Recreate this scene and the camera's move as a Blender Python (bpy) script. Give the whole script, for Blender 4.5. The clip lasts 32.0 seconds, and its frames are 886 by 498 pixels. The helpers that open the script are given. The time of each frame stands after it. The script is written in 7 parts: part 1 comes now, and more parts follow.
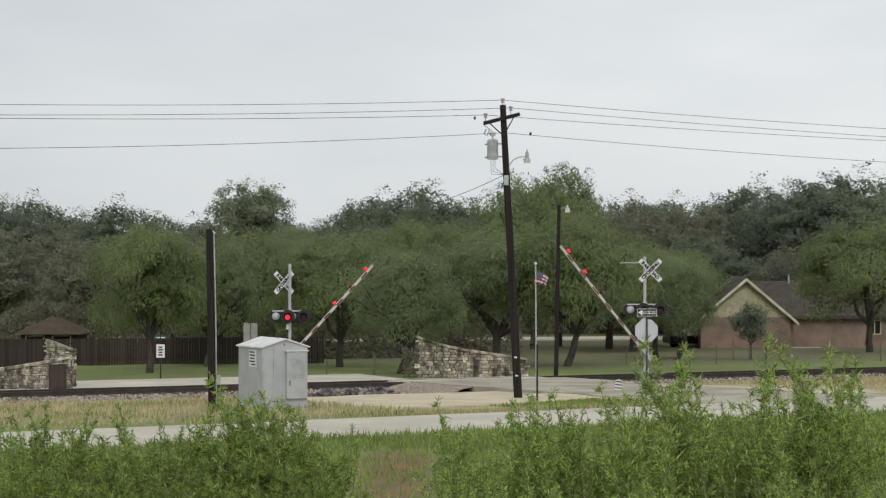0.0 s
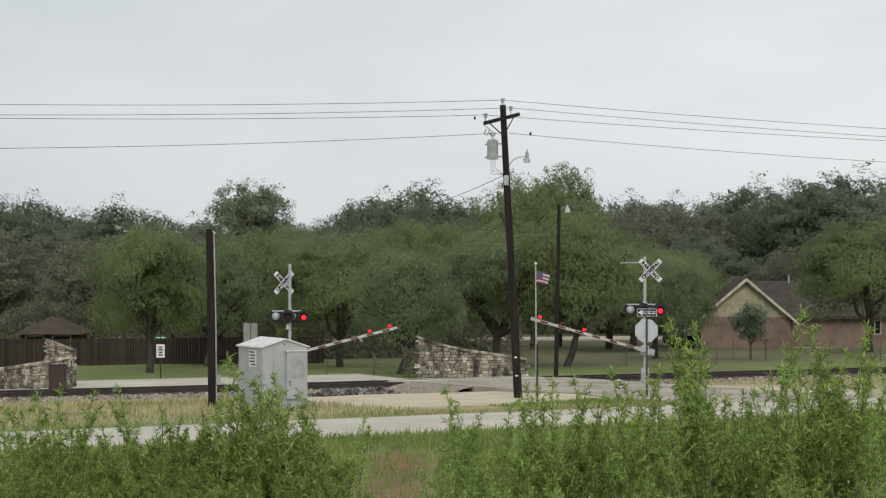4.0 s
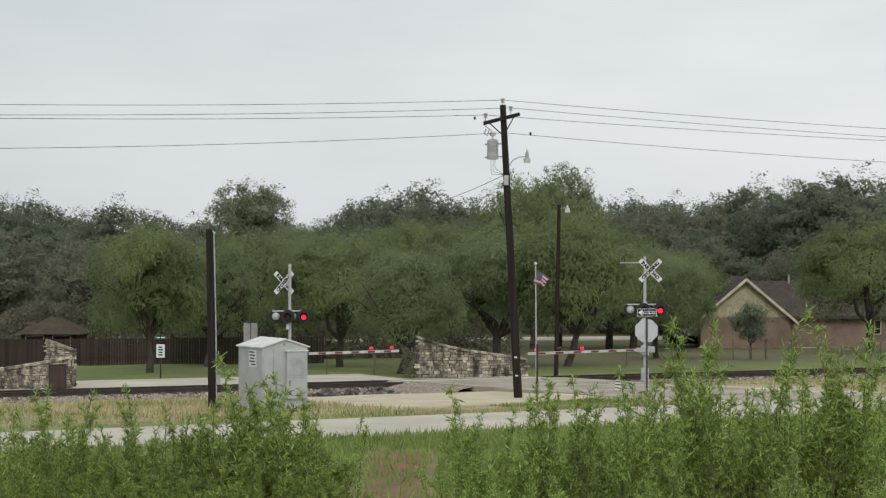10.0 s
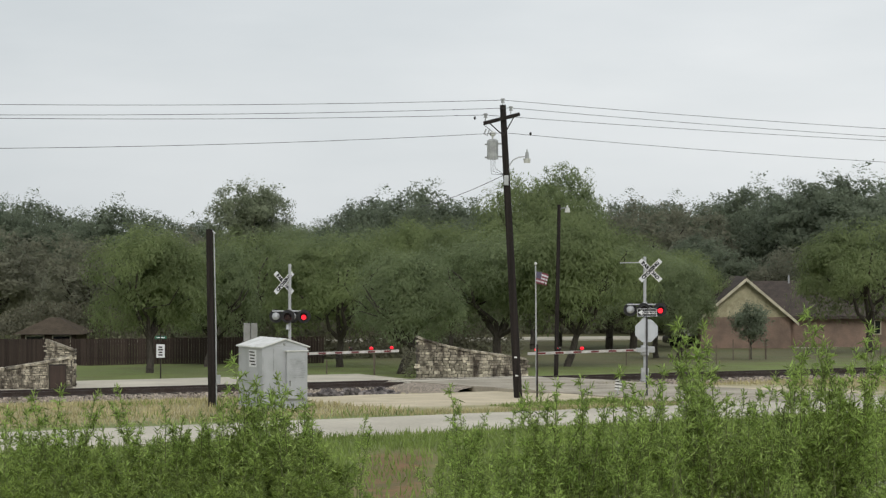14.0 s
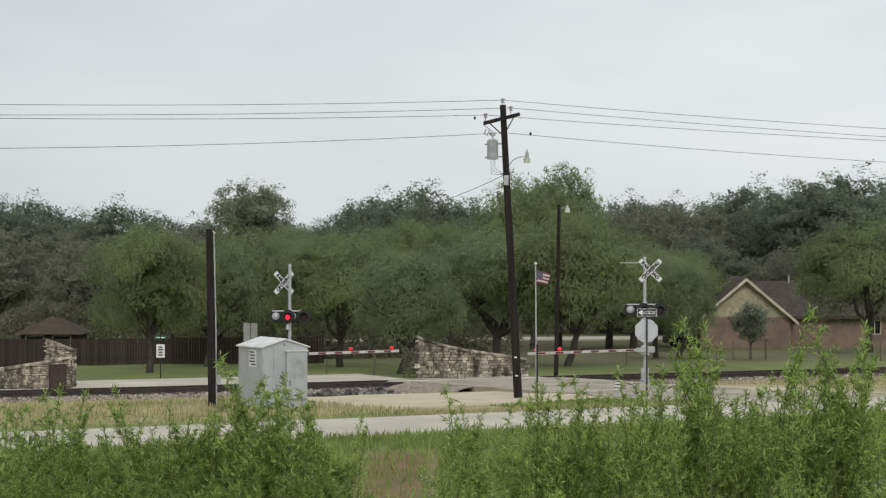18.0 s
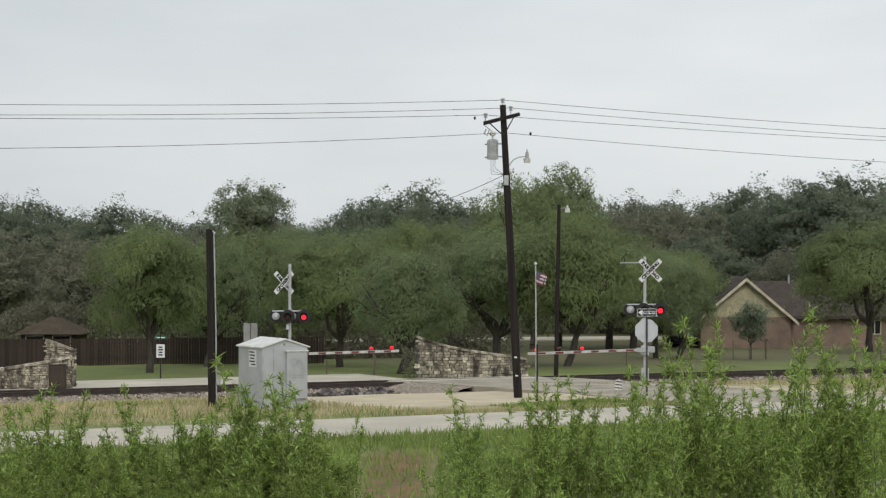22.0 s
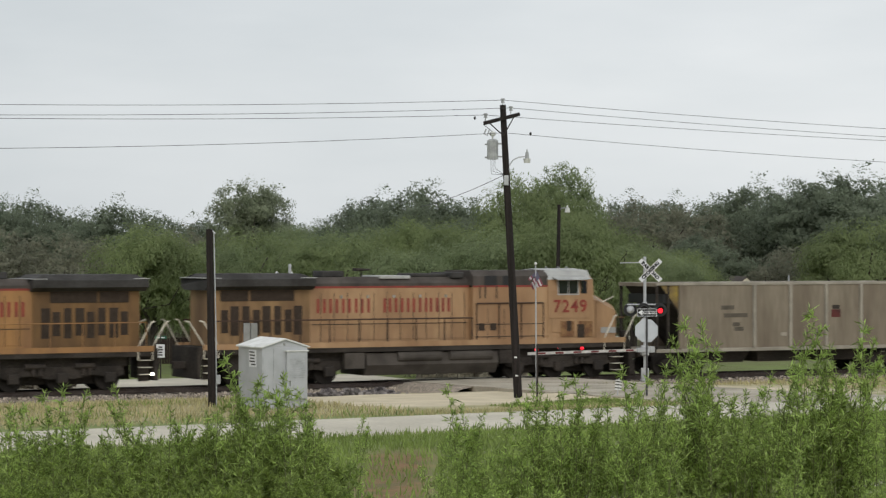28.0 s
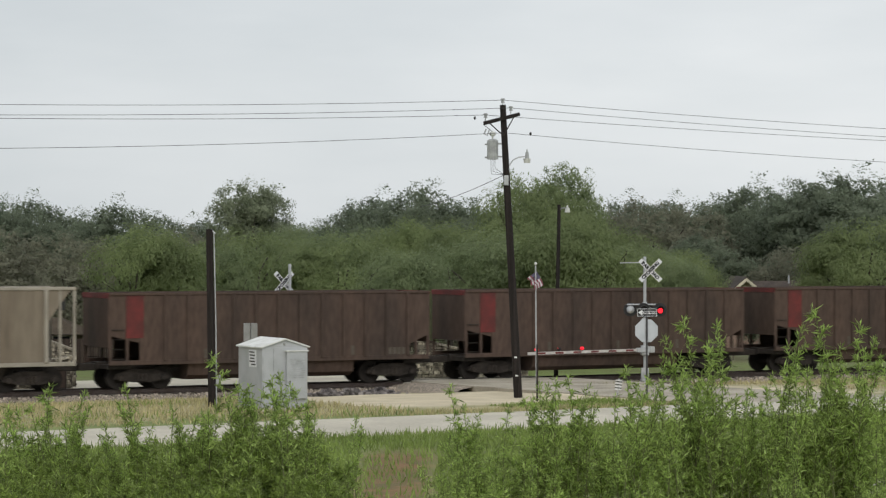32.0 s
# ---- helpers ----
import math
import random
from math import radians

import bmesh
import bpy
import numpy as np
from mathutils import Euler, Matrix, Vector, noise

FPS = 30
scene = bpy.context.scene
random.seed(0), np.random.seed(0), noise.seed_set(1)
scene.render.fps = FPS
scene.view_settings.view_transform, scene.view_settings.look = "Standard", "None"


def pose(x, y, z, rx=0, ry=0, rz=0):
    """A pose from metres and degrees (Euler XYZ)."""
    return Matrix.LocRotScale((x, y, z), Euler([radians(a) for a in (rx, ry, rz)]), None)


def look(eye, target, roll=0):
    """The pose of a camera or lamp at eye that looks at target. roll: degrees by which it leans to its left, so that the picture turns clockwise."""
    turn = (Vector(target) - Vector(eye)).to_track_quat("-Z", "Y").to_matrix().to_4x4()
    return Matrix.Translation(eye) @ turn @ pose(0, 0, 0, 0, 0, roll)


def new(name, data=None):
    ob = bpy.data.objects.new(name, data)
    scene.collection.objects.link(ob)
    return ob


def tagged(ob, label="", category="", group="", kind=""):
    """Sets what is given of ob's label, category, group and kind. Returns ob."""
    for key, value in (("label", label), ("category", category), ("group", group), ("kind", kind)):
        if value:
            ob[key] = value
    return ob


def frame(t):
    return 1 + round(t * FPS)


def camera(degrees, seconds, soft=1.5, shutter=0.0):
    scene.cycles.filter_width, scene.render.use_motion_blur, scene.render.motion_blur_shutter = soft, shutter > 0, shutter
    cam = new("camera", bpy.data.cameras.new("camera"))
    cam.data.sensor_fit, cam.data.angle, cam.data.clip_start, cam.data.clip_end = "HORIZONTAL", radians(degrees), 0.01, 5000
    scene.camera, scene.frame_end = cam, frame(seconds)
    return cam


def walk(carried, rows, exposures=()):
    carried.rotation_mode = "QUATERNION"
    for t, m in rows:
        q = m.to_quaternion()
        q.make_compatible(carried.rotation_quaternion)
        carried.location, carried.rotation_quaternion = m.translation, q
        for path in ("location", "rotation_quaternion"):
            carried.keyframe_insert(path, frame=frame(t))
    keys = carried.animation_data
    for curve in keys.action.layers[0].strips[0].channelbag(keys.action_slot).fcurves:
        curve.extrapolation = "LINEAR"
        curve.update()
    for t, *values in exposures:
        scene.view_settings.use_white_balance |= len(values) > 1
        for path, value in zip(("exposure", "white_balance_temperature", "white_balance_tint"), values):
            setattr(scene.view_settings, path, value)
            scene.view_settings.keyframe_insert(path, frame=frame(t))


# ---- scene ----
cam = camera(20.66, 32.0, soft=1.3, shutter=0.35)
# The camera stands on the bank, looking over the road to the railway (rails run along x, top of rail at z = 0).
CAM = pose(-46.6, -91.5, 5.4, 90.067, 0, -27)
walk(cam, [(0, CAM), (32, CAM)])

# ---- light: a bright overcast day ----
world = bpy.data.worlds.new("overcast_sky")
scene.world = world
world.use_nodes = True
nt = world.node_tree
nt.nodes.clear()
SUN_EL, SUN_AZ = radians(35), radians(200)
sky = nt.nodes.new("ShaderNodeTexSky")
sky.sky_type, sky.sun_disc, sky.sun_elevation, sky.sun_rotation = "NISHITA", False, SUN_EL, SUN_AZ
bg_sky, bg_cloud = nt.nodes.new("ShaderNodeBackground"), nt.nodes.new("ShaderNodeBackground")
nt.links.new(sky.outputs[0], bg_sky.inputs[0])
bg_sky.inputs[1].default_value = 0.06
coord, mapping = nt.nodes.new("ShaderNodeTexCoord"), nt.nodes.new("ShaderNodeMapping")
mapping.inputs["Scale"].default_value = (2.2, 2.2, 9.0)
cloud = nt.nodes.new("ShaderNodeTexNoise")
cloud.inputs["Scale"].default_value, cloud.inputs["Detail"].default_value = 2.0, 5.0
ramp = nt.nodes.new("ShaderNodeValToRGB")
ramp.color_ramp.elements[0].position, ramp.color_ramp.elements[0].color = 0.30, (0.70, 0.74, 0.765, 1)
ramp.color_ramp.elements[1].position, ramp.color_ramp.elements[1].color = 0.72, (0.86, 0.885, 0.90, 1)
nt.links.new(coord.outputs["Generated"], mapping.inputs[0])
nt.links.new(mapping.outputs[0], cloud.inputs["Vector"])
nt.links.new(cloud.outputs[0], ramp.inputs[0])
bank, shade, dim = nt.nodes.new("ShaderNodeVectorMath"), nt.nodes.new("ShaderNodeMapRange"), nt.nodes.new("ShaderNodeMix")
bank.operation, shade.interpolation_type = "DOT_PRODUCT", "SMOOTHSTEP"
bank.inputs[1].default_value = (-0.87, 0.44, -0.85)
shade.inputs["From Min"].default_value, shade.inputs["From Max"].default_value = -0.16, 0.16
dim.data_type, dim.blend_type = "RGBA", "MULTIPLY"
dim.inputs[7].default_value = (0.84, 0.855, 0.865, 1)
nt.links.new(coord.outputs["Generated"], bank.inputs[0])
nt.links.new(bank.outputs["Value"], shade.inputs["Value"])
nt.links.new(shade.outputs[0], dim.inputs[0])
nt.links.new(ramp.outputs[0], dim.inputs[6])
nt.links.new(dim.outputs[2], bg_cloud.inputs[0])
bg_cloud.inputs[1].default_value = 1.0
mixer, wout = nt.nodes.new("ShaderNodeMixShader"), nt.nodes.new("ShaderNodeOutputWorld")
mixer.inputs[0].default_value = 0.93
nt.links.new(bg_sky.outputs[0], mixer.inputs[1])
nt.links.new(bg_cloud.outputs[0], mixer.inputs[2])
nt.links.new(mixer.outputs[0], wout.inputs[0])
sun = new("sun", bpy.data.lights.new("sun", "SUN"))
sun.data.energy, sun.data.angle, sun.data.color = 1.15, radians(30), (1.0, 0.97, 0.92)
sun.matrix_world = look((0, 0, 0), (-math.sin(SUN_AZ) * math.cos(SUN_EL), -math.cos(SUN_AZ) * math.cos(SUN_EL), -math.sin(SUN_EL)))
scene.view_settings.exposure = 0.0


# ---- materials ----
def mat(name, c, rough=0.7, metal=0.0, c2=None, scale=3.0, fine=40.0, bump=0.1, vary=0.12, island=False, thru=0.0, rnd=0.0, stretch=None, across=False):
    """A surface with a large stain and a fine grain: c2 is the colour it wears towards, vary how strongly the grain shows."""
    m = bpy.data.materials.new(name)
    m.use_nodes = True
    t = m.node_tree
    b = t.nodes["Principled BSDF"]
    b.inputs["Roughness"].default_value, b.inputs["Metallic"].default_value = rough, metal
    b.inputs["Specular IOR Level"].default_value = 0.2 if rough >= 0.7 and not thru else 0.5
    tc = t.nodes.new("ShaderNodeTexCoord")
    src = t.nodes.new("ShaderNodeNewGeometry").outputs["Position"] if across else tc.outputs["Object"]
    if stretch:
        mp = t.nodes.new("ShaderNodeMapping")
        mp.inputs["Scale"].default_value = stretch
        t.links.new(src, mp.inputs[0])
        src = mp.outputs[0]
    big, small = t.nodes.new("ShaderNodeTexNoise"), t.nodes.new("ShaderNodeTexNoise")
    big.inputs["Scale"].default_value, small.inputs["Scale"].default_value = scale, fine
    big.inputs["Detail"].default_value, small.inputs["Detail"].default_value = 4.0, 3.0
    t.links.new(src, big.inputs["Vector"])
    t.links.new(src, small.inputs["Vector"])
    rp = t.nodes.new("ShaderNodeValToRGB")
    c2 = c2 or tuple(v * 0.72 for v in c)
    rp.color_ramp.elements[0].position, rp.color_ramp.elements[0].color = 0.36, (*c2, 1)
    rp.color_ramp.elements[1].position, rp.color_ramp.elements[1].color = 0.62, (*c, 1)
    t.links.new(big.outputs[0], rp.inputs[0])
    hsv = t.nodes.new("ShaderNodeHueSaturation")
    val = t.nodes.new("ShaderNodeMapRange")
    val.inputs["From Min"].default_value, val.inputs["From Max"].default_value = 0.3, 0.7
    val.inputs["To Min"].default_value, val.inputs["To Max"].default_value = 1 - vary, 1 + vary
    t.links.new(small.outputs[0], val.inputs["Value"])
    out = val.outputs[0]
    if island or rnd:
        g = t.nodes.new("ShaderNodeNewGeometry") if island else t.nodes.new("ShaderNodeObjectInfo")
        mr = t.nodes.new("ShaderNodeMapRange")
        a = rnd or 0.35
        mr.inputs["To Min"].default_value, mr.inputs["To Max"].default_value = 1 - a, 1 + a
        t.links.new(g.outputs["Random Per Island" if island else "Random"], mr.inputs["Value"])
        mul = t.nodes.new("ShaderNodeMath")
        mul.operation = "MULTIPLY"
        t.links.new(out, mul.inputs[0])
        t.links.new(mr.outputs[0], mul.inputs[1])
        out = mul.outputs[0]
    t.links.new(out, hsv.inputs["Value"])
    t.links.new(rp.outputs[0], hsv.inputs["Color"])
    t.links.new(hsv.outputs[0], b.inputs["Base Color"])
    if bump:
        bp = t.nodes.new("ShaderNodeBump")
        bp.inputs["Strength"].default_value, bp.inputs["Distance"].default_value = bump, 0.02
        t.links.new(small.outputs[0], bp.inputs["Height"])
        t.links.new(bp.outputs[0], b.inputs["Normal"])
    if thru:
        tr, mx = t.nodes.new("ShaderNodeBsdfTranslucent"), t.nodes.new("ShaderNodeMixShader")
        mx.inputs[0].default_value = thru
        t.links.new(hsv.outputs[0], tr.inputs[0])
        t.links.new(b.outputs[0], mx.inputs[1])
        t.links.new(tr.outputs[0], mx.inputs[2])
        t.links.new(mx.outputs[0], t.nodes["Material Output"].inputs[0])
    return m


def glow(name, c, strength):
    m = bpy.data.materials.new(name)
    m.use_nodes = True
    b = m.node_tree.nodes["Principled BSDF"]
    b.inputs["Base Color"].default_value = (*c, 1)
    b.inputs["Emission Color"].default_value = (*c, 1)
    b.inputs["Emission Strength"].default_value = strength
    return m


def glassy(name, c, rough=0.05, alpha=1.0):
    m = bpy.data.materials.new(name)
    m.use_nodes = True
    b = m.node_tree.nodes["Principled BSDF"]
    b.inputs["Base Color"].default_value = (*c, 1)
    b.inputs["Roughness"].default_value = rough
    b.inputs["IOR"].default_value = 1.5
    return m


WOOD_POLE = mat("creosoted_pole_wood", (0.029, 0.023, 0.021), 0.85, c2=(0.017, 0.014, 0.0125), scale=1.5, fine=30, stretch=(8, 8, 0.4), vary=0.3, bump=0.4)
GALV = mat("galvanised_steel", (0.50, 0.51, 0.52), 0.5, 0.35, scale=4, vary=0.08)
ALU = mat("aluminium_paint", (0.46, 0.47, 0.485), 0.5, 0.2, c2=(0.40, 0.41, 0.42), scale=2, vary=0.05, bump=0.05)
BLACK = mat("black_paint", (0.012, 0.012, 0.013), 0.5, scale=4)
WHITE = mat("white_paint", (0.74, 0.74, 0.72), 0.55, c2=(0.6, 0.6, 0.57), scale=3, vary=0.05)
WHITE_SIGN = mat("white_sign_sheeting", (0.72, 0.73, 0.74), 0.4, c2=(0.62, 0.63, 0.63), scale=2, vary=0.03, bump=0)
BOX_GREY = mat("weathered_grey_box", (0.27, 0.27, 0.265), 0.6, 0.2, c2=(0.21, 0.21, 0.20), scale=3, vary=0.1)
WIRE = mat("weathered_grey_wire", (0.10, 0.10, 0.105), 0.6, 0.3, scale=2)
POST_GREY = mat("weathered_sign_post", (0.075, 0.073, 0.075), 0.7, 0.1, scale=3, vary=0.15)
SIGN_BACK = mat("sign_back_aluminium", (0.55, 0.57, 0.60), 0.45, 0.25, c2=(0.47, 0.49, 0.52), scale=2, vary=0.04)
RED_SIGN = mat("red_reflective", (0.40, 0.018, 0.025), 0.45, scale=4, vary=0.05)
GREEN_SIGN = mat("green_sign_sheeting", (0.02, 0.12, 0.07), 0.45)
STEEL_DARK = mat("dark_weathered_steel", (0.033, 0.029, 0.026), 0.75, 0.1, c2=(0.052, 0.042, 0.035), scale=2, fine=20, vary=0.3)
RAIL_STEEL = mat("rail_steel", (0.07, 0.055, 0.05), 0.6, 0.4, c2=(0.05, 0.035, 0.028), scale=3, vary=0.2)
TIE = mat("creosoted_tie", (0.05, 0.042, 0.036), 0.9, c2=(0.085, 0.075, 0.065), scale=3, rnd=0.3, bump=0.5)
BALLAST = mat("ballast_stone", (0.40, 0.34, 0.275), 0.95, c2=(0.20, 0.172, 0.14), scale=9, fine=22, vary=0.5, bump=1.0)
STONES = mat("ballast_stones_loose", (0.40, 0.345, 0.285), 0.95, c2=(0.20, 0.17, 0.145), scale=5, island=True, rnd=0.65)
CONCRETE = mat("pale_concrete_road", (0.55, 0.51, 0.425), 0.9, c2=(0.46, 0.425, 0.35), scale=0.35, fine=8, vary=0.09, bump=0.2)
CALICHE = mat("pale_caliche_lane", (0.44, 0.395, 0.32), 0.95, c2=(0.30, 0.27, 0.215), scale=0.5, fine=9, vary=0.14, bump=0.4)
ROAD_FAR = mat("pale_asphalt", (0.56, 0.52, 0.43), 0.92, c2=(0.44, 0.405, 0.335), scale=0.4, fine=10, vary=0.1)
LIMESTONE = mat("limestone_blocks", (0.46, 0.415, 0.325), 0.95, c2=(0.075, 0.062, 0.05), scale=2.6, fine=16, vary=0.35, bump=0.6, rnd=0.42, across=True, stretch=(1.0, 1.0, 0.38))
MORTAR = mat("stained_mortar", (0.14, 0.125, 0.105), 0.95, c2=(0.07, 0.062, 0.055), scale=1.2, vary=0.2)
BRICK = mat("red_brick_wall", (0.275, 0.195, 0.152), 0.9, c2=(0.185, 0.138, 0.110), scale=1.0, fine=14, vary=0.15)
SIDING = mat("cream_siding", (0.47, 0.43, 0.29), 0.8, c2=(0.36, 0.33, 0.215), scale=2.2, fine=9, vary=0.12)
TRIM = mat("cream_trim", (0.60, 0.56, 0.42), 0.7, scale=2, vary=0.05)
SHINGLE = mat("brown_shingles", (0.085, 0.07, 0.06), 0.95, c2=(0.06, 0.05, 0.045), scale=2, fine=12, vary=0.25)
# Tan darkened so that the colour itself holds the foliage's shade.
SHADED_TAN = mat("shaded_tan", (0.085, 0.066, 0.047), 0.95, scale=2, fine=12, vary=0.25)
FENCE_WOOD = mat("dark_fence_boards", (0.060, 0.043, 0.036), 0.9, c2=(0.041, 0.031, 0.026), scale=1.5, rnd=0.25, stretch=(4, 4, 0.5))
YELLOW = mat("armour_yellow_paint", (0.36, 0.184, 0.062), 0.5, c2=(0.205, 0.105, 0.045), scale=0.75, fine=5, vary=0.06, bump=0.02, stretch=(1, 1, 0.3))
YELLOW_B = mat("faded_yellow_paint", (0.415, 0.258, 0.135), 0.55, c2=(0.265, 0.148, 0.072), scale=0.7, fine=5, vary=0.08, bump=0.02, stretch=(1, 1, 0.3))
NOSE_OR = mat("orange_yellow_paint", (0.43, 0.24, 0.10), 0.5, c2=(0.36, 0.205, 0.085), scale=0.7, fine=9, vary=0.08, bump=0.05)
ROOF_GREY = mat("sooty_grey_roof", (0.055, 0.052, 0.05), 0.75, c2=(0.03, 0.028, 0.026), scale=0.8, fine=8, vary=0.2)
HOOD_GREY = mat("dusty_grey_hood_top", (0.085, 0.073, 0.064), 0.75, c2=(0.048, 0.041, 0.036), scale=0.8, fine=6, vary=0.12, stretch=(1, 1, 0.3))
SOOT_YELLOW = mat("soot_stained_yellow", (0.20, 0.115, 0.05), 0.7, c2=(0.10, 0.06, 0.032), scale=0.9, fine=5, vary=0.12, stretch=(1, 1, 0.3))
SOOT_FADED = mat("soot_stained_faded_yellow", (0.27, 0.17, 0.085), 0.7, c2=(0.15, 0.09, 0.05), scale=0.9, fine=5, vary=0.12, stretch=(1, 1, 0.3))
CAB_GREY = mat("light_grey_roof", (0.42, 0.42, 0.40), 0.6, c2=(0.30, 0.30, 0.29), scale=1.5, vary=0.12)
RED_PAINT = mat("red_lettering_paint", (0.26, 0.034, 0.022), 0.6, c2=(0.18, 0.03, 0.02), scale=2, vary=0.1)
GRILLE = mat("sooty_grille", (0.05, 0.036, 0.027), 0.8, scale=6, vary=0.3)
UNDER = mat("grimy_underframe", (0.027, 0.023, 0.020), 0.9, c2=(0.05, 0.042, 0.036), scale=1.2, fine=14, vary=0.3)
TANK = mat("dusty_fuel_tank", (0.085, 0.074, 0.064), 0.75, c2=(0.048, 0.041, 0.035), scale=1.0, vary=0.2)
RAIL_BROWN = mat("grimy_brown_handrail", (0.075, 0.045, 0.032), 0.7, c2=(0.05, 0.035, 0.028), scale=4)
PALE_STEEL = mat("pale_painted_handrail", (0.62, 0.57, 0.47), 0.6, scale=3)
CAR_GREY = mat("dusty_grey_hopper_paint", (0.228, 0.193, 0.148), 0.8, c2=(0.160, 0.130, 0.098), scale=0.9, fine=6, vary=0.10, stretch=(1, 1, 0.22))
CAR_GREY_RIB = mat("pale_grey_hopper_ribs", (0.34, 0.31, 0.26), 0.75, scale=1.5, vary=0.12)
CAR_BROWN = mat("rusty_brown_gondola_steel", (0.085, 0.058, 0.046), 0.85, c2=(0.058, 0.043, 0.036), scale=0.6, fine=7, vary=0.2, stretch=(1, 1, 0.3))
FADED_STENCIL = mat("faded_black_stencil", (0.115, 0.10, 0.08), 0.85, scale=3)
RUST_PANEL = mat("rust_stained_panel", (0.15, 0.075, 0.04), 0.8, c2=(0.26, 0.15, 0.07), scale=2.5, fine=12, vary=0.25)
HEAP_STONE = mat("broken_ballast", (0.20, 0.18, 0.17), 0.95, c2=(0.09, 0.08, 0.08), scale=3, island=True, rnd=0.7)
CAR_RED = mat("faded_red_end_panel", (0.16, 0.036, 0.034), 0.75, c2=(0.075, 0.03, 0.027), scale=1.0, vary=0.15)
CAR_YELLOW = mat("dirty_yellow_end_panel", (0.36, 0.27, 0.06), 0.75, c2=(0.17, 0.12, 0.06), scale=1.5)
WHEEL = mat("train_wheel_steel", (0.03, 0.026, 0.023), 0.75, 0.2, scale=3, vary=0.2)
GLASS_DARK = glassy("dark_glass", (0.012, 0.014, 0.016))
GLASS_BLUE = glassy("windscreen_glass", (0.10, 0.13, 0.15), 0.08)
LENS_DARK = mat("dark_red_lens", (0.022, 0.004, 0.004), 0.25, bump=0)
GATE_RED = mat("faded_gate_red", (0.165, 0.030, 0.030), 0.6, c2=(0.10, 0.022, 0.022), scale=3)
GATE_WHITE = mat("weathered_gate_white", (0.58, 0.56, 0.53), 0.6, c2=(0.44, 0.42, 0.40), scale=3)
RED_GLOW = glow("lit_red_lamp", (1.0, 0.010, 0.028), 1.0)
HEAD_GLOW = glow("lit_headlight", (1.0, 0.93, 0.80), 9.0)
CAR_HEAD = glow("lit_car_headlamp", (1.0, 0.80, 0.55), 1.3)
TAIL_RED = mat("red_tail_lamp", (0.35, 0.02, 0.02), 0.3, bump=0)
SUV_PAINT = mat("black_car_paint", (0.007, 0.007, 0.008), 0.12, scale=1, vary=0.04, bump=0)
SUV_PAINT.node_tree.nodes["Principled BSDF"].inputs["Specular IOR Level"].default_value = 0.38
TRUCK_PAINT = mat("silver_car_paint", (0.46, 0.455, 0.47), 0.25, 0.35, scale=1, vary=0.03, bump=0)
TYRE = mat("tyre_rubber", (0.018, 0.018, 0.018), 0.9)
RIM = mat("alloy_rim", (0.35, 0.35, 0.36), 0.35, 0.7)
CHROME = mat("chrome_trim", (0.55, 0.55, 0.56), 0.2, 0.9, bump=0)
FLAG_RED = mat("flag_red_cloth", (0.26, 0.09, 0.11), 0.85)
FLAG_WHITE = mat("flag_white_cloth", (0.62, 0.60, 0.62), 0.85)
FLAG_BLUE = mat("flag_blue_cloth", (0.13, 0.12, 0.17), 0.85)
TRANSFORMER = mat("transformer_grey", (0.40, 0.41, 0.41), 0.6, scale=4)
LAMP_GLASS = mat("milky_lamp_glass", (0.62, 0.62, 0.58), 0.3, scale=3, vary=0.05)
BARK = mat("tree_bark", (0.085, 0.074, 0.062), 0.95, c2=(0.055, 0.048, 0.041), scale=3, fine=14, vary=0.3, bump=0.6, stretch=(3, 3, 0.6))
# Tree leaf tones are lifted and blued, putting haze into the colour.
LEAF_LIGHT = mat("light_willow_leaves", (0.288, 0.347, 0.152), 0.85, c2=(0.226, 0.275, 0.126), scale=0.25, fine=3, island=True, rnd=0.09, thru=0.58, bump=0)
LEAF_MID = mat("mid_green_leaves", (0.306, 0.370, 0.189), 0.85, c2=(0.246, 0.297, 0.158), scale=0.25, fine=3, island=True, rnd=0.09, thru=0.58, bump=0)
LEAF_PALE = mat("pale_elm_leaves", (0.32, 0.36, 0.235), 0.85, c2=(0.25, 0.285, 0.185), scale=0.3, fine=3, island=True, rnd=0.15, thru=0.55, bump=0)
LEAF_DARK = mat("dark_oak_leaves", (0.249, 0.291, 0.200), 0.85, c2=(0.196, 0.234, 0.164), scale=0.25, fine=3, island=True, rnd=0.09, thru=0.58, bump=0)
LEAF_GREY = mat("grey_green_twigs", (0.286, 0.287, 0.202), 0.85, c2=(0.226, 0.228, 0.164), scale=0.3, fine=3, island=True, rnd=0.09, thru=0.58, bump=0)
LEAF_UNDER = mat("brown_green_undergrowth_leaves", (0.225, 0.215, 0.150), 0.85, c2=(0.165, 0.160, 0.110), scale=0.3, fine=3, island=True, rnd=0.15, thru=0.5, bump=0)
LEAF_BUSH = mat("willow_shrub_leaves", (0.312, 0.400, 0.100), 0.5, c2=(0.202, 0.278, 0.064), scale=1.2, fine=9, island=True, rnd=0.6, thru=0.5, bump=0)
LEAF_BUSH_PALE = mat("paler_shrub_leaves", (0.445, 0.560, 0.165), 0.5, c2=(0.305, 0.412, 0.108), scale=1.5, fine=9, island=True, rnd=0.6, thru=0.55, bump=0)
STEM = mat("green_shrub_stem", (0.17, 0.19, 0.08), 0.8)
GRASS = mat("green_grass_blades", (0.238, 0.315, 0.078), 0.8, c2=(0.165, 0.220, 0.055), scale=0.3, fine=2, island=True, rnd=0.3, thru=0.3, bump=0)
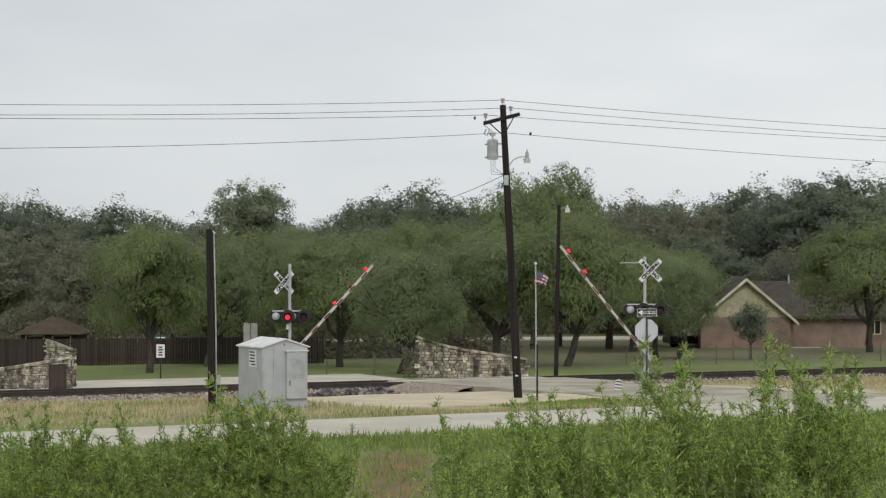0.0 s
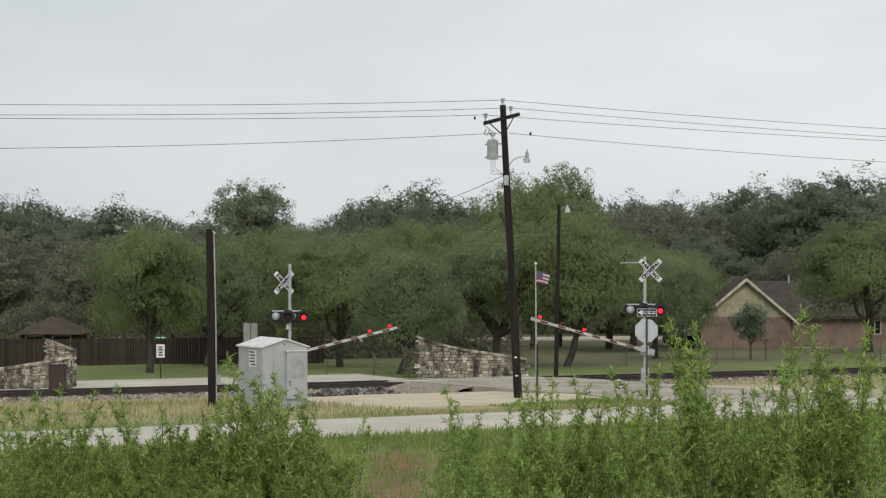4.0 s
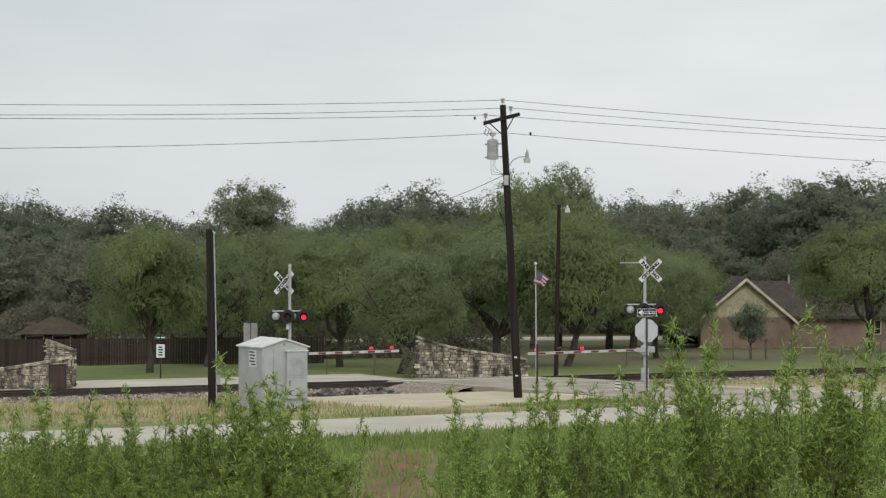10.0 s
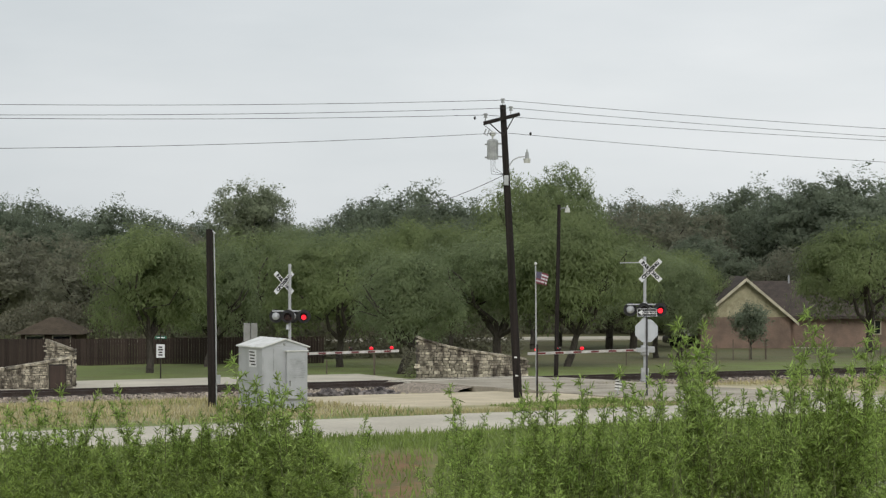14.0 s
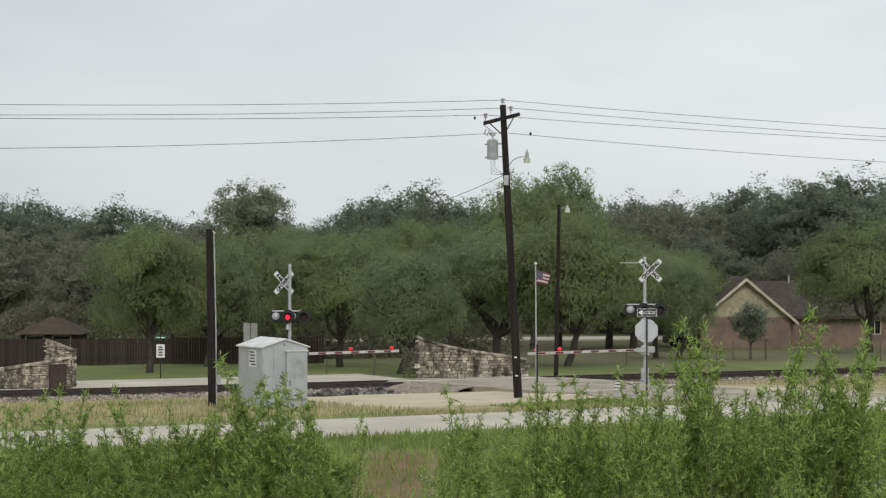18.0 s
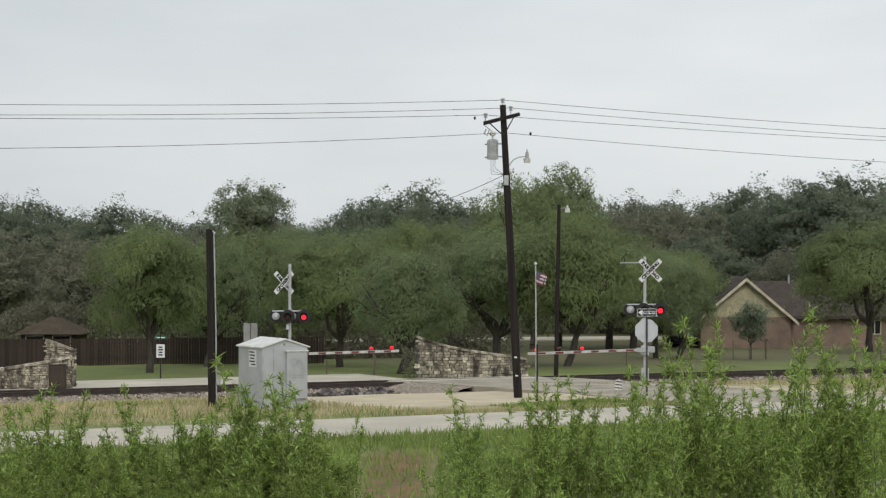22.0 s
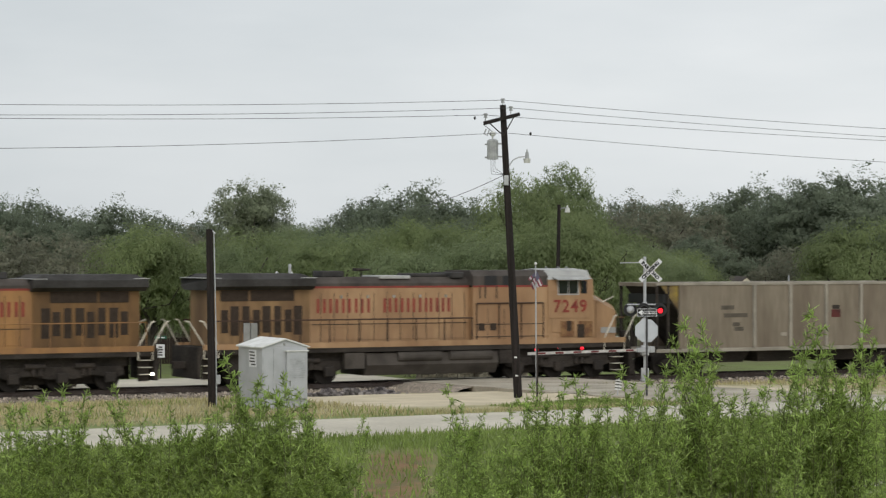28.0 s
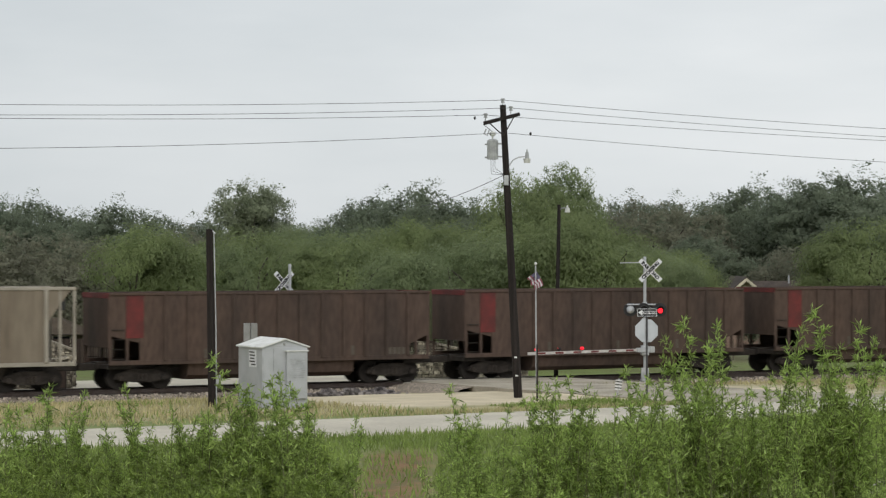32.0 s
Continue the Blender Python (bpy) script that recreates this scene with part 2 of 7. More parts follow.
MOUND_GRASS = mat("brown_green_grass_blades", (0.24, 0.23, 0.11), 0.9, c2=(0.17, 0.175, 0.075), scale=0.6, fine=3, island=True, rnd=0.3, thru=0.3, bump=0)
DRY_GRASS = mat("dry_grass_blades", (0.480, 0.417, 0.232), 0.9, c2=(0.374, 0.339, 0.168), scale=0.4, fine=2, island=True, rnd=0.3, thru=0.3, bump=0)
TREE_STAKE = mat("weathered_stake", (0.16, 0.13, 0.10), 0.9)


def ground_material():
    """Lawn, dry verge, pale caliche and bare earth, each with its own patches."""
    m = bpy.data.materials.new("ground_cover")
    m.use_nodes = True
    t = m.node_tree
    b = t.nodes["Principled BSDF"]
    b.inputs["Roughness"].default_value = 0.95
    geo, sep = t.nodes.new("ShaderNodeNewGeometry"), t.nodes.new("ShaderNodeSeparateXYZ")
    wob = t.nodes.new("ShaderNodeTexNoise")
    wob.inputs["Scale"].default_value, wob.inputs["Detail"].default_value = 0.5, 5.0
    t.links.new(geo.outputs["Position"], wob.inputs["Vector"])
    add = t.nodes.new("ShaderNodeVectorMath")
    add.operation = "MULTIPLY_ADD"
    add.inputs[1].default_value, add.inputs[2].default_value = (4.0, 4.0, 0), (-2.0, -2.0, 0)
    t.links.new(wob.outputs["Color"], add.inputs[0])
    pos = t.nodes.new("ShaderNodeVectorMath")
    t.links.new(geo.outputs["Position"], pos.inputs[0])
    t.links.new(add.outputs[0], pos.inputs[1])
    t.links.new(pos.outputs[0], sep.inputs[0])

    def step(axis, a, c):
        r = t.nodes.new("ShaderNodeMapRange")
        r.inputs["From Min"].default_value, r.inputs["From Max"].default_value = a, c
        t.links.new(sep.outputs[axis], r.inputs["Value"])
        return r.outputs[0]

    def both(*outs):
        o = outs[0]
        for p in outs[1:]:
            k = t.nodes.new("ShaderNodeMath")
            k.operation = "MULTIPLY"
            t.links.new(o, k.inputs[0])
            t.links.new(p, k.inputs[1])
            o = k.outputs[0]
        return o

    def tone(c, c2, scale):
        n, r = t.nodes.new("ShaderNodeTexNoise"), t.nodes.new("ShaderNodeValToRGB")
        n.inputs["Scale"].default_value, n.inputs["Detail"].default_value = scale, 6.0
        t.links.new(geo.outputs["Position"], n.inputs["Vector"])
        r.color_ramp.elements[0].position, r.color_ramp.elements[0].color = 0.35, (*c2, 1)
        r.color_ramp.elements[1].position, r.color_ramp.elements[1].color = 0.65, (*c, 1)
        t.links.new(n.outputs[0], r.inputs[0])
        return r.outputs[0]

    def over(base, top, mask):
        k = t.nodes.new("ShaderNodeMix")
        k.data_type = "RGBA"
        t.links.new(mask, k.inputs[0])
        t.links.new(base, k.inputs[6])
        t.links.new(top, k.inputs[7])
        return k.outputs[2]

    col = tone((0.225, 0.27, 0.085), (0.165, 0.20, 0.065), 0.9)
    lawn = tone((0.15, 0.198, 0.045), (0.125, 0.140, 0.044), 0.35)
    col = over(col, lawn, step("Y", 7, 9))
    # Browner, darker lawn tone towards the back right.
    far_brown = tone((0.135, 0.12, 0.055), (0.105, 0.115, 0.045), 0.25)
    col = over(col, far_brown, both(step("Y", 13, 20), step("X", 9, 16)))
    dry = tone((0.45, 0.385, 0.235), (0.27, 0.265, 0.13), 0.8)
    col = over(col, dry, both(step("Y", -23.5, -22), step("Y", 2, -1)))
    pale = tone((0.62, 0.535, 0.385), (0.50, 0.43, 0.30), 0.7)
    col = over(col, pale, both(step("Y", -20.5, -19.5), step("Y", -5.0, -7.0), step("X", -13.0, -11.5), step("X", 8.5, 6)))
    earth = tone((0.23, 0.135, 0.06), (0.14, 0.115, 0.045), 1.4)
    slant = t.nodes.new("ShaderNodeVectorMath")
    slant.operation = "DOT_PRODUCT"
    slant.inputs[1].default_value = (1.0, -0.5095, 0.0)
    t.links.new(geo.outputs["Position"], slant.inputs[0])

    def strip(a, c):
        r = t.nodes.new("ShaderNodeMapRange")
        r.inputs["From Min"].default_value, r.inputs["From Max"].default_value = a, c
        t.links.new(slant.outputs["Value"], r.inputs["Value"])
        return r.outputs[0]
    col = over(col, earth, both(step("Y", -52, -49), step("Y", -34, -38), strip(-2.5, -1.8), strip(0.2, -0.7)))
    t.links.new(col, b.inputs["Base Color"])
    n, bp = t.nodes.new("ShaderNodeTexNoise"), t.nodes.new("ShaderNodeBump")
    n.inputs["Scale"].default_value, n.inputs["Detail"].default_value = 7.0, 5.0
    t.links.new(geo.outputs["Position"], n.inputs["Vector"])
    t.links.new(n.outputs[0], bp.inputs["Height"])
    bp.inputs["Strength"].default_value, bp.inputs["Distance"].default_value = 0.7, 0.1
    t.links.new(bp.outputs[0], b.inputs["Normal"])
    return m


GROUND = ground_material()


# ---- builders ----
def part(name, bm, material, parent=None, label="", at=None):
    """Links a bmesh as one mesh object, under a thing or a part."""
    me = bpy.data.meshes.new(name)
    bmesh.ops.recalc_face_normals(bm, faces=bm.faces)
    bm.to_mesh(me)
    bm.free()
    return part_mesh(name, me, material, parent, label, at)


def part_mesh(name, me, material, parent=None, label="", at=None):
    if material and not me.materials:
        me.materials.append(material)
    ob = new(name, me)
    if parent:
        ob.parent = parent
    if at:
        ob.matrix_basis = at
    if label:
        tagged(ob, label)
    return ob


def thing(name, m, label, category, group="", kind=""):
    ob = new(name)
    ob.empty_display_size = 0.2
    ob.matrix_basis = m
    return tagged(ob, label, category, group, kind)


def box(bm, x0, x1, y0, y1, z0, z1, bevel=0.0):
    m = Matrix.Translation(((x0 + x1) / 2, (y0 + y1) / 2, (z0 + z1) / 2)) @ Matrix.Diagonal((abs(x1 - x0), abs(y1 - y0), abs(z1 - z0), 1))
    r = bmesh.ops.create_cube(bm, size=1.0, matrix=m)
    if bevel:
        edges = list({e for v in r["verts"] for e in v.link_edges})
        bmesh.ops.bevel(bm, geom=edges, offset=bevel, segments=2, profile=0.5, affect="EDGES")
    return bm


def rod(bm, p, q, r0, r1=None, n=8):
    p, q = Vector(p), Vector(q)
    d = q - p
    m = Matrix.Translation((p + q) / 2) @ d.to_track_quat("Z", "Y").to_matrix().to_4x4()
    bmesh.ops.create_cone(bm, cap_ends=True, segments=n, radius1=r0, radius2=r0 if r1 is None else r1, depth=d.length, matrix=m)
    return bm


def pipe(bm, pts, r, n=6, r1=None):
    """One bent tube along the points."""
    pts = [Vector(q) for q in pts]
    rings = []
    for i, q in enumerate(pts):
        d = (pts[min(i + 1, len(pts) - 1)] - pts[max(i - 1, 0)]).normalized()
        up = Vector((0, 0, 1)) if abs(d.z) < 0.9 else Vector((0, 1, 0))
        u = d.cross(up).normalized()
        v = u.cross(d)
        rr = r if r1 is None else r + (r1 - r) * i / (len(pts) - 1)
        rings.append([q + (u * math.cos(6.2832 * k / n) + v * math.sin(6.2832 * k / n)) * rr for k in range(n)])
    return loft(bm, rings)


def ball(bm, c, r, sz=1.0, n=10):
    bmesh.ops.create_uvsphere(bm, u_segments=n, v_segments=max(5, n // 2), radius=r, matrix=Matrix.Translation(c) @ Matrix.Diagonal((1, 1, sz, 1)))
    return bm


def prism(bm, outline, y0, y1):
    """An outline of (x, z) pulled from y0 to y1."""
    a = [bm.verts.new((x, y0, z)) for x, z in outline]
    b = [bm.verts.new((x, y1, z)) for x, z in outline]
    bm.faces.new(a)
    bm.faces.new(b[::-1])
    for i in range(len(a)):
        j = (i + 1) % len(a)
        bm.faces.new((a[i], b[i], b[j], a[j]))
    return bm


def loft(bm, rings, caps=True):
    rows = [[bm.verts.new(p) for p in ring] for ring in rings]
    for a, b in zip(rows, rows[1:]):
        for i in range(len(a)):
            j = (i + 1) % len(a)
            bm.faces.new((a[i], a[j], b[j], b[i]))
    if caps:
        bm.faces.new(rows[0][::-1])
        bm.faces.new(rows[-1])
    return bm


def B():
    return bmesh.new()


def letters(name, text, size, material, parent, m, depth=0.006, label="", bold=0.0, wide=1.0):
    """Raised lettering in the built-in font, in the xz plane of m."""
    cu = bpy.data.curves.new(name, "FONT")
    cu.body, cu.size, cu.extrude, cu.align_x, cu.align_y = text, size, depth, "CENTER", "CENTER"
    cu.offset, cu.space_character = bold, wide
    tmp = bpy.data.objects.new(name, cu)
    me = bpy.data.meshes.new_from_object(tmp)
    bpy.data.objects.remove(tmp)
    return part_mesh(name, me, material, parent, label, m @ pose(0, 0, 0, 90))


def leaves_mesh(name, base, way, normal, length, width, soft=None, three=False):
    """A mesh of pointed leaves, one face each; soft: the outward direction of the crown, by which the leaves are shaded."""
    side = np.cross(way, normal)
    side /= np.linalg.norm(side, axis=1)[:, None] + 1e-9
    L, W = length[:, None], width[:, None]
    if three:
        v = np.stack([base + way * L * 0.3 + side * W, base + way * L, base + way * L * 0.05 - side * W], 1).reshape(-1, 3)
    else:
        v = np.stack([base, base + way * L * 0.45 + side * W, base + way * L, base + way * L * 0.45 - side * W], 1).reshape(-1, 3)
    k = 3 if three else 4
    me = bpy.data.meshes.new(name)
    n = len(base)
    me.vertices.add(k * n)
    me.vertices.foreach_set("co", v.astype(np.float32).ravel())
    me.loops.add(k * n)
    me.loops.foreach_set("vertex_index", np.arange(k * n, dtype=np.int32))
    me.polygons.add(n)
    me.polygons.foreach_set("loop_start", np.arange(0, k * n, k, dtype=np.int32))
    me.update(calc_edges=True)
    if soft is not None:
        me.polygons.foreach_set("use_smooth", np.ones(n, bool))
        me.normals_split_custom_set_from_vertices(np.repeat(soft, k, 0))
    return me


def unit(a):
    return a / (np.linalg.norm(a, axis=1)[:, None] + 1e-9)


# ---- the lie of the land ----
PROFILE = ((-2000, 3.6), (-88, 3.6), (-78, 3.1), (-70, 2.3), (-60, 1.2), (-52, 0.5), (-48, 0.36), (-23, 0.34), (-14, 0.2), (-9, 0.02),
           (-4, -0.30), (4, -0.42), (12, -0.42), (22, -0.6), (45, -1.15), (60, -1.25), (2000, -1.25))


def ground_z(x, y):
    return float(np.interp(y, [p[0] for p in PROFILE], [p[1] for p in PROFILE]))


def build_ground():
    near = list(np.arange(-60, 60.1, 1.5))
    xs = [-1900, -1200, -700, -400, -250, -160, -110, -80] + near + [80, 110, 160, 250, 400, 700, 1200, 1900]
    ys = [-1900, -1200, -700, -400, -250, -160, -120, -100] + list(np.arange(-92, 64.1, 1.2)) + [70, 80, 100, 130, 170, 250, 400, 700, 1200, 1900]
    rng = np.random.RandomState(3)
    verts = []
    for y in ys:
        for x in xs:
            z = ground_z(x, y)
            if abs(x) < 80 and -100 < y < 64 and not -33 < y < -22 and not -2 < y < 2:
                z += 0.06 * noise.noise((x * 0.3, y * 0.3, 0))
            verts.append((x, y, z))
    n = len(xs)
    faces = [(j * n + i, j * n + i + 1, (j + 1) * n + i + 1, (j + 1) * n + i) for j in range(len(ys) - 1) for i in range(n - 1)]
    me = bpy.data.meshes.new("ground")
    me.from_pydata(verts, [], faces)
    for p in me.polygons:
        p.use_smooth = True
    tagged(part_mesh("ground", me, GROUND), "grassy ground with dry verges and pale gravel patches", "ground", kind="structure")


build_ground()
ROAD_TURN = 4.2
ROAD = pose(-14, -27.9, 0, 0, 0, ROAD_TURN)


def build_roads():
    bm = B()
    # The near road: a shallow crowned slab with ragged edges.
    st = list(range(-1300, -60, 60)) + list(range(-60, 61, 2)) + list(range(120, 1301, 60))
    rows = []
    for s in st:
        e0 = -2.95 + (0.12 * noise.noise((s * 0.4, 0, 0)) if abs(s) < 61 else 0)
        e1 = 2.85 + (0.12 * noise.noise((s * 0.4, 5, 0)) if abs(s) < 61 else 0)
        rows.append([bm.verts.new(p) for p in ((s, e0, 0.30), (s, e0 + 0.02, 0.405), (s, 0, 0.45), (s, e1 - 0.02, 0.405), (s, e1, 0.30))])
    for a, b in zip(rows, rows[1:]):
        for i in range(4):
            bm.faces.new((a[i], b[i], b[i + 1], a[i + 1]))
    ob = part("road", bm, CONCRETE)
    ob.matrix_basis = ROAD
    tagged(ob, "pale worn two-lane country road", "road", kind="structure")
    # The crossing road, from the near road over the rails.
    bm = B()
    rows = []
    for y in np.arange(-25.5, -1.4, 0.8):
        t = (y + 25.5) / 24
        z = 0.40 - 0.36 * max(0, t - 0.05) ** 1.0
        flare = 2.5 * max(0, 1 - t * 2.6) ** 2
        xl, xr = -2.3 - 0.25 * flare + 0.2 * noise.noise((y, 0, 0)), 5.0 + flare + 0.3 * noise.noise((y, 4, 0))
        rows.append([bm.verts.new(p) for p in ((xl, y, z - 0.2), (xl, y, z), ((xl + xr) / 2, y, z + 0.03), (xr, y, z), (xr, y, z - 0.2))])
    for a, b in zip(rows, rows[1:]):
        for i in range(4):
            bm.faces.new((a[i], b[i], b[i + 1], a[i + 1]))
    tagged(part("crossing_road", bm, CALICHE), "pale gravelly lane leading up to the rails", "road", kind="structure")
    bm = B()
    box(bm, -24, 1.4, 3.3, 11.4, -0.8, -0.29, 0.02)
    tagged(part("entrance_drive", bm, ROAD_FAR), "pale asphalt drive behind the railway", "road", kind="structure")
    bm = B()
    loft(bm, [[(-2.25, y, -0.8), (x1, y, -0.8), (x1, y, z), (-2.25, y, z)] for y, x1, z in ((1.41, 5.0, -0.03), (2.4, 5.6, -0.2), (3.2, 6.4, -0.285), (5.2, 8.4, -0.286))])
    tagged(part("drive_apron", bm, ROAD_FAR), "pale asphalt apron sloping down from the rails", "road", kind="structure")
    bm = B()
    box(bm, -60, 140, 74, 80, -1.5, -1.16)
    ob = part("far_road", bm, CONCRETE)
    ob.matrix_basis = pose(0, 0, 0, 0, 0, -12)
    tagged(ob, "pale distant road beyond the trees", "road", kind="structure")
    # A gravel ramp that brings the ballast up to the crossing's edges.
    for x0, x1 in ((-3.6, -2.2), (6.6, 4.9)):
        bm = B()
        rows = []
        for y in np.arange(-7.2, 2.7, 0.45):
            w = 0.25 * noise.noise((y, x0, 1))
            zt = 0.40 - 0.36 * max(0, (y + 25.5) / 24 - 0.05) if y < -1.4 else -0.04
            zt = min(zt, -0.03) if abs(y) < 1.6 else zt
            rows.append([bm.verts.new(q) for q in ((x0 + w, y, -0.50), ((x0 + x1) / 2, y, zt - 0.14), (x1, y, zt - 0.012))])
        for r0, r1 in zip(rows, rows[1:]):
            for i in range(2):
                bm.faces.new((r0[i], r1[i], r1[i + 1], r0[i + 1]))
        tagged(part("gravel_ramp", bm, BALLAST), "gravel ramp at the edge of the crossing", "gravel", kind="structure")
    # A pale gravel path at the foot of the bank.
    bm = B()
    rows = []
    for x in np.arange(-40, 40, 1.0):
        w = 0.35 * noise.noise((x * 0.5, 2, 0))
        rows.append([bm.verts.new(p) for p in ((x, -51.6 + w, 0.30), (x, -51.4 + w, 0.58), (x, -48.6 + w, 0.44), (x, -48.2 + w, 0.20))])
    for a, b in zip(rows, rows[1:]):
        for i in range(3):
            bm.faces.new((a[i], b[i], b[i + 1], a[i + 1]))
    tagged(part("gravel_path", bm, CONCRETE), "pale gravel path at the foot of the bank", "path", kind="structure")


build_roads()


def build_track():
    track = thing("railway_track", pose(0, 0, 0), "single railway track on pale ballast with dark ties", "railway track", kind="structure")
    bm = B()
    xs = [-400, -250, -150] + list(np.arange(-60, 80, 0.8)) + [150, 250, 430]
    prof = ((-3.3, -0.62), (-2.6, -0.42), (-1.75, -0.21), (0, -0.20), (1.75, -0.21), (2.6, -0.42), (3.3, -0.62))
    rows = []
    for x in xs:
        k = 0.10 if -60 <= x < 80 else 0
        rows.append([bm.verts.new((x, y + k * 1.5 * noise.noise((x * 0.6, y, 3)), z + k * noise.noise((x, y, 0)) * (abs(y) > 1))) for y, z in prof])
    for a, b in zip(rows, rows[1:]):
        for i in range(len(prof) - 1):
            bm.faces.new((a[i], b[i], b[i + 1], a[i + 1]))
    part("ballast", bm, BALLAST, track)
    for y in (-0.7525, 0.7525):
        bm = B()
        prof2 = ((-0.07, -0.172), (0.07, -0.172), (0.07, -0.160), (0.012, -0.14), (0.012, -0.04), (0.036, -0.03), (0.036, -0.004), (0.028, 0), (-0.028, 0), (-0.036, -0.004), (-0.036, -0.03), (-0.012, -0.04), (-0.012, -0.14), (-0.07, -0.16))
        loft(bm, [[(x, y + a, c) for a, c in prof2] for x in (-400, -100, 0, 100, 430)])
        part("rail", bm, RAIL_STEEL, track)
    bm = B()
    box(bm, -0.115, 0.115, -1.3, 1.3, -0.35, -0.172, 0.012)
    tie = part("tie", bm, TIE, track, at=pose(-40, 0, 0))
    for i in range(1, 280):
        o = part_mesh("tie", tie.data, None, track, at=pose(-40 + i * 0.53 + random.uniform(-.03, .03), random.uniform(-.04, .04), random.uniform(-0.01, 0.003), 0, 0, random.uniform(-1, 1)))
    for name, x0, x1 in (("ties_beyond", 108.6, 420), ("ties_behind", -390, -41)):
        bm = B()
        for x in np.arange(x0, x1, 0.53):
            box(bm, x - .115, x + .115, -1.3, 1.3, -0.35, -0.172)
        tagged(part(name, bm, TIE, track), kind="stuff")
    # Crossing panels between and beside the rails.
    for y0, y1 in ((-1.4, -0.84), (-0.66, 0.66), (0.84, 1.4)):
        for i in range(3):
            bm = B()
            box(bm, -2.25 + i * 2.42, 0.15 + i * 2.42, y0, y1, -0.16, -0.012, 0.015)
            part("crossing_panel", bm, ROAD_FAR, track)
    # Loose stones along the near shoulder.
    rng = np.random.RandomState(5)
    ball_bm = B()
    bmesh.ops.create_icosphere(ball_bm, subdivisions=1, radius=1.0)
    ico = np.array([v.co for v in ball_bm.verts])
    sides = [[v.index for v in f.verts] for f in ball_bm.faces]
    ball_bm.free()
    verts, faces = [], []
    for _ in range(5200):
        x, y = rng.uniform(-24, 34), -1.5 - abs(rng.normal(0, 1.05))
        if -2.5 < x < 6 or y < -4.8:
            continue
        z = np.interp(-y, (1.5, 1.75, 2.6, 3.3, 5), (-0.2, -0.2, -0.42, -0.6, -0.27))
        r = rng.uniform(0.03, 0.085)
        m = np.array(pose(0, 0, 0, *rng.uniform(0, 360, 3)).to_3x3())
        k = len(verts)
        verts += list((ico * np.array((1, 0.75, 0.6)) * r) @ m.T + np.array((x, y, z + r * 0.2)))
        faces += [[i + k for i in f] for f in sides]
    me = bpy.data.meshes.new("loose_ballast")
    me.from_pydata([tuple(v) for v in verts], [], faces)
    tagged(part_mesh("loose_ballast", me, STONES, track), kind="stuff")


build_track()


# ---- trees ----
def limb(bm, p, q, r0, r1, k=3, bend=0.12, rng=None):
    pts = [Vector(p).lerp(Vector(q), i / k) for i in range(k + 1)]
    for i in range(1, k):
        pts[i] += Vector(rng.normal(0, 1, 3)) * bend * (Vector(q) - Vector(p)).length * 0.4
    for i in range(k):
        rod(bm, pts[i], pts[i + 1], r0 + (r1 - r0) * i / k, r0 + (r1 - r0) * (i + 1) / k, 7)


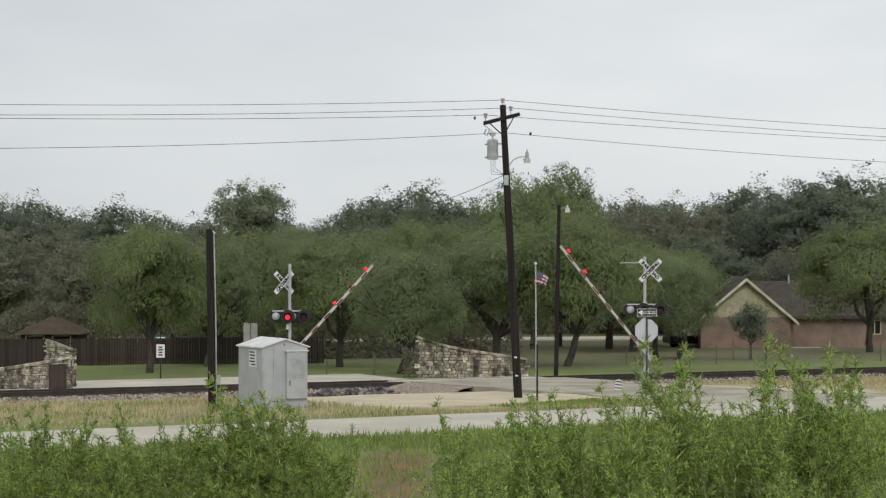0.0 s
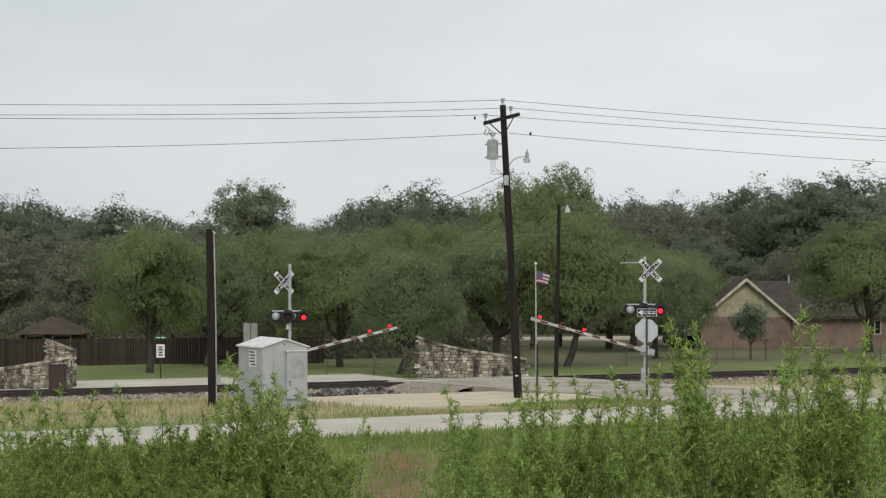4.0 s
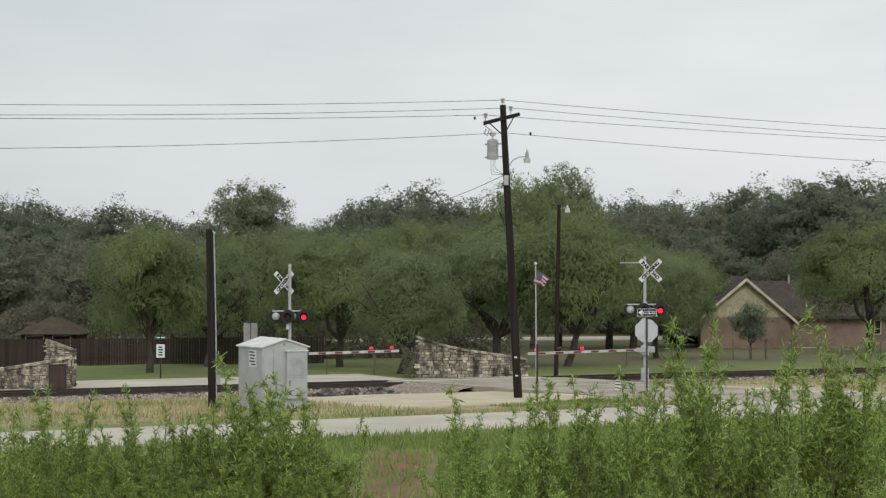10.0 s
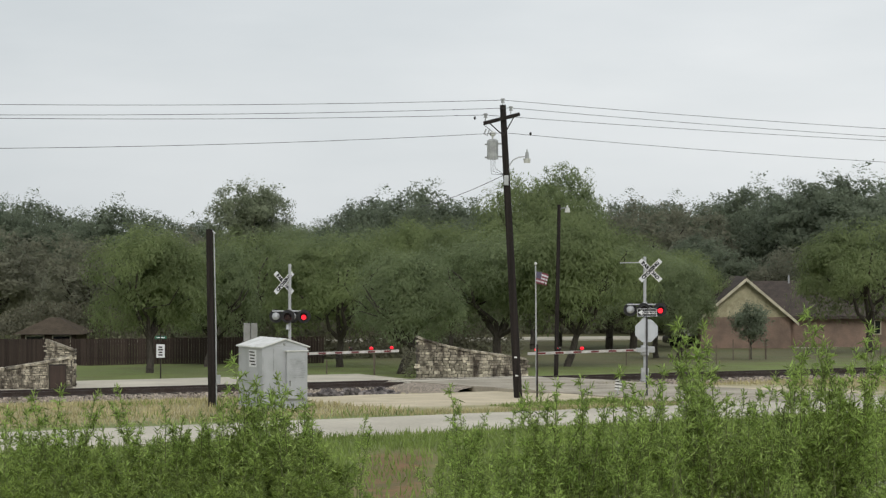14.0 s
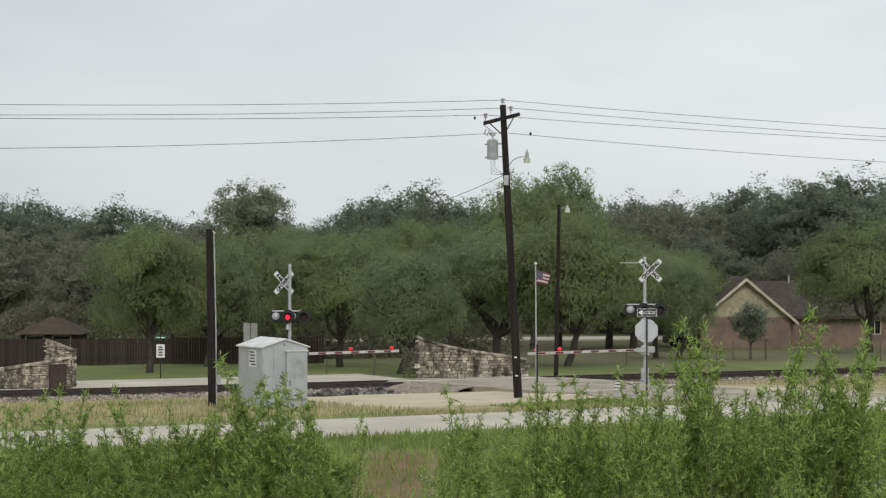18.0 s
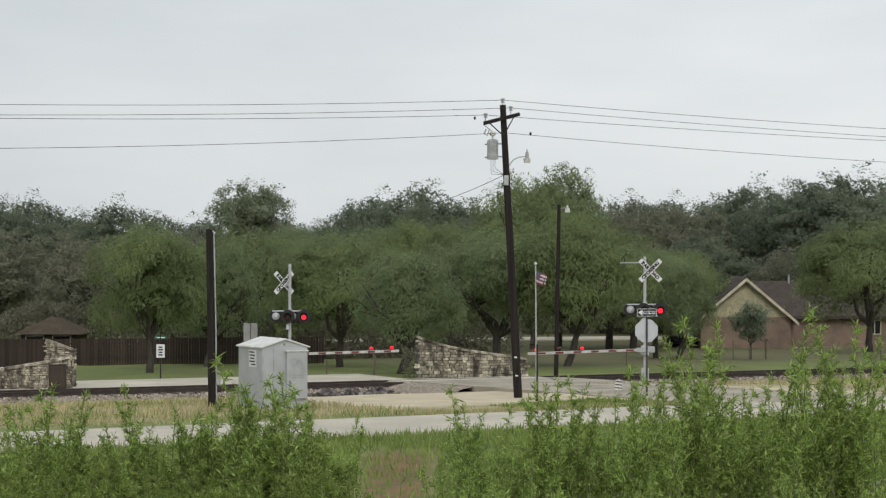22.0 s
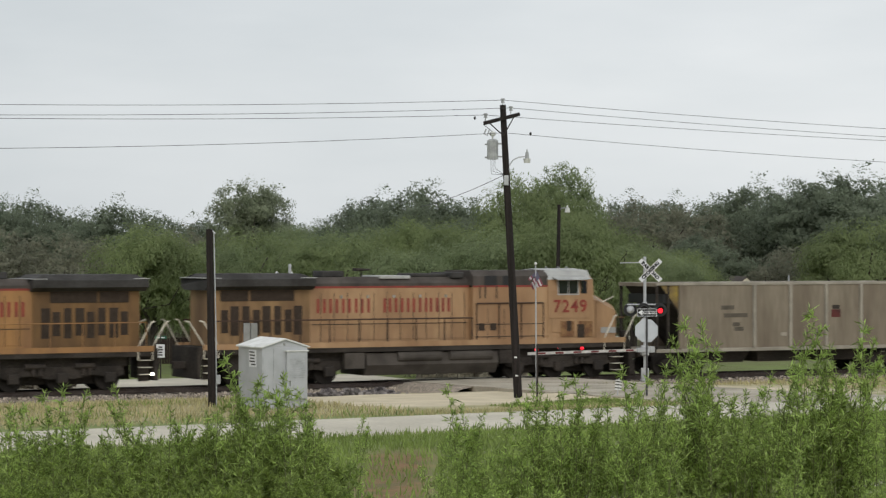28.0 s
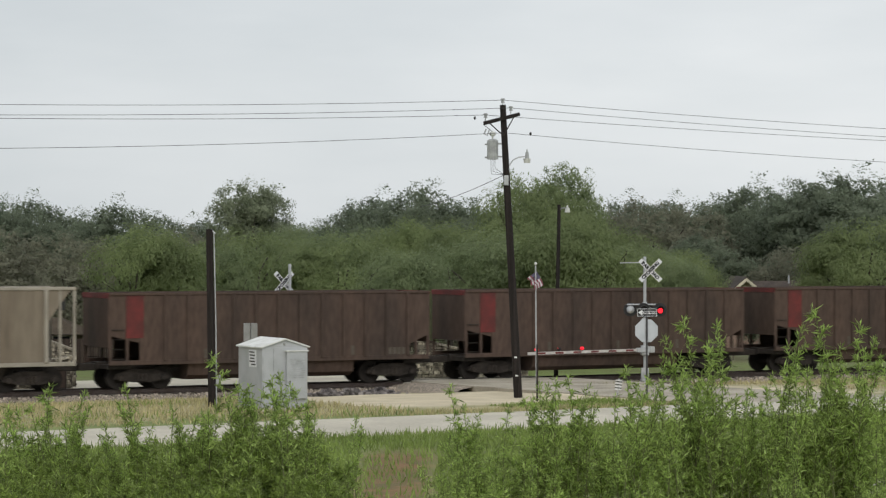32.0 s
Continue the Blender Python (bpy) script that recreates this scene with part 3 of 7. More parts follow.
def tree_kind(seed, h, r, crown0, leaf, n_clump, per, droop=0.0, trunk_r=0.18, lean=0.0, wispy=0.0, stems=1, full=0.62, slim=0.30):
    """Trunk and crown meshes of one kind of tree. h, r: height and crown radius; crown0: height at which the crown begins."""
    rng = np.random.RandomState(seed)
    bm = B()
    mid = crown0 + (h - crown0) * 0.45
    ends = []
    for s in range(stems):
        a0 = rng.uniform(0, 6.28)
        foot = Vector((0.25 * math.cos(a0), 0.25 * math.sin(a0), -0.25)) if stems > 1 else Vector((0, 0, -0.25))
        fork = Vector((lean + 0.6 * (stems > 1) * math.cos(a0) * r * 0.4, 0.6 * (stems > 1) * math.sin(a0) * r * 0.4, crown0 * 0.95))
        limb(bm, foot, fork, trunk_r, trunk_r * 0.7, 4, 0.08, rng)
        for i in range(7 if stems == 1 else 4):
            a = i * 2.4 + rng.uniform(-.4, .4)
            q = Vector((lean + r * 0.58 * math.cos(a), r * 0.58 * math.sin(a), rng.uniform(mid * 0.9, h * 0.78)))
            limb(bm, fork, q, trunk_r * 0.55, 0.03, 4, 0.12, rng)
            for _ in range(2):
                q2 = q.lerp(fork, 0.4) + Vector((rng.normal(0, r * .2), rng.normal(0, r * .2), rng.uniform(0.2, 0.8)))
                limb(bm, q.lerp(fork, 0.55), q2, trunk_r * 0.22, 0.02, 2, 0.1, rng)
    me_t = bpy.data.meshes.new("trunk")
    bm.to_mesh(me_t)
    bm.free()
    # Clumps over an uneven dome of a few big lobes.
    lobes = [(np.array((lean + rng.uniform(-full, full) * r, rng.uniform(-full, full) * r, crown0 + (h - crown0) * rng.uniform(0.16, 0.68))), rng.uniform(0.34, 0.55) * r, rng.uniform(0.20, 0.30) * (h - crown0) + 0.4) for _ in range(13)]
    lobes.append((np.array((lean, 0, h - 0.30 * (h - crown0))), 0.55 * r, 0.30 * (h - crown0)))
    base, way, nor, out, sizes = [], [], [], [], []
    for i in range(n_clump):
        c, lr, lz = lobes[rng.randint(len(lobes))]
        d = rng.normal(0, 1, 3)
        d /= np.linalg.norm(d)
        if d[2] < -0.5:
            d[2] *= -0.6
        p = c + d * np.array((lr, lr, lz)) * rng.uniform(0.72, 0.95 + wispy * rng.rand())
        size = rng.uniform(0.28, 0.55) * (0.55 + r * 0.13)
        o = np.clip(rng.normal(0, size * (0.62 if slim < 0.2 else 0.5), (per, 3)), -size, size)
        o[:, 2] *= 0.75
        out.append(unit(rng.normal(0, 0.25, (per, 3)) + d * np.array((0.8, 0.8, 0.55)) + o * 0.5 + np.array((0, 0, 0.18))))
        fat = np.where(np.arange(per) % (6 if slim < 0.2 else 3) == 0, 1.55, 0.92)
        sizes.append(fat)
        base.append(p + o - d * (fat[:, None] - 0.9) * 0.22 * size)
        w = unit(o + d * 0.3 + rng.normal(0, 0.35, (per, 3)))
        w[:, 2] -= droop * rng.uniform(0.4, 1.2, per)
        way.append(unit(w - d * (w @ d)[:, None] * 0.7))
        nor.append(unit(rng.normal(0, 0.45, (per, 3)) + d * 1.0 + np.array((0, 0, 0.7))))
    base, way, nor = np.concatenate(base), np.concatenate(way), np.concatenate(nor)
    n, fat = len(base), np.concatenate(sizes)
    me_c = leaves_mesh("crown", base, way, nor, rng.uniform(0.7, 1.3, n) * leaf * fat, rng.uniform(0.75, 1.25, n) * slim * leaf * fat * (1.3 if slim > 0.2 else 1.0), np.concatenate(out), True)
    return me_t, me_c


KINDS = {
    "willow": (tree_kind(11, 7.6, 3.8, 1.8, 0.175, 620, 70, droop=1.1, trunk_r=0.22, slim=0.17), LEAF_LIGHT),
    "willow_b": (tree_kind(12, 7.2, 4.0, 1.5, 0.175, 620, 70, droop=1.2, trunk_r=0.2, lean=0.5, slim=0.17), LEAF_LIGHT),
    "mesquite": (tree_kind(13, 6.6, 3.6, 1.5, 0.155, 600, 68, droop=0.8, trunk_r=0.2, lean=-0.6, stems=2, slim=0.18), LEAF_MID),
    "mesquite_b": (tree_kind(14, 6.8, 4.0, 1.5, 0.155, 600, 68, droop=0.8, trunk_r=0.24, slim=0.18), LEAF_MID),
    "oak": (tree_kind(15, 11.5, 4.8, 2.0, 0.165, 560, 62, trunk_r=0.32, full=0.55), LEAF_DARK),
    "oak_b": (tree_kind(16, 11.0, 4.4, 1.8, 0.165, 560, 62, trunk_r=0.3, full=0.55), LEAF_DARK),
    "elm": (tree_kind(17, 12.0, 4.6, 3.0, 0.16, 520, 56, trunk_r=0.28, wispy=0.15), LEAF_MID),
    "round_elm": (tree_kind(20, 11.5, 4.2, 2.5, 0.15, 600, 64, trunk_r=0.3, full=0.42), LEAF_PALE),
    "twiggy": (tree_kind(18, 8.5, 3.4, 1.6, 0.15, 380, 46, droop=0.1, trunk_r=0.18, wispy=0.2), LEAF_GREY),
    "sapling": (tree_kind(19, 3.6, 1.25, 0.9, 0.10, 150, 40, trunk_r=0.05), LEAF_DARK),
}
TREE_WORDS = {
    "willow": ("light green willow with a drooping rounded crown", "tree"), "willow_b": ("broad light green willow with drooping twigs", "tree"),
    "mesquite": ("mid-green mesquite with a low forked trunk", "tree"), "mesquite_b": ("mid-green spreading mesquite tree", "tree"),
    "oak": ("tall dark green live oak", "tree"), "oak_b": ("dark green oak with a ragged crown", "tree"),
    "round_elm": ("tall elm with a full rounded crown", "tree"),
    "elm": ("tall elm with a wispy thin top", "tree"), "twiggy": ("half-bare grey-green twiggy tree", "tree"),
    "sapling": ("small dark green staked sapling on the lawn", "tree"),
}


def plant_tree(kind, x, y, h, turn, wide=1.0, leaf=None, label=""):
    (me_t, me_c), leaf_mat = KINDS[kind]
    full = FULL[kind] if kind in FULL else sorted(v.co.z for v in me_c.vertices)[int(len(me_c.vertices) * 0.998)]
    FULL[kind] = full
    s = h / full
    words, cat = TREE_WORDS[kind]
    t = thing("tree", pose(x, y, ground_z(x, y) - 0.02, 0, 0, turn), label or words, cat, "trees behind the railway")
    t.scale = (s * wide, s * wide, s)
    part_mesh("trunk", me_t, BARK, t)
    part_mesh("crown", me_c, leaf_mat, t)
    return t


FULL = {}
# front
for row in (
        ("willow", -4.7, 22.9, 7.4, 37, 1.0),
        ("willow_b", 6.7, 38.5, 7.7, 235, 1.0),
        ("mesquite", 4.4, 13.8, 5.9, 72, 1.0),
        ("willow_b", 6.6, 25.0, 6.9, 255, 1.1),
        ("mesquite_b", 14.1, 21.3, 7.1, 203, 1.1),
        ("willow", 19.7, 37.5, 8.3, 133, 0.8),
        ("willow_b", 15.8, 17.0, 7.9, 335, 0.95),
        ("mesquite_b", 13.3, 46.3, 7.3, 144, 1.1),
        ("willow", 27.9, 27.7, 6.2, 129, 1.0),
        ("mesquite", 27.2, 24.7, 5.6, 71, 0.75),
        ("willow_b", 44.9, 30.2, 8.2, 237, 1.05),
        ("twiggy", 3.7, 73.7, 7.1, 281, 1.0),
        ("mesquite", 2.0, 31.9, 6.6, 178, 0.9),
):
    plant_tree(*row)
# middle
for row in (
        ("twiggy", -0.9, 64.8, 8.6, 276, 1.35),
        ("twiggy", 6.8, 74.4, 7.9, 254, 1.4),
        ("twiggy", 2.1, 52.0, 7.5, 357, 1.2),
        ("twiggy", 8.9, 54.2, 8.1, 252, 1.0),
        ("mesquite_b", 24.1, 57.7, 8.3, 156, 1.0),
        ("willow", 23.9, 52.1, 8.8, 50, 0.85),
        ("willow_b", 33.8, 52.7, 11.2, 68, 0.78),
        ("elm", 37.8, 56.3, 12.7, 215, 0.72),
        ("willow", 38.4, 50.4, 8.4, 241, 1.2),
        ("mesquite_b", 37.2, 45.4, 7.0, 352, 1.2),
        ("oak_b", 55.3, 64.2, 8.0, 86, 1.2),
        ("twiggy", 58.1, 57.2, 7.1, 141, 1.3),
        ("oak", 65.5, 64.6, 7.6, 7, 1.1),
        ("mesquite", 20.6, 59.4, 8.3, 319, 1.1),
        ("willow_b", 45.2, 52.5, 6.7, 317, 1.0),
):
    plant_tree(*row)
# far left half
for row in (
        ("oak", 12.7, 108.3, 11.2, 22, 1.0),
        ("oak_b", 18.3, 116.7, 11.4, 313, 1.1),
        ("oak", 23.0, 119.9, 10.4, 1, 1.2),
        ("oak_b", 21.7, 103.8, 10.8, 316, 1.1),
        ("oak", 28.1, 111.7, 10.2, 209, 1.1),
        ("oak_b", 34.6, 119.6, 9.7, 264, 1.2),
        ("round_elm", 26.4, 84.6, 12.1, 216, 0.9),
        ("oak_b", 40.3, 111.1, 9.6, 141, 1.2),
        ("oak", 45.3, 114.2, 9.5, 115, 1.1),
        ("oak_b", 39.9, 94.5, 10.4, 121, 1.0),
        ("oak", 33.7, 69.6, 11.7, 30, 1.0),
        ("oak_b", 40.3, 88.7, 11.3, 71, 1.1),
        ("oak", 50.3, 94.8, 11.0, 49, 1.1),
):
    plant_tree(*row)
# far right half
for row in (
        ("oak_b", 55.3, 97.9, 10.6, 313, 1.2),
        ("twiggy", 55.6, 80.9, 10.3, 3, 1.0),
        ("oak_b", 60.1, 84.2, 11.2, 280, 1.1),
        ("twiggy", 56.7, 74.7, 10.7, 43, 1.2),
        ("oak_b", 64.4, 82.0, 11.1, 76, 1.0),
        ("twiggy", 62.8, 77.2, 10.4, 26, 1.0),
        ("oak", 70.5, 84.5, 11.3, 308, 1.1),
        ("oak_b", 69.9, 79.2, 12.4, 336, 1.0),
        ("oak", 66.8, 69.6, 12.2, 109, 1.0),
        ("oak", 66.5, 64.1, 12.6, 297, 1.1),
        ("oak_b", 69.0, 62.8, 12.8, 15, 1.1),
        ("oak", 74.9, 65.4, 12.6, 64, 1.2),
        ("oak_b", 79.6, 96.7, 10.4, 196, 1.3),
        ("oak", 74.0, 99.6, 10.6, 25, 1.3),
):
    plant_tree(*row)
# staked sapling
for row in (
        ("sapling", 29.9, 21.0, 3.3, 226, 0.95),
):
    plant_tree(*row)



def thicket(name, x0, y0, x1, y1, depth, h, n, leaf, material, seed, label):
    """A belt of undergrowth, dense and uneven along its top."""
    rng = np.random.RandomState(seed)
    u, v, w = rng.rand(n), rng.rand(n), rng.rand(n) ** 0.8
    x, y = x0 + (x1 - x0) * u + v * depth * 0.45, y0 + (y1 - y0) * u + v * depth * 0.9
    top = np.array([h * (0.75 + 0.5 * noise.noise((a * 0.25, 0.3, seed))) for a in x])
    base = np.stack([x, y, np.array([ground_z(0, b) for b in y]) + w * top], 1)
    way = unit(rng.normal(0, 1, (n, 3)) + np.array((0, 0, 0.2)))
    me = leaves_mesh(name, base, way, unit(rng.normal(0, 0.5, (n, 3)) + np.array((-0.3, -0.6, 0.6))), rng.uniform(0.7, 1.3, n) * leaf, rng.uniform(0.3, 0.5, n) * leaf, three=True)
    tagged(part_mesh(name, me, material), label, "undergrowth", kind="stuff")


thicket("undergrowth", 8.0, 101.0, 92.0, 58.0, 4.0, 6.5, 70000, 0.40, LEAF_UNDER, 61, "dense grey-green undergrowth at the edge of the wood")
thicket("fence_side_brush", -14.0, 52.0, 26.0, 40.0, 3.0, 3.4, 30000, 0.20, LEAF_UNDER, 62, "dark brush behind the board fence")
thicket("wall_side_brush", 2.5, 9.0, 4.6, 8.2, 1.4, 2.2, 1500, 0.11, LEAF_UNDER, 63, "thin brown-green brush behind the stone wall")


# ---- poles, wires, lamps ----
def build_utility_poles():
    pole = thing("utility_pole", pose(-5.17, -16.08, 0.15, 0, 0, -27), "dark leaning wooden utility pole with transformer and lamp", "utility pole")
    bm = B()
    foot, top = Vector((0, 0, -0.2)), Vector((-0.56, 0, 10.45))
    pipe(bm, [foot.lerp(top, i / 8) for i in range(9)], 0.155, 12, 0.107)
    part("post", bm, WOOD_POLE, pole)
    bm = B()
    d = Vector((0.62, 0, 0.16))
    c = Vector((-0.60, -0.16, 9.95))
    m = Matrix.Translation(c) @ pose(0, 0, 0, 0, -14.5, 0)
    bmesh.ops.create_cube(bm, size=1, matrix=m @ Matrix.Diagonal((1.32, 0.10, 0.13, 1)))
    part("crossarm", bm, WOOD_POLE, pole)
    for s in (-1, 1):
        bm = B()
        rod(bm, c + d * s * 0.75, (-0.54, -0.16, 9.35), 0.02)
        part("brace", bm, STEEL_DARK, pole)
    tips = [Vector((-0.56, 0, 10.62))] + [c + d * 0.52 + Vector((0, 0, 0.30)), c - d * 0.92 + Vector((0, 0, 0.28))]
    for p in tips:
        bm = B()
        rod(bm, p - Vector((0, 0, 0.24)), p, 0.015)
        for k, r in enumerate((0.075, 0.055, 0.085)):
            rod(bm, p + Vector((0, 0, -0.10 + k * 0.055)), p + Vector((0, 0, -0.05 + k * 0.055)), r, r * 0.8, 10)
        part("insulator", bm, TRANSFORMER, pole)
    bm = B()
    rod(bm, (-0.92, -0.05, 8.52), (-0.92, -0.05, 9.18), 0.20, 0.20, 14)
    rod(bm, (-0.92, -0.05, 9.18), (-0.92, -0.05, 9.24), 0.20, 0.12, 14)
    for z in (8.62, 9.08):
        rod(bm, (-0.92, -0.05, z), (-0.92, -0.05, z + 0.03), 0.215, 0.215, 14)
        rod(bm, (-1.2, -0.05, z - .03), (-1.1, -0.05, z - .03), 0.03)
        rod(bm, (-0.72, 0, z), (-0.46, 0, z), 0.03)
    transformer = part("transformer", bm, TRANSFORMER, pole, "grey can transformer")
    bm = B()
    rod(bm, (-0.92, -0.05, 9.24), (-0.92, -0.05, 9.5), 0.035, 0.02)
    ball(bm, (-0.92, -0.05, 9.42), 0.12, 0.8)
    part("bushing", bm, LAMP_GLASS, transformer)
    part("jumper_cable", pipe(B(), [(-0.92, -0.05, 9.5), (-1.25, -0.1, 9.75), (-1.15, -0.16, 10.0)], 0.012, 5), BLACK, pole)
    part("fuse_cutout", pipe(B(), [(-1.15, -0.1, 9.6), (-1.22, -0.1, 9.42), (-1.10, -0.1, 9.36), (-1.04, -0.1, 9.55)], 0.025, 6), TRANSFORMER, pole)
    for k in range(3):
        part("drop_cable", pipe(B(), [(-0.98 + 0.07 * k, -0.05, 8.52), (-0.97 + 0.07 * k, -0.05, 8.0 + .1 * k), (-0.5, -0.05, 7.98)], 0.008, 4), BLACK, pole)
    for k, (x, z) in enumerate(((-1.55, 9.98), (0.42, 9.42), (-0.98, 9.42))):
        part("wire_clamp", ball(B(), (x, -0.1, z), 0.045, 1.4, 8), BLACK, pole)
    bm = B()
    pipe(bm, [(-0.33, 0, 8.30), (-0.2, 0, 8.5), (0.0, 0, 8.6), (0.18, 0, 8.62), (0.30, 0, 8.62)], 0.022, 7)
    arm = part("lamp_arm", bm, GALV, pole)
    bm = B()
    rod(bm, (0.30, 0, 8.55), (0.30, 0, 8.78), 0.075, 0.055, 10)
    rod(bm, (0.30, 0, 8.78), (0.30, 0, 8.88), 0.03, 0.02, 8)
    part("lamp_head", bm, TRANSFORMER, arm)
    bm = B()
    rod(bm, (0.30, 0, 8.40), (0.30, 0, 8.55), 0.11, 0.13, 12)
    part("lamp_glass", bm, LAMP_GLASS, arm)
    for z in (0.85, 1.5):
        part("pole_tag", box(B(), -0.08 - 0.053 * z, 0.02 - 0.053 * z, -0.165, -0.15, z, z + 0.05), WHITE, pole)
    bm = B()
    box(bm, -0.52, -0.36, -0.19, -0.13, 7.6, 7.95, 0.01)
    part("meter_box", bm, GALV, pole)
    # Neighbours that carry the other ends of the wires.
    ends = []
    for x, y in ((-68, -20.5), (58, -11.5)):
        p = thing("utility_pole", pose(x, y, ground_z(x, y), 0, 0, 4), "dark wooden utility pole with a plain crossarm", "utility pole")
        bm = B()
        rod(bm, (0, 0, -0.2), (0, 0, 10.3), 0.155, 0.11, 12)
        part("post", bm, WOOD_POLE, p)
        bm = B()
        box(bm, -0.05, 0.05, -1.0, 1.0, 9.7, 9.83)
        part("crossarm", bm, WOOD_POLE, p)
        ends.append(Vector((x, y, ground_z(x, y))))
    pm = pole.matrix_basis
    starts = [pm @ p for p in tips] + [pm @ Vector((-0.52, -0.1, 9.46))]
    offs = [Vector((0, 0, 10.4)), Vector((0, 0.8, 10.0)), Vector((0, -0.8, 10.0)), Vector((0, 0, 9.15))]
    for s, o, sag in zip(starts, offs, (0.75, 0.75, 0.7, 0.95)):
        for e, k in zip(ends, (1.15, 0.80)):
            q = e + o
            pts = []
            for i in range(25):
                u = i / 24
                p = s.lerp(q, u)
                p.z -= 4 * sag * k * u * (1 - u)
                pts.append(p)
            bm = B()
            pipe(bm, pts, 0.0085, 4)
            tagged(part("overhead_wire", bm, WIRE), "thin dark overhead wire sagging between poles", "wire", "overhead wires")
    s, q = pm @ Vector((-0.42, 0, 8.02)), Vector((6.1, 14.3, 7.6))
    bm = B()
    pipe(bm, [s.lerp(q, i / 12) - Vector((0, 0, 0.5 * (i / 12) * (1 - i / 12))) for i in range(13)], 0.013, 4)
    tagged(part("service_wire", bm, WIRE), "thin service wire running off into the trees", "wire")
    # The short dark pole beside the cabinet, with a conduit up one side.
    p = thing("wooden_pole", pose(-16.67, -15.83, 0.15, 0, 0, -27), "short black wooden pole with a grey conduit", "pole")
    bm = B()
    rod(bm, (0, 0, -0.2), (-0.10, 0, 6.0), 0.135, 0.115, 12)
    part("post", bm, WOOD_POLE, p)
    bm = B()
    pipe(bm, [(0.14, -0.02, 0.0), (0.115, -0.02, 3.0), (0.05, -0.02, 5.9)], 0.022)
    part("conduit", bm, GALV, p)
    bm = B()
    box(bm, 0.13, 0.27, -0.08, 0.06, 0.85, 1.15, 0.015)
    part("junction_box", bm, GALV, p)
    bm = B()
    rod(bm, (-0.06, 0, 5.98), (0.10, 0, 5.86), 0.03)
    part("cable_end", bm, GALV, p)
    # The dark lamp pole behind the crossing.
    p = thing("street_lamp", pose(7.78, 4.0, -0.42, 0, 0, -27), "slim dark lamp pole with a white lamp head", "street lamp")
    bm = B()
    rod(bm, (0, 0, -0.2), (0.15, 0, 7.95), 0.105, 0.075, 10)
    part("post", bm, WOOD_POLE, p)
    bm = B()
    pipe(bm, [(0.12, 0, 7.68), (0.28, 0, 7.80), (0.50, 0, 7.80)], 0.025)
    part("lamp_arm", bm, GALV, p)
    bm = B()
    rod(bm, (0.52, 0, 7.60), (0.52, 0, 7.80), 0.14, 0.10, 10)
    rod(bm, (0.52, 0, 7.80), (0.52, 0, 7.92), 0.06, 0.03, 8)
    part("lamp_head", bm, LAMP_GLASS, p)


build_utility_poles()


# ---- crossing signals ----
ARM_TURN = pose(0, 0, 0, 0, 0, 38)
LAMPS = []          # (lamp disc, phase, pose in its thing)
GATES = []


def bars_text(parent, x0, x1, z0, z1, y, rows, material, fill=0.8):
    """Lines of writing too small to read, as plain bars."""
    bm = B()
    dz = (z1 - z0) / rows
    rng = np.random.RandomState(rows)
    for i in range(rows):
        inset = (x1 - x0) * rng.uniform(0, 0.22)
        box(bm, x0 + inset, x1 - inset, y - 0.004, y + 0.002, z1 - dz * (i + 0.82), z1 - dz * (i + 0.25))
    return part("writing", bm, material, parent)


def lamp_unit(parent, x, y, z, front, phase, lit=True):
    """A round flasher head: backing disc, housing, visor and lens. front: -1 looks towards the road, 1 away from it."""
    bm = B()
    rod(bm, (x, y, z), (x, y + 0.02 * front, z), 0.29, 0.29, 24)
    disc = part("backing_disc", bm, BLACK, parent)
    bm = B()
    ball(bm, (x, y - 0.07 * front, z), 0.17, 1.0, 14)
    part("housing", bm, BLACK if front < 0 else ALU, disc, "" if front < 0 else "pale domed lamp housing")
    # A hood over the upper half of the lens.
    bm = B()
    ring = []
    for i in range(13):
        a = math.pi * (-0.12 + 1.24 * i / 12)
        ring.append((math.cos(a), math.sin(a)))
    for i in range(12):
        (c0, s0), (c1, s1) = ring[i], ring[i + 1]
        y0, y1 = y + 0.02 * front, y + 0.32 * front
        v = [bm.verts.new(p) for p in ((x + .17 * c0, y0, z + .17 * s0), (x + .17 * c1, y0, z + .17 * s1), (x + .165 * c1, y1, z + .165 * s1), (x + .165 * c0, y1, z + .165 * s0))]
        bm.faces.new(v)
    part("visor", bm, BLACK, disc)
    bm = B()
    rod(bm, (x, y + 0.022 * front, z), (x, y + 0.032 * front, z), 0.165, 0.165, 20)
    part("lens", bm, LENS_DARK, disc)
    if lit:
        # The flasher: a turning shade with one lit and one dark face.
        me = bpy.data.meshes.new("flasher")
        bm = B()
        rod(bm, (0, 0, 0), (0, -0.012, 0), 0.11, 0.11, 20)
        for f in bm.faces:
            f.material_index = 0
        for f in bm.faces:
            if f.calc_center_median().y < -0.011:
                f.material_index = 1
        bm.to_mesh(me)
        bm.free()
        me.materials.append(LENS_DARK)
        me.materials.append(RED_GLOW)
        ob = part_mesh("flasher", me, None, parent)
        LAMPS.append((ob, phase, (x, y + 0.19 * front, z - 0.035)))


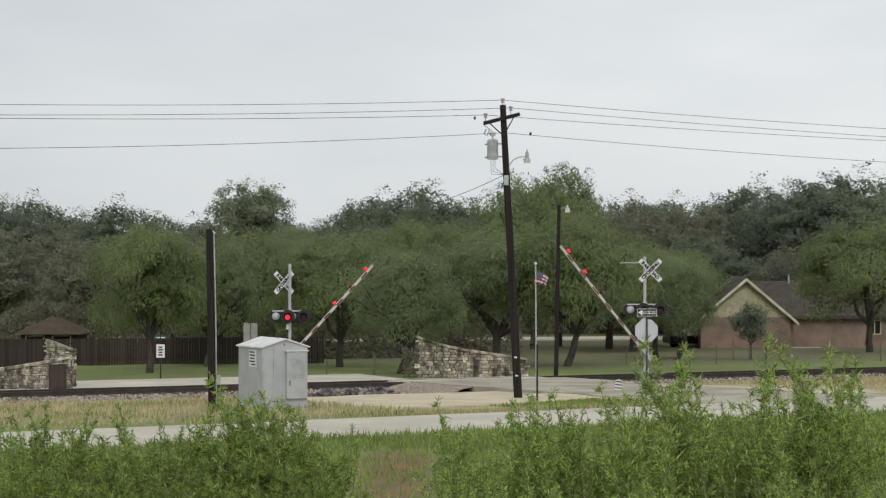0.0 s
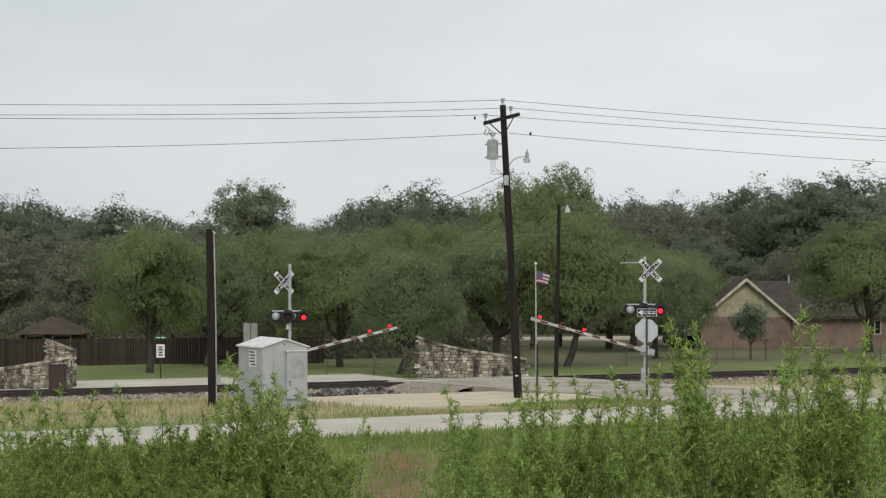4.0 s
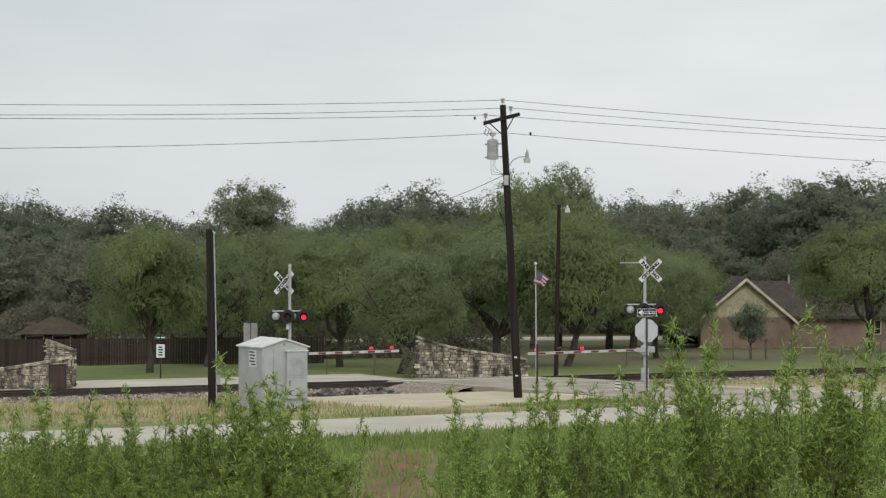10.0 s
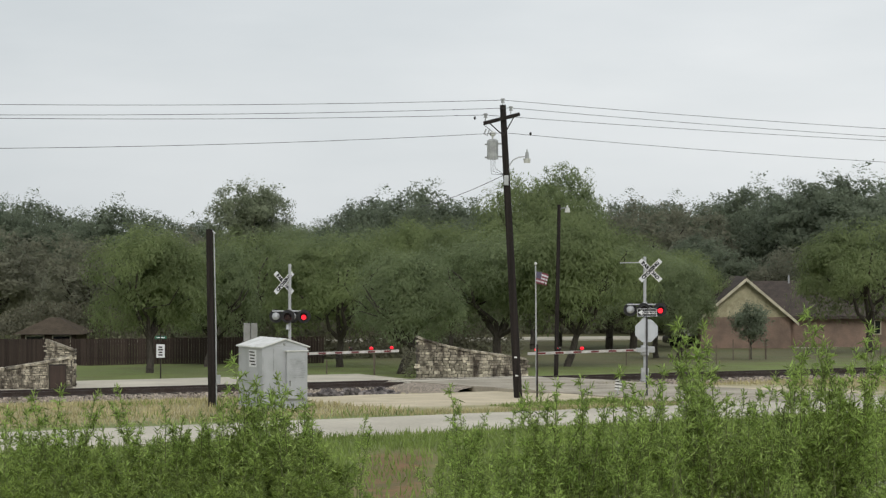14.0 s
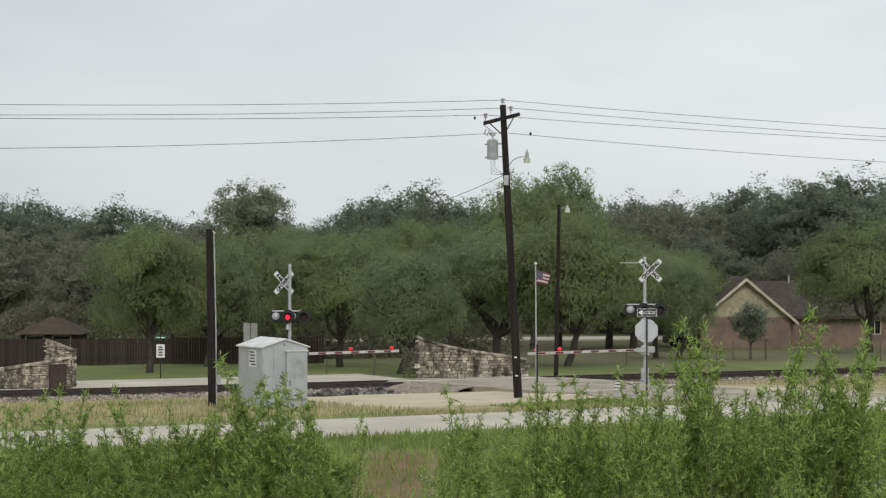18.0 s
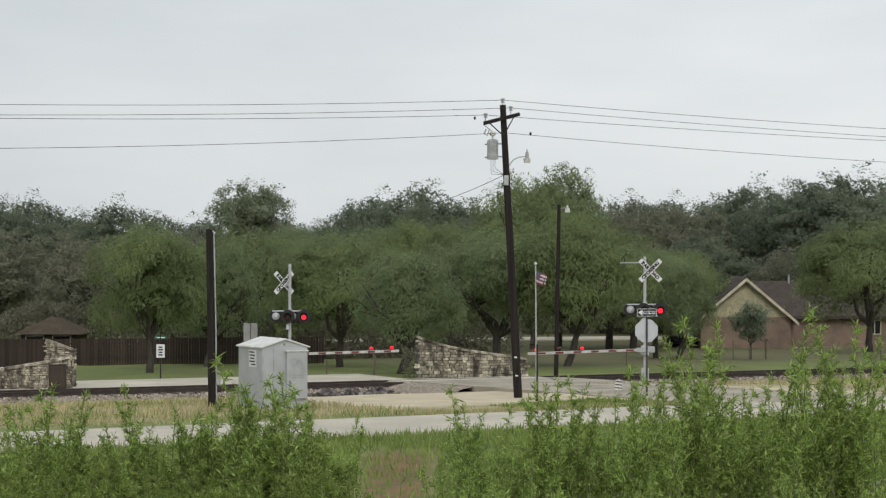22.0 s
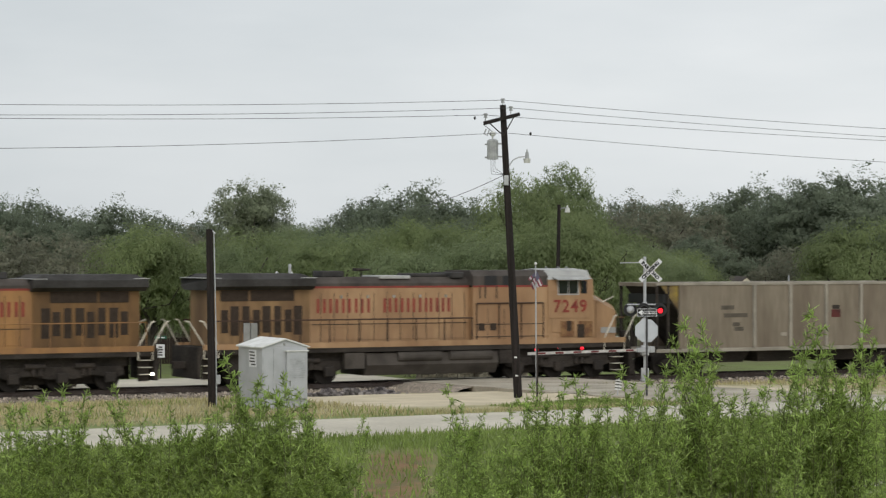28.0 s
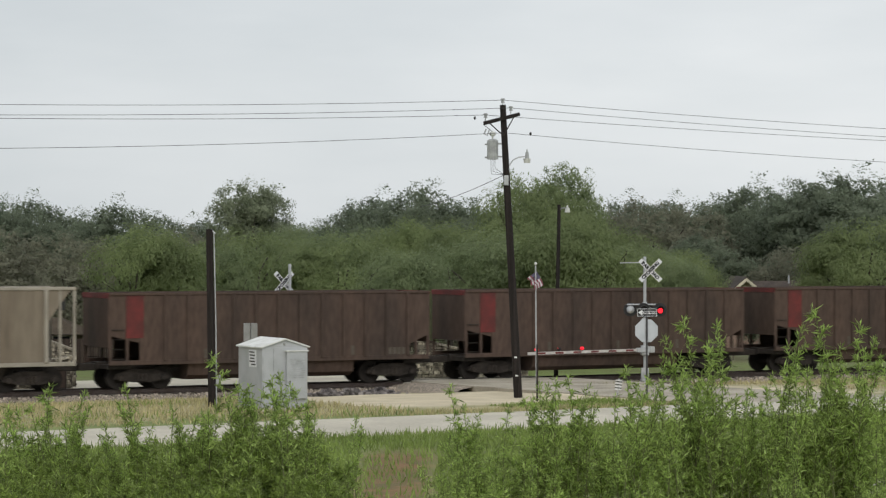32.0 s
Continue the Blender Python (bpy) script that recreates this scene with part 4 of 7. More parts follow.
def crossbuck(parent, x, y, z, front):
    for k, (a, word) in enumerate(((45, "RAILROAD"), (-45, "CROSSING"))):
        m = pose(x, y - 0.02 * k - (0.04 if x > 0 else 0), z, 0, 0, 34 if x < 0 else -10) @ pose(0, 0, 0, 0, a, 0)
        bm = B()
        bmesh.ops.create_cube(bm, size=1, matrix=Matrix.Diagonal((1.22, 0.012, 0.21, 1)))
        board = part("crossbuck_board", bm, WHITE_SIGN, parent, at=m)
        letters("sign_lettering", word, 0.20, BLACK, board, pose(0, -0.008, -0.005), 0.002, bold=0.012)


def build_signal(m, arm_len, side, gates_z, buck_z, group):
    """A mast with crossbuck, two pairs of flashers and a gate. side: 1 if the gate reaches to the mast's right, -1 to its left."""
    s = thing("crossing_signal", m, "silver railway crossing mast with crossbuck, flashers and striped gate", "crossing signal", group)
    bm = B()
    rod(bm, (0, 0, -0.1), (0, 0, 5.2), 0.065, 0.065, 12)
    rod(bm, (0, 0, 5.2), (0, 0, 5.3), 0.075, 0.05, 12)
    part("mast", bm, ALU, s)
    bm = B()
    rod(bm, (0, 0, -0.1), (0, 0, 0.12), 0.22, 0.20, 12)
    box(bm, -0.16, 0.16, -0.13, 0.13, 0.1, 0.6, 0.02)
    part("base", bm, GALV, s)
    crossbuck(s, -0.24 if side > 0 else 0.22, -0.14, buck_z, -1)
    bm = B()
    rod(bm, (-0.75, 0, 3.28), (0.75, 0, 3.28), 0.03)
    box(bm, -0.09, 0.09, -0.1, 0.1, 3.18, 3.38, 0.02)
    part("lamp_crossarm", bm, ALU, s)
    lamp_unit(s, -0.07, -0.16, 3.06, -1, 0)
    lamp_unit(s, 0.62, -0.16, 3.06, -1, 1)
    lamp_unit(s, -0.60, 0.14, 3.06, 1, 0, False)
    lamp_unit(s, 0.10, 0.14, 3.06, 1, 0, False)
    bm = B()
    rod(bm, (-0.08, -0.12, 2.5), (-0.08, -0.12, 2.7), 0.09, 0.05, 12)
    part("bell", bm, ALU, s)
    # Gate works and arm.
    bm = B()
    box(bm, -0.16, 0.16, -0.26, 0.28, gates_z - 0.24, gates_z + 0.16, 0.03)
    part("gate_machine", bm, GALV, s)
    arm_pose = Vector((0.12 * side, -0.36, gates_z))
    bm = B()
    n = 13
    seg = arm_len / n
    arm = part("gate_arm", box(B(), 0.0, arm_len * side, -0.02, 0.02, -0.055, 0.055), GATE_WHITE, s, "red and white striped gate arm")
    arm.matrix_basis = Matrix.Translation(arm_pose) @ ARM_TURN
    for i in range(1, n, 2):
        bm = B()
        box(bm, side * seg * (i + 0.1), side * seg * (i + 1.0), -0.024, 0.024, -0.042, 0.036)
        part("stripe", bm, GATE_RED, arm)
    bm = B()
    box(bm, -0.5 * side, 0.35 * side, -0.06, -0.03, -0.09, 0.09, 0.015)
    box(bm, -0.5 * side, 0.35 * side, 0.03, 0.06, -0.09, 0.09, 0.015)
    box(bm, -0.62 * side, -0.35 * side, -0.1, 0.1, -0.13, 0.13, 0.03)
    part("counterweight", bm, ALU, arm)
    for k, f in enumerate((0.54, 0.735, 0.93)):
        x = arm_len * f * side
        bm = B()
        box(bm, x - 0.05, x + 0.05, -0.03, 0.03, 0.055, 0.10)
        lamp = part("gate_lamp", bm, STEEL_DARK, arm)
        bm = B()
        ball(bm, (0, 0, 0), 0.085, 0.75, 10)
        for fc in bm.faces:
            fc.material_index = 1 if k == 2 or fc.calc_center_median().y < 0.0 else 0
        me = bpy.data.meshes.new("gate_lamp_lens")
        bm.to_mesh(me)
        bm.free()
        me.materials.append(LENS_DARK)
        me.materials.append(RED_GLOW)
        ob = part_mesh("gate_lamp_lens", me, None, arm, at=pose(x, -0.02, 0.15))
        if k < 2:
            LAMPS.append((ob, k if side > 0 else 1 - k, (x, -0.02, 0.15)))
    GATES.append((arm, arm_pose, side))
    return s


sig_far = build_signal(pose(-5.15, 4.32, -0.42, 0, 0, -27), 5.7, 1, 1.45, 4.5, "crossing signals")
sig_near = build_signal(pose(7.54, -4.0, -0.1, 0, 0, -27), 6.3, -1, 1.38, 4.72, "crossing signals")
bm = B()
rod(bm, (-1.05, 0, 5.03), (0, 0, 5.05), 0.02)
part("bracket_rod", bm, ALU, sig_near, "thin pale rod sticking out sideways")


def build_signs():
    # The back of a stop sign with a one-way plate above it.
    p = thing("sign_post", pose(-1.05, -18.19, 0.28, 0, 0, -27), "steel post with a stop sign back and one-way plate", "road sign")
    bm = B()
    box(bm, -0.13, -0.06, -0.02, 0.02, -0.2, 3.12)
    part("post", bm, POST_GREY, p)
    bm = B()
    r = 0.40 / math.cos(math.pi / 8)
    prism(bm, [(-0.10 + r * math.cos(math.pi / 8 + i * math.pi / 4), 2.33 + r * math.sin(math.pi / 8 + i * math.pi / 4)) for i in range(8)], 0.025, 0.04)
    part("stop_sign_plate", bm, SIGN_BACK, p, "bare grey back of an octagonal stop sign")
    plate = part("one_way_plate", box(B(), -0.45, 0.27, -0.045, -0.03, 2.82, 3.13, 0.008), BLACK, p, "black one-way sign with white arrow")
    bm = B()
    for a in ((-0.435, 0.255, 2.84, 2.855), (-0.435, 0.255, 3.095, 3.11), (-0.435, -0.42, 2.84, 3.11), (0.24, 0.255, 2.84, 3.11)):
        box(bm, a[0], a[1], -0.049, -0.044, a[2], a[3])
    part("border", bm, WHITE_SIGN, plate)
    bm = B()
    prism(bm, [(-0.41, 2.975), (-0.25, 3.075), (-0.25, 3.03), (0.22, 3.03), (0.22, 2.92), (-0.25, 2.92), (-0.25, 2.875)], -0.049, -0.044)
    part("arrow", bm, WHITE_SIGN, plate)
    letters("sign_lettering", "ONE WAY", 0.105, BLACK, plate, pose(-0.01, -0.051, 2.975), 0.002, bold=0.006)
    # A small marker with leaning plates near the road.
    p = thing("marker_post", pose(-1.89, -17.38, 0.28, 0, 6, -20), "small white and grey striped marker by the road", "marker")
    bm = B()
    box(bm, -0.02, 0.02, -0.02, 0.02, -0.1, 0.62)
    part("post", bm, GALV, p)
    bm = B()
    box(bm, -0.12, 0.12, -0.03, -0.02, 0.22, 0.58)
    pl = part("plate", bm, WHITE, p)
    bm = B()
    for i in range(3):
        box(bm, -0.12, 0.12, -0.036, -0.029, 0.27 + i * 0.11, 0.31 + i * 0.11)
    part("band", bm, STEEL_DARK, pl)
    # Sign with a street name blade on the far verge.
    p = thing("road_sign", pose(-8.2, 11.9, -0.45, 0, 0, -27), "white notice sign under a street name blade", "road sign")
    bm = B()
    rod(bm, (0, 0, -0.1), (0, 0, 2.15), 0.03)
    part("post", bm, STEEL_DARK, p)
    bm = B()
    box(bm, -0.19, 0.19, -0.05, -0.03, 1.08, 1.68, 0.01)
    pl = part("notice_plate", bm, WHITE_SIGN, p)
    bars_text(pl, -0.14, 0.14, 1.15, 1.62, -0.052, 4, STEEL_DARK)
    bm = B()
    box(bm, -0.26, 0.26, -0.01, 0.01, 1.92, 2.06, 0.005)
    pl = part("name_blade", bm, GREEN_SIGN, p)
    bars_text(pl, -0.22, 0.22, 1.95, 2.03, -0.013, 1, WHITE_SIGN)
    # A thin dark rod in line with the flagpole's lower part.
    bm = B()
    rod(bm, (0, 0, -0.2), (0, 0, 1.95), 0.035, 0.035, 8)
    ob = part("steel_post", bm, STEEL_DARK)
    ob.matrix_basis = pose(-5.6, -18.2, 0.25)
    tagged(ob, "thin dark rod beside the lane", "post")
    # A thin marker stake and old fence posts on the lawn.
    for x, y, h, r in ((2.6, 12.2, 1.0, 0.05), (1.4, 15.0, 0.7, 0.035), (9.0, 9.0, 0.8, 0.03), (12.8, 18.5, 1.1, 0.035), (19.4, 17.0, 1.0, 0.03), (24, 15.5, 1.0, 0.03), (33.5, 14.0, 1.0, 0.03), (37, 12, 1.0, 0.03)):
        bm = B()
        rod(bm, (0, 0, -0.2), (0, 0, h), r, r * 0.9, 8)
        ob = part("fence_post", bm, TREE_STAKE)
        ob.matrix_basis = pose(x, y, ground_z(x, y))
        tagged(ob, "weathered dark fence post on the lawn", "post", "lawn fence posts")
    for dx, dy in ((-1.3, -0.3), (-0.5, -0.7), (0.75, -0.5), (1.25, 0.3)):
        x, y = 29.9 + dx, 21.1 + dy
        bm = B()
        rod(bm, (0, 0, -0.2), (0, 0, 1.15), 0.03, 0.03, 6)
        ob = part("tree_stake", bm, TREE_STAKE)
        ob.matrix_basis = pose(x, y, ground_z(x, y))
        tagged(ob, "thin wooden stake beside the sapling", "stake", "sapling stakes")


build_signs()


def build_cabinet():
    c = thing("signal_cabinet", pose(-15.58, -18.4, 0.25), "silver gabled metal signal cabinet beside the track", "signal cabinet")
    c.scale = (0.907, 0.907, 0.978)
    bm = B()
    box(bm, -0.88, 0.88, -1.1, 1.1, 0.10, 2.12, 0.015)
    part("body", bm, ALU, c)
    bm = B()
    box(bm, -0.95, 0.95, -1.2, 1.2, -0.3, 0.10, 0.02)
    part("plinth", bm, CONCRETE, c)
    bm = B()
    prism(bm, [(-0.95, 2.10), (-0.95, 2.14), (0, 2.42), (0.95, 2.14), (0.95, 2.10), (0, 2.37)], -1.17, 1.17)
    part("roof", bm, WHITE, c, "pale sheet metal gable roof")
    bm = B()
    prism(bm, [(-0.88, 2.12), (0.88, 2.12), (0, 2.36)], -1.10, -1.06)
    part("gable", bm, ALU, c)
    bm = B()
    rod(bm, (0.0, -1.11, 2.24), (0.0, -1.15, 2.24), 0.07, 0.05, 12)
    part("gable_vent", bm, GALV, c)
    door = part("door", box(B(), 0.02, 0.82, -1.24, -1.10, 0.42, 1.98, 0.02), ALU, c)
    bm = B()
    for i in range(9):
        box(bm, 0.14, 0.72, -1.255, -1.238, 1.10 + i * 0.075, 1.145 + i * 0.075)
    part("louvre", bm, GALV, door)
    bm = B()
    rod(bm, (0.12, -1.245, 1.0), (0.12, -1.30, 1.0), 0.02)
    rod(bm, (0.12, -1.29, 1.0), (0.12, -1.29, 0.85), 0.014)
    part("handle", bm, CHROME, door)
    bm = B()
    box(bm, -0.02, 0.86, -1.28, -1.10, 1.98, 2.02, 0.005)
    part("drip_edge", bm, WHITE, door)
    bm = B()
    for x in (-0.86, -0.45):
        box(bm, x, x + 0.03, -1.115, -1.098, 0.12, 2.08)
    part("seam", bm, GALV, c)
    bm = B()
    box(bm, -0.895, -0.88, -0.58, 0.08, 1.46, 2.02)
    pl = part("notice", bm, WHITE_SIGN, c, "white printed notice")
    bm = B()
    for i, (a, b) in enumerate(((0.10, 0.0), (0.05, 0.05), (0.12, 0.1), (0.04, 0.03), (0.0, 0.2))):
        box(bm, -0.902, -0.893, -0.54 + a, 0.04 - b, 1.93 - i * 0.102, 1.97 - i * 0.102)
    part("writing", bm, STEEL_DARK, pl)
    # Two grey boxes on a post behind it.
    e = thing("meter_pedestal", pose(-11.3, -6.2, -0.15, 0, 0, -20), "pair of grey electric boxes on a post", "meter box")
    bm = B()
    box(bm, -0.05, 0.05, 0.0, 0.1, -0.2, 2.75)
    part("post", bm, GALV, e)
    for x0, x1 in ((-0.28, -0.03), (-0.01, 0.24)):
        bm = B()
        box(bm, x0, x1, -0.2, 0.0, 2.05, 2.85, 0.015)
        part("electric_box", bm, BOX_GREY, e)
    bm = B()
    rod(bm, (0.15, -0.20, 2.2), (0.15, -0.26, 2.2), 0.06)
    part("meter", bm, LAMP_GLASS, e)


build_cabinet()


# ---- stone walls ----
def stone_wall(m, length, top, depth, label, seed, group="stone entrance walls", cap=True, fine=1.0):
    """A dry-looking limestone wall: a mortar core with single stones proud of its face. top(x) gives the height."""
    w = thing("stone_wall", m, label, "stone wall", group)
    n = 14
    outline = [(0, -0.3)] + [(length * i / n, top(length * i / n) - 0.05) for i in range(n + 1)] + [(length, -0.3)]
    part("core", prism(B(), outline, 0.05, depth), MORTAR, w)
    rng = np.random.RandomState(seed)
    blanks = []
    for _ in range(6):
        bm = B()
        box(bm, -0.5, 0.5, -0.5, 0.5, -0.5, 0.5)
        for v in bm.verts:
            v.co += Vector(rng.uniform(-0.07, 0.07, 3))
        bmesh.ops.bevel(bm, geom=list(bm.edges), offset=0.07, segments=1, affect="EDGES")
        me = bpy.data.meshes.new("stone")
        bm.to_mesh(me)
        bm.free()
        me.materials.append(LIMESTONE)
        blanks.append(me)
    z, made = 0.0, 0
    while z < 2.3:
        hgt = rng.uniform(0.09, 0.155) * fine
        x = -rng.uniform(0, 0.2)
        while x < length:
            wd = rng.uniform(0.13, 0.36) * fine
            cx = x + wd / 2
            if 0 < cx < length and z + hgt * 0.8 < top(min(max(cx, 0), length)):
                o = part_mesh("stone", blanks[rng.randint(6)], None, w, at=pose(cx, 0.06 + rng.uniform(-0.03, 0.03), z + hgt / 2 + rng.uniform(-0.012, 0.012), 0, rng.normal(0, 3.0), rng.normal(0, 4)))
                o.scale = (wd * rng.uniform(0.82, 0.97), 0.14, hgt * rng.uniform(0.78, 0.98))
                made += 1
            x += wd
        z += hgt
    if cap:
        x = 0.0
        while x < length - 0.05:
            wd = rng.uniform(0.28, 0.5)
            x2 = min(length, x + wd)
            a = math.atan2(top(x2) - top(x), x2 - x)
            o = part_mesh("coping_stone", blanks[rng.randint(6)], None, w, at=pose((x + x2) / 2, depth / 2 - 0.02, (top(x) + top(x2)) / 2, 0, -math.degrees(a), rng.uniform(-3, 3)))
            o.scale = ((x2 - x) * 0.98 / math.cos(a), depth + 0.12, 0.11)
            x = x2
    return w


stone_wall(pose(2.29, 7.03, -0.42, 0, 0, -21), 5.03, lambda x: 1.98 - 0.62 * min(1, x / 2.2) ** 0.75 - 0.15 * max(0, x - 2.2), 0.45, "stained limestone entrance wall with a sweeping sloped top", 21)
stone_wall(pose(-17.9, 6.6, -0.42, 0, 0, -14), 3.62, lambda x: 0.90 + 0.55 * (x / 3.62) ** 1.3, 0.42, "low limestone wall rising to a square end", 22, fine=0.74)
stone_wall(pose(-15.02, 7.4, -0.42, 0, 0, -24), 1.25, lambda x: 2.10 - 0.45 * x / 1.25, 0.4, "limestone wall sloping down behind the low wall", 24, fine=0.7)


# A dark board in a dark frame covers part of the wall's face.
panel = thing("wall_panel", pose(-15.36, 5.86, -0.40, 0, 0, -14), "dark framed panel on the stone wall", "panel")
part("frame", box(B(), 0, 0.72, -0.03, 0.04, 0.1, 1.12, 0.01), STEEL_DARK, panel)
part("board", box(B(), 0.05, 0.67, -0.045, -0.02, 0.15, 1.07, 0.01), FENCE_WOOD, panel)


# ---- fences and houses ----
def build_fence(p, q, h, label):
    f = thing("board_fence", pose(0, 0, 0), label, "fence")
    p, q = Vector(p), Vector(q)
    n = int((q - p).length / 0.155)
    bm = B()
    box(bm, -0.07, 0.07, -0.012, 0.012, -0.15, h, 0.004)
    me = bpy.data.meshes.new("board")
    bm.to_mesh(me)
    bm.free()
    me.materials.append(FENCE_WOOD)
    a = math.degrees(math.atan2(q.y - p.y, q.x - p.x))
    for i in range(n):
        c = p.lerp(q, (i + 0.5) / n)
        part_mesh("board", me, None, f, at=pose(c.x, c.y, ground_z(c.x, c.y) + random.uniform(-.02, .02), 0, random.uniform(-.4, .4), a))
    for z in (0.35, h - 0.3):
        bm = B()
        g0, g1 = ground_z(p.x, p.y), ground_z(q.x, q.y)
        rod(bm, (p.x, p.y + 0.05, g0 + z), (q.x, q.y + 0.05, g1 + z), 0.04, 0.04, 4)
        part("rail_board", bm, FENCE_WOOD, f)


build_fence((-14.0, 49.0), (9.8, 34.0), 1.5, "long dark brown board fence behind the lawn")
build_fence((-11.6, 33.0), (-8.65, 27.2), 1.72, "dark brown board fence behind the stone wall")


def build_house():
    h = thing("brick_house", pose(43.85, 47.5, -1.18, 0, 0, -27), "low red-brick house with cream gable and brown roof", "house")
    W, D, E, R = 6.1, 8.0, 2.15, 4.75
    part("wall", box(B(), 0, W, 0, D, -0.2, E), BRICK, h)
    part("gable_siding", prism(B(), [(0.02, E), (W - 0.02, E), (W / 2, R - 0.15)], 0.02, 0.2), SIDING, h, "cream lapped gable siding")
    bm = B()
    for i in range(9):
        z = E + 0.1 + i * 0.25
        hw = (W / 2) * (1 - (z - E) / (R - E))
        box(bm, W / 2 - hw, W / 2 + hw, 0.008, 0.02, z, z + 0.02)
    part("lap_board", bm, SIDING, h)
    for s in (-1, 1):
        bm = B()
        x0, x1 = W / 2, W / 2 + s * (W / 2 + 0.5)
        k = (R - E) / (W / 2)
        ze = E - 0.5 * k
        prism(bm, [(x0, R), (x1, ze), (x1, ze + 0.14), (x0, R + 0.14)], -0.45, D)
        part("roof", bm, SHINGLE, h)
        bm = B()
        prism(bm, [(x0, R - 0.16), (x1, ze - 0.14), (x1, ze + 0.08), (x0, R + 0.08)], -0.50, -0.44)
        part("bargeboard", bm, TRIM, h, "pale bargeboard")
    # The long wing that runs back to the right.
    part("wing_wall", box(B(), W, W + 11, 2.0, D, -0.2, 2.2), BRICK, h)
    bm = B()
    prof = [(1.5, 2.15), (5.0, 4.55), (8.5, 2.15)]
    loft(bm, [[(x, y, z) for y, z in prof] for x in (W / 2 + 0.1, W + 11.4)])
    part("wing_roof", bm, SHINGLE, h)
    bm = B()
    box(bm, W + 0.3, W + 11.4, 1.44, 1.52, 2.0, 2.2)
    part("fascia", bm, SHINGLE, h)
    for x in (W + 5.6, W + 8.6):
        y = -0.02 if x < W else 1.98
        win = part("window", box(B(), x, x + 0.9, y - 0.03, y + 0.04, 0.9, 1.9, 0.01), TRIM, h)
        bm = B()
        box(bm, x + 0.07, x + 0.42, y - 0.04, y, 0.97, 1.83)
        box(bm, x + 0.48, x + 0.83, y - 0.04, y, 0.97, 1.83)
        part("pane", bm, GLASS_DARK, win)
    bm = B()
    rod(bm, (W / 2 + 3.6, 4.8, 4.2), (W / 2 + 3.6, 4.8, 4.95), 0.06)
    part("vent_pipe", bm, GALV, h)
    bm = B()
    box(bm, W + 0.0, W + 11, 0.6, 2.0, -0.2, 0.05)
    part("porch_slab", bm, CONCRETE, h)
    # A small hip-roofed house behind the board fence, foliage shade put into its tan.
    h = thing("small_house", pose(-3.2, 43.8, -1.3, 0, 0, -27), "small hip-roofed house behind the fence, foliage shade put into its tan", "house")
    part("wall", box(B(), -1.6, 1.6, 0, 4, -0.2, 2.0), SHADED_TAN, h)
    bm = B()
    base = [(-2.0, -0.5, 1.95), (2.0, -0.5, 1.95), (2.0, 4.5, 1.95), (-2.0, 4.5, 1.95)]
    ridge = [(-0.3, 1.7, 2.85), (0.4, 1.7, 2.85), (0.4, 2.3, 2.85), (-0.3, 2.3, 2.85)]
    loft(bm, [base, ridge])
    part("roof", bm, SHADED_TAN, h)
    for x in (-1.35, 0.2):
        win = part("window", box(B(), x, x + 1.1, -0.05, 0.02, 0.8, 1.9, 0.01), TRIM, h)
        part("pane", box(B(), x + 0.08, x + 1.02, -0.07, -0.03, 0.88, 1.82), GLASS_DARK, win)


build_house()


def build_flagpole():
    p = thing("flagpole", pose(-0.1, -8.3, 0.02, 0, 0, -27), "slim silver flagpole with a small striped flag", "flagpole")
    bm = B()
    rod(bm, (0, 0, -0.2), (-0.03, 0, 4.85), 0.03, 0.025, 10)
    part("pole", bm, GALV, p)
    bm = B()
    ball(bm, (-0.03, 0, 4.92), 0.06)
    part("finial", bm, WHITE, p)
    pieces = []
    n, w, hgt = 6, 0.105, 0.46
    for i in range(n):
        me = bpy.data.meshes.new("flag_piece")
        bm = B()
        for k in range(7):
            z1 = -hgt * k / 7
            z0 = -hgt * (k + 1) / 7
            q = len(bm.faces)
            box(bm, 0, w + 0.004, -0.004, 0.004, z0, z1)
            bm.faces.ensure_lookup_table()
            for f in bm.faces[q:]:
                f.material_index = 2 if (i < 3 and k < 4) else k % 2
        bm.to_mesh(me)
        bm.free()
        for mm in (FLAG_RED, FLAG_WHITE, FLAG_BLUE):
            me.materials.append(mm)
        pieces.append(part_mesh("flag_piece", me, None, p))
    return pieces, w


FLAG, FLAG_W = build_flagpole()


# ---- the train ----
AXLES = []          # (axle, place in its thing, which way it rolls)


def wheelset(parent, x, r, turned):
    bm = B()
    rod(bm, (0, -0.85, 0), (0, 0.85, 0), 0.08, 0.08, 10)
    for s in (-1, 1):
        rod(bm, (0, s * 0.69, 0), (0, s * 0.82, 0), r, r, 24)
        rod(bm, (0, s * 0.66, 0), (0, s * 0.69, 0), r + 0.03, r + 0.03, 24)
        rod(bm, (0, s * 0.82, 0), (0, s * 0.90, 0), 0.16, 0.14, 12)
        for k in range(4):
            a = k * math.pi / 2
            rod(bm, (r * 0.62 * math.cos(a), s * 0.815, r * 0.62 * math.sin(a)), (r * 0.62 * math.cos(a), s * 0.832, r * 0.62 * math.sin(a)), 0.055, 0.055, 8)
    ob = part("wheelset", bm, WHEEL, parent)
    ob.matrix_basis = pose(x, 0, r)
    AXLES.append((ob, Vector((x, 0, r)), r, turned))
    return ob


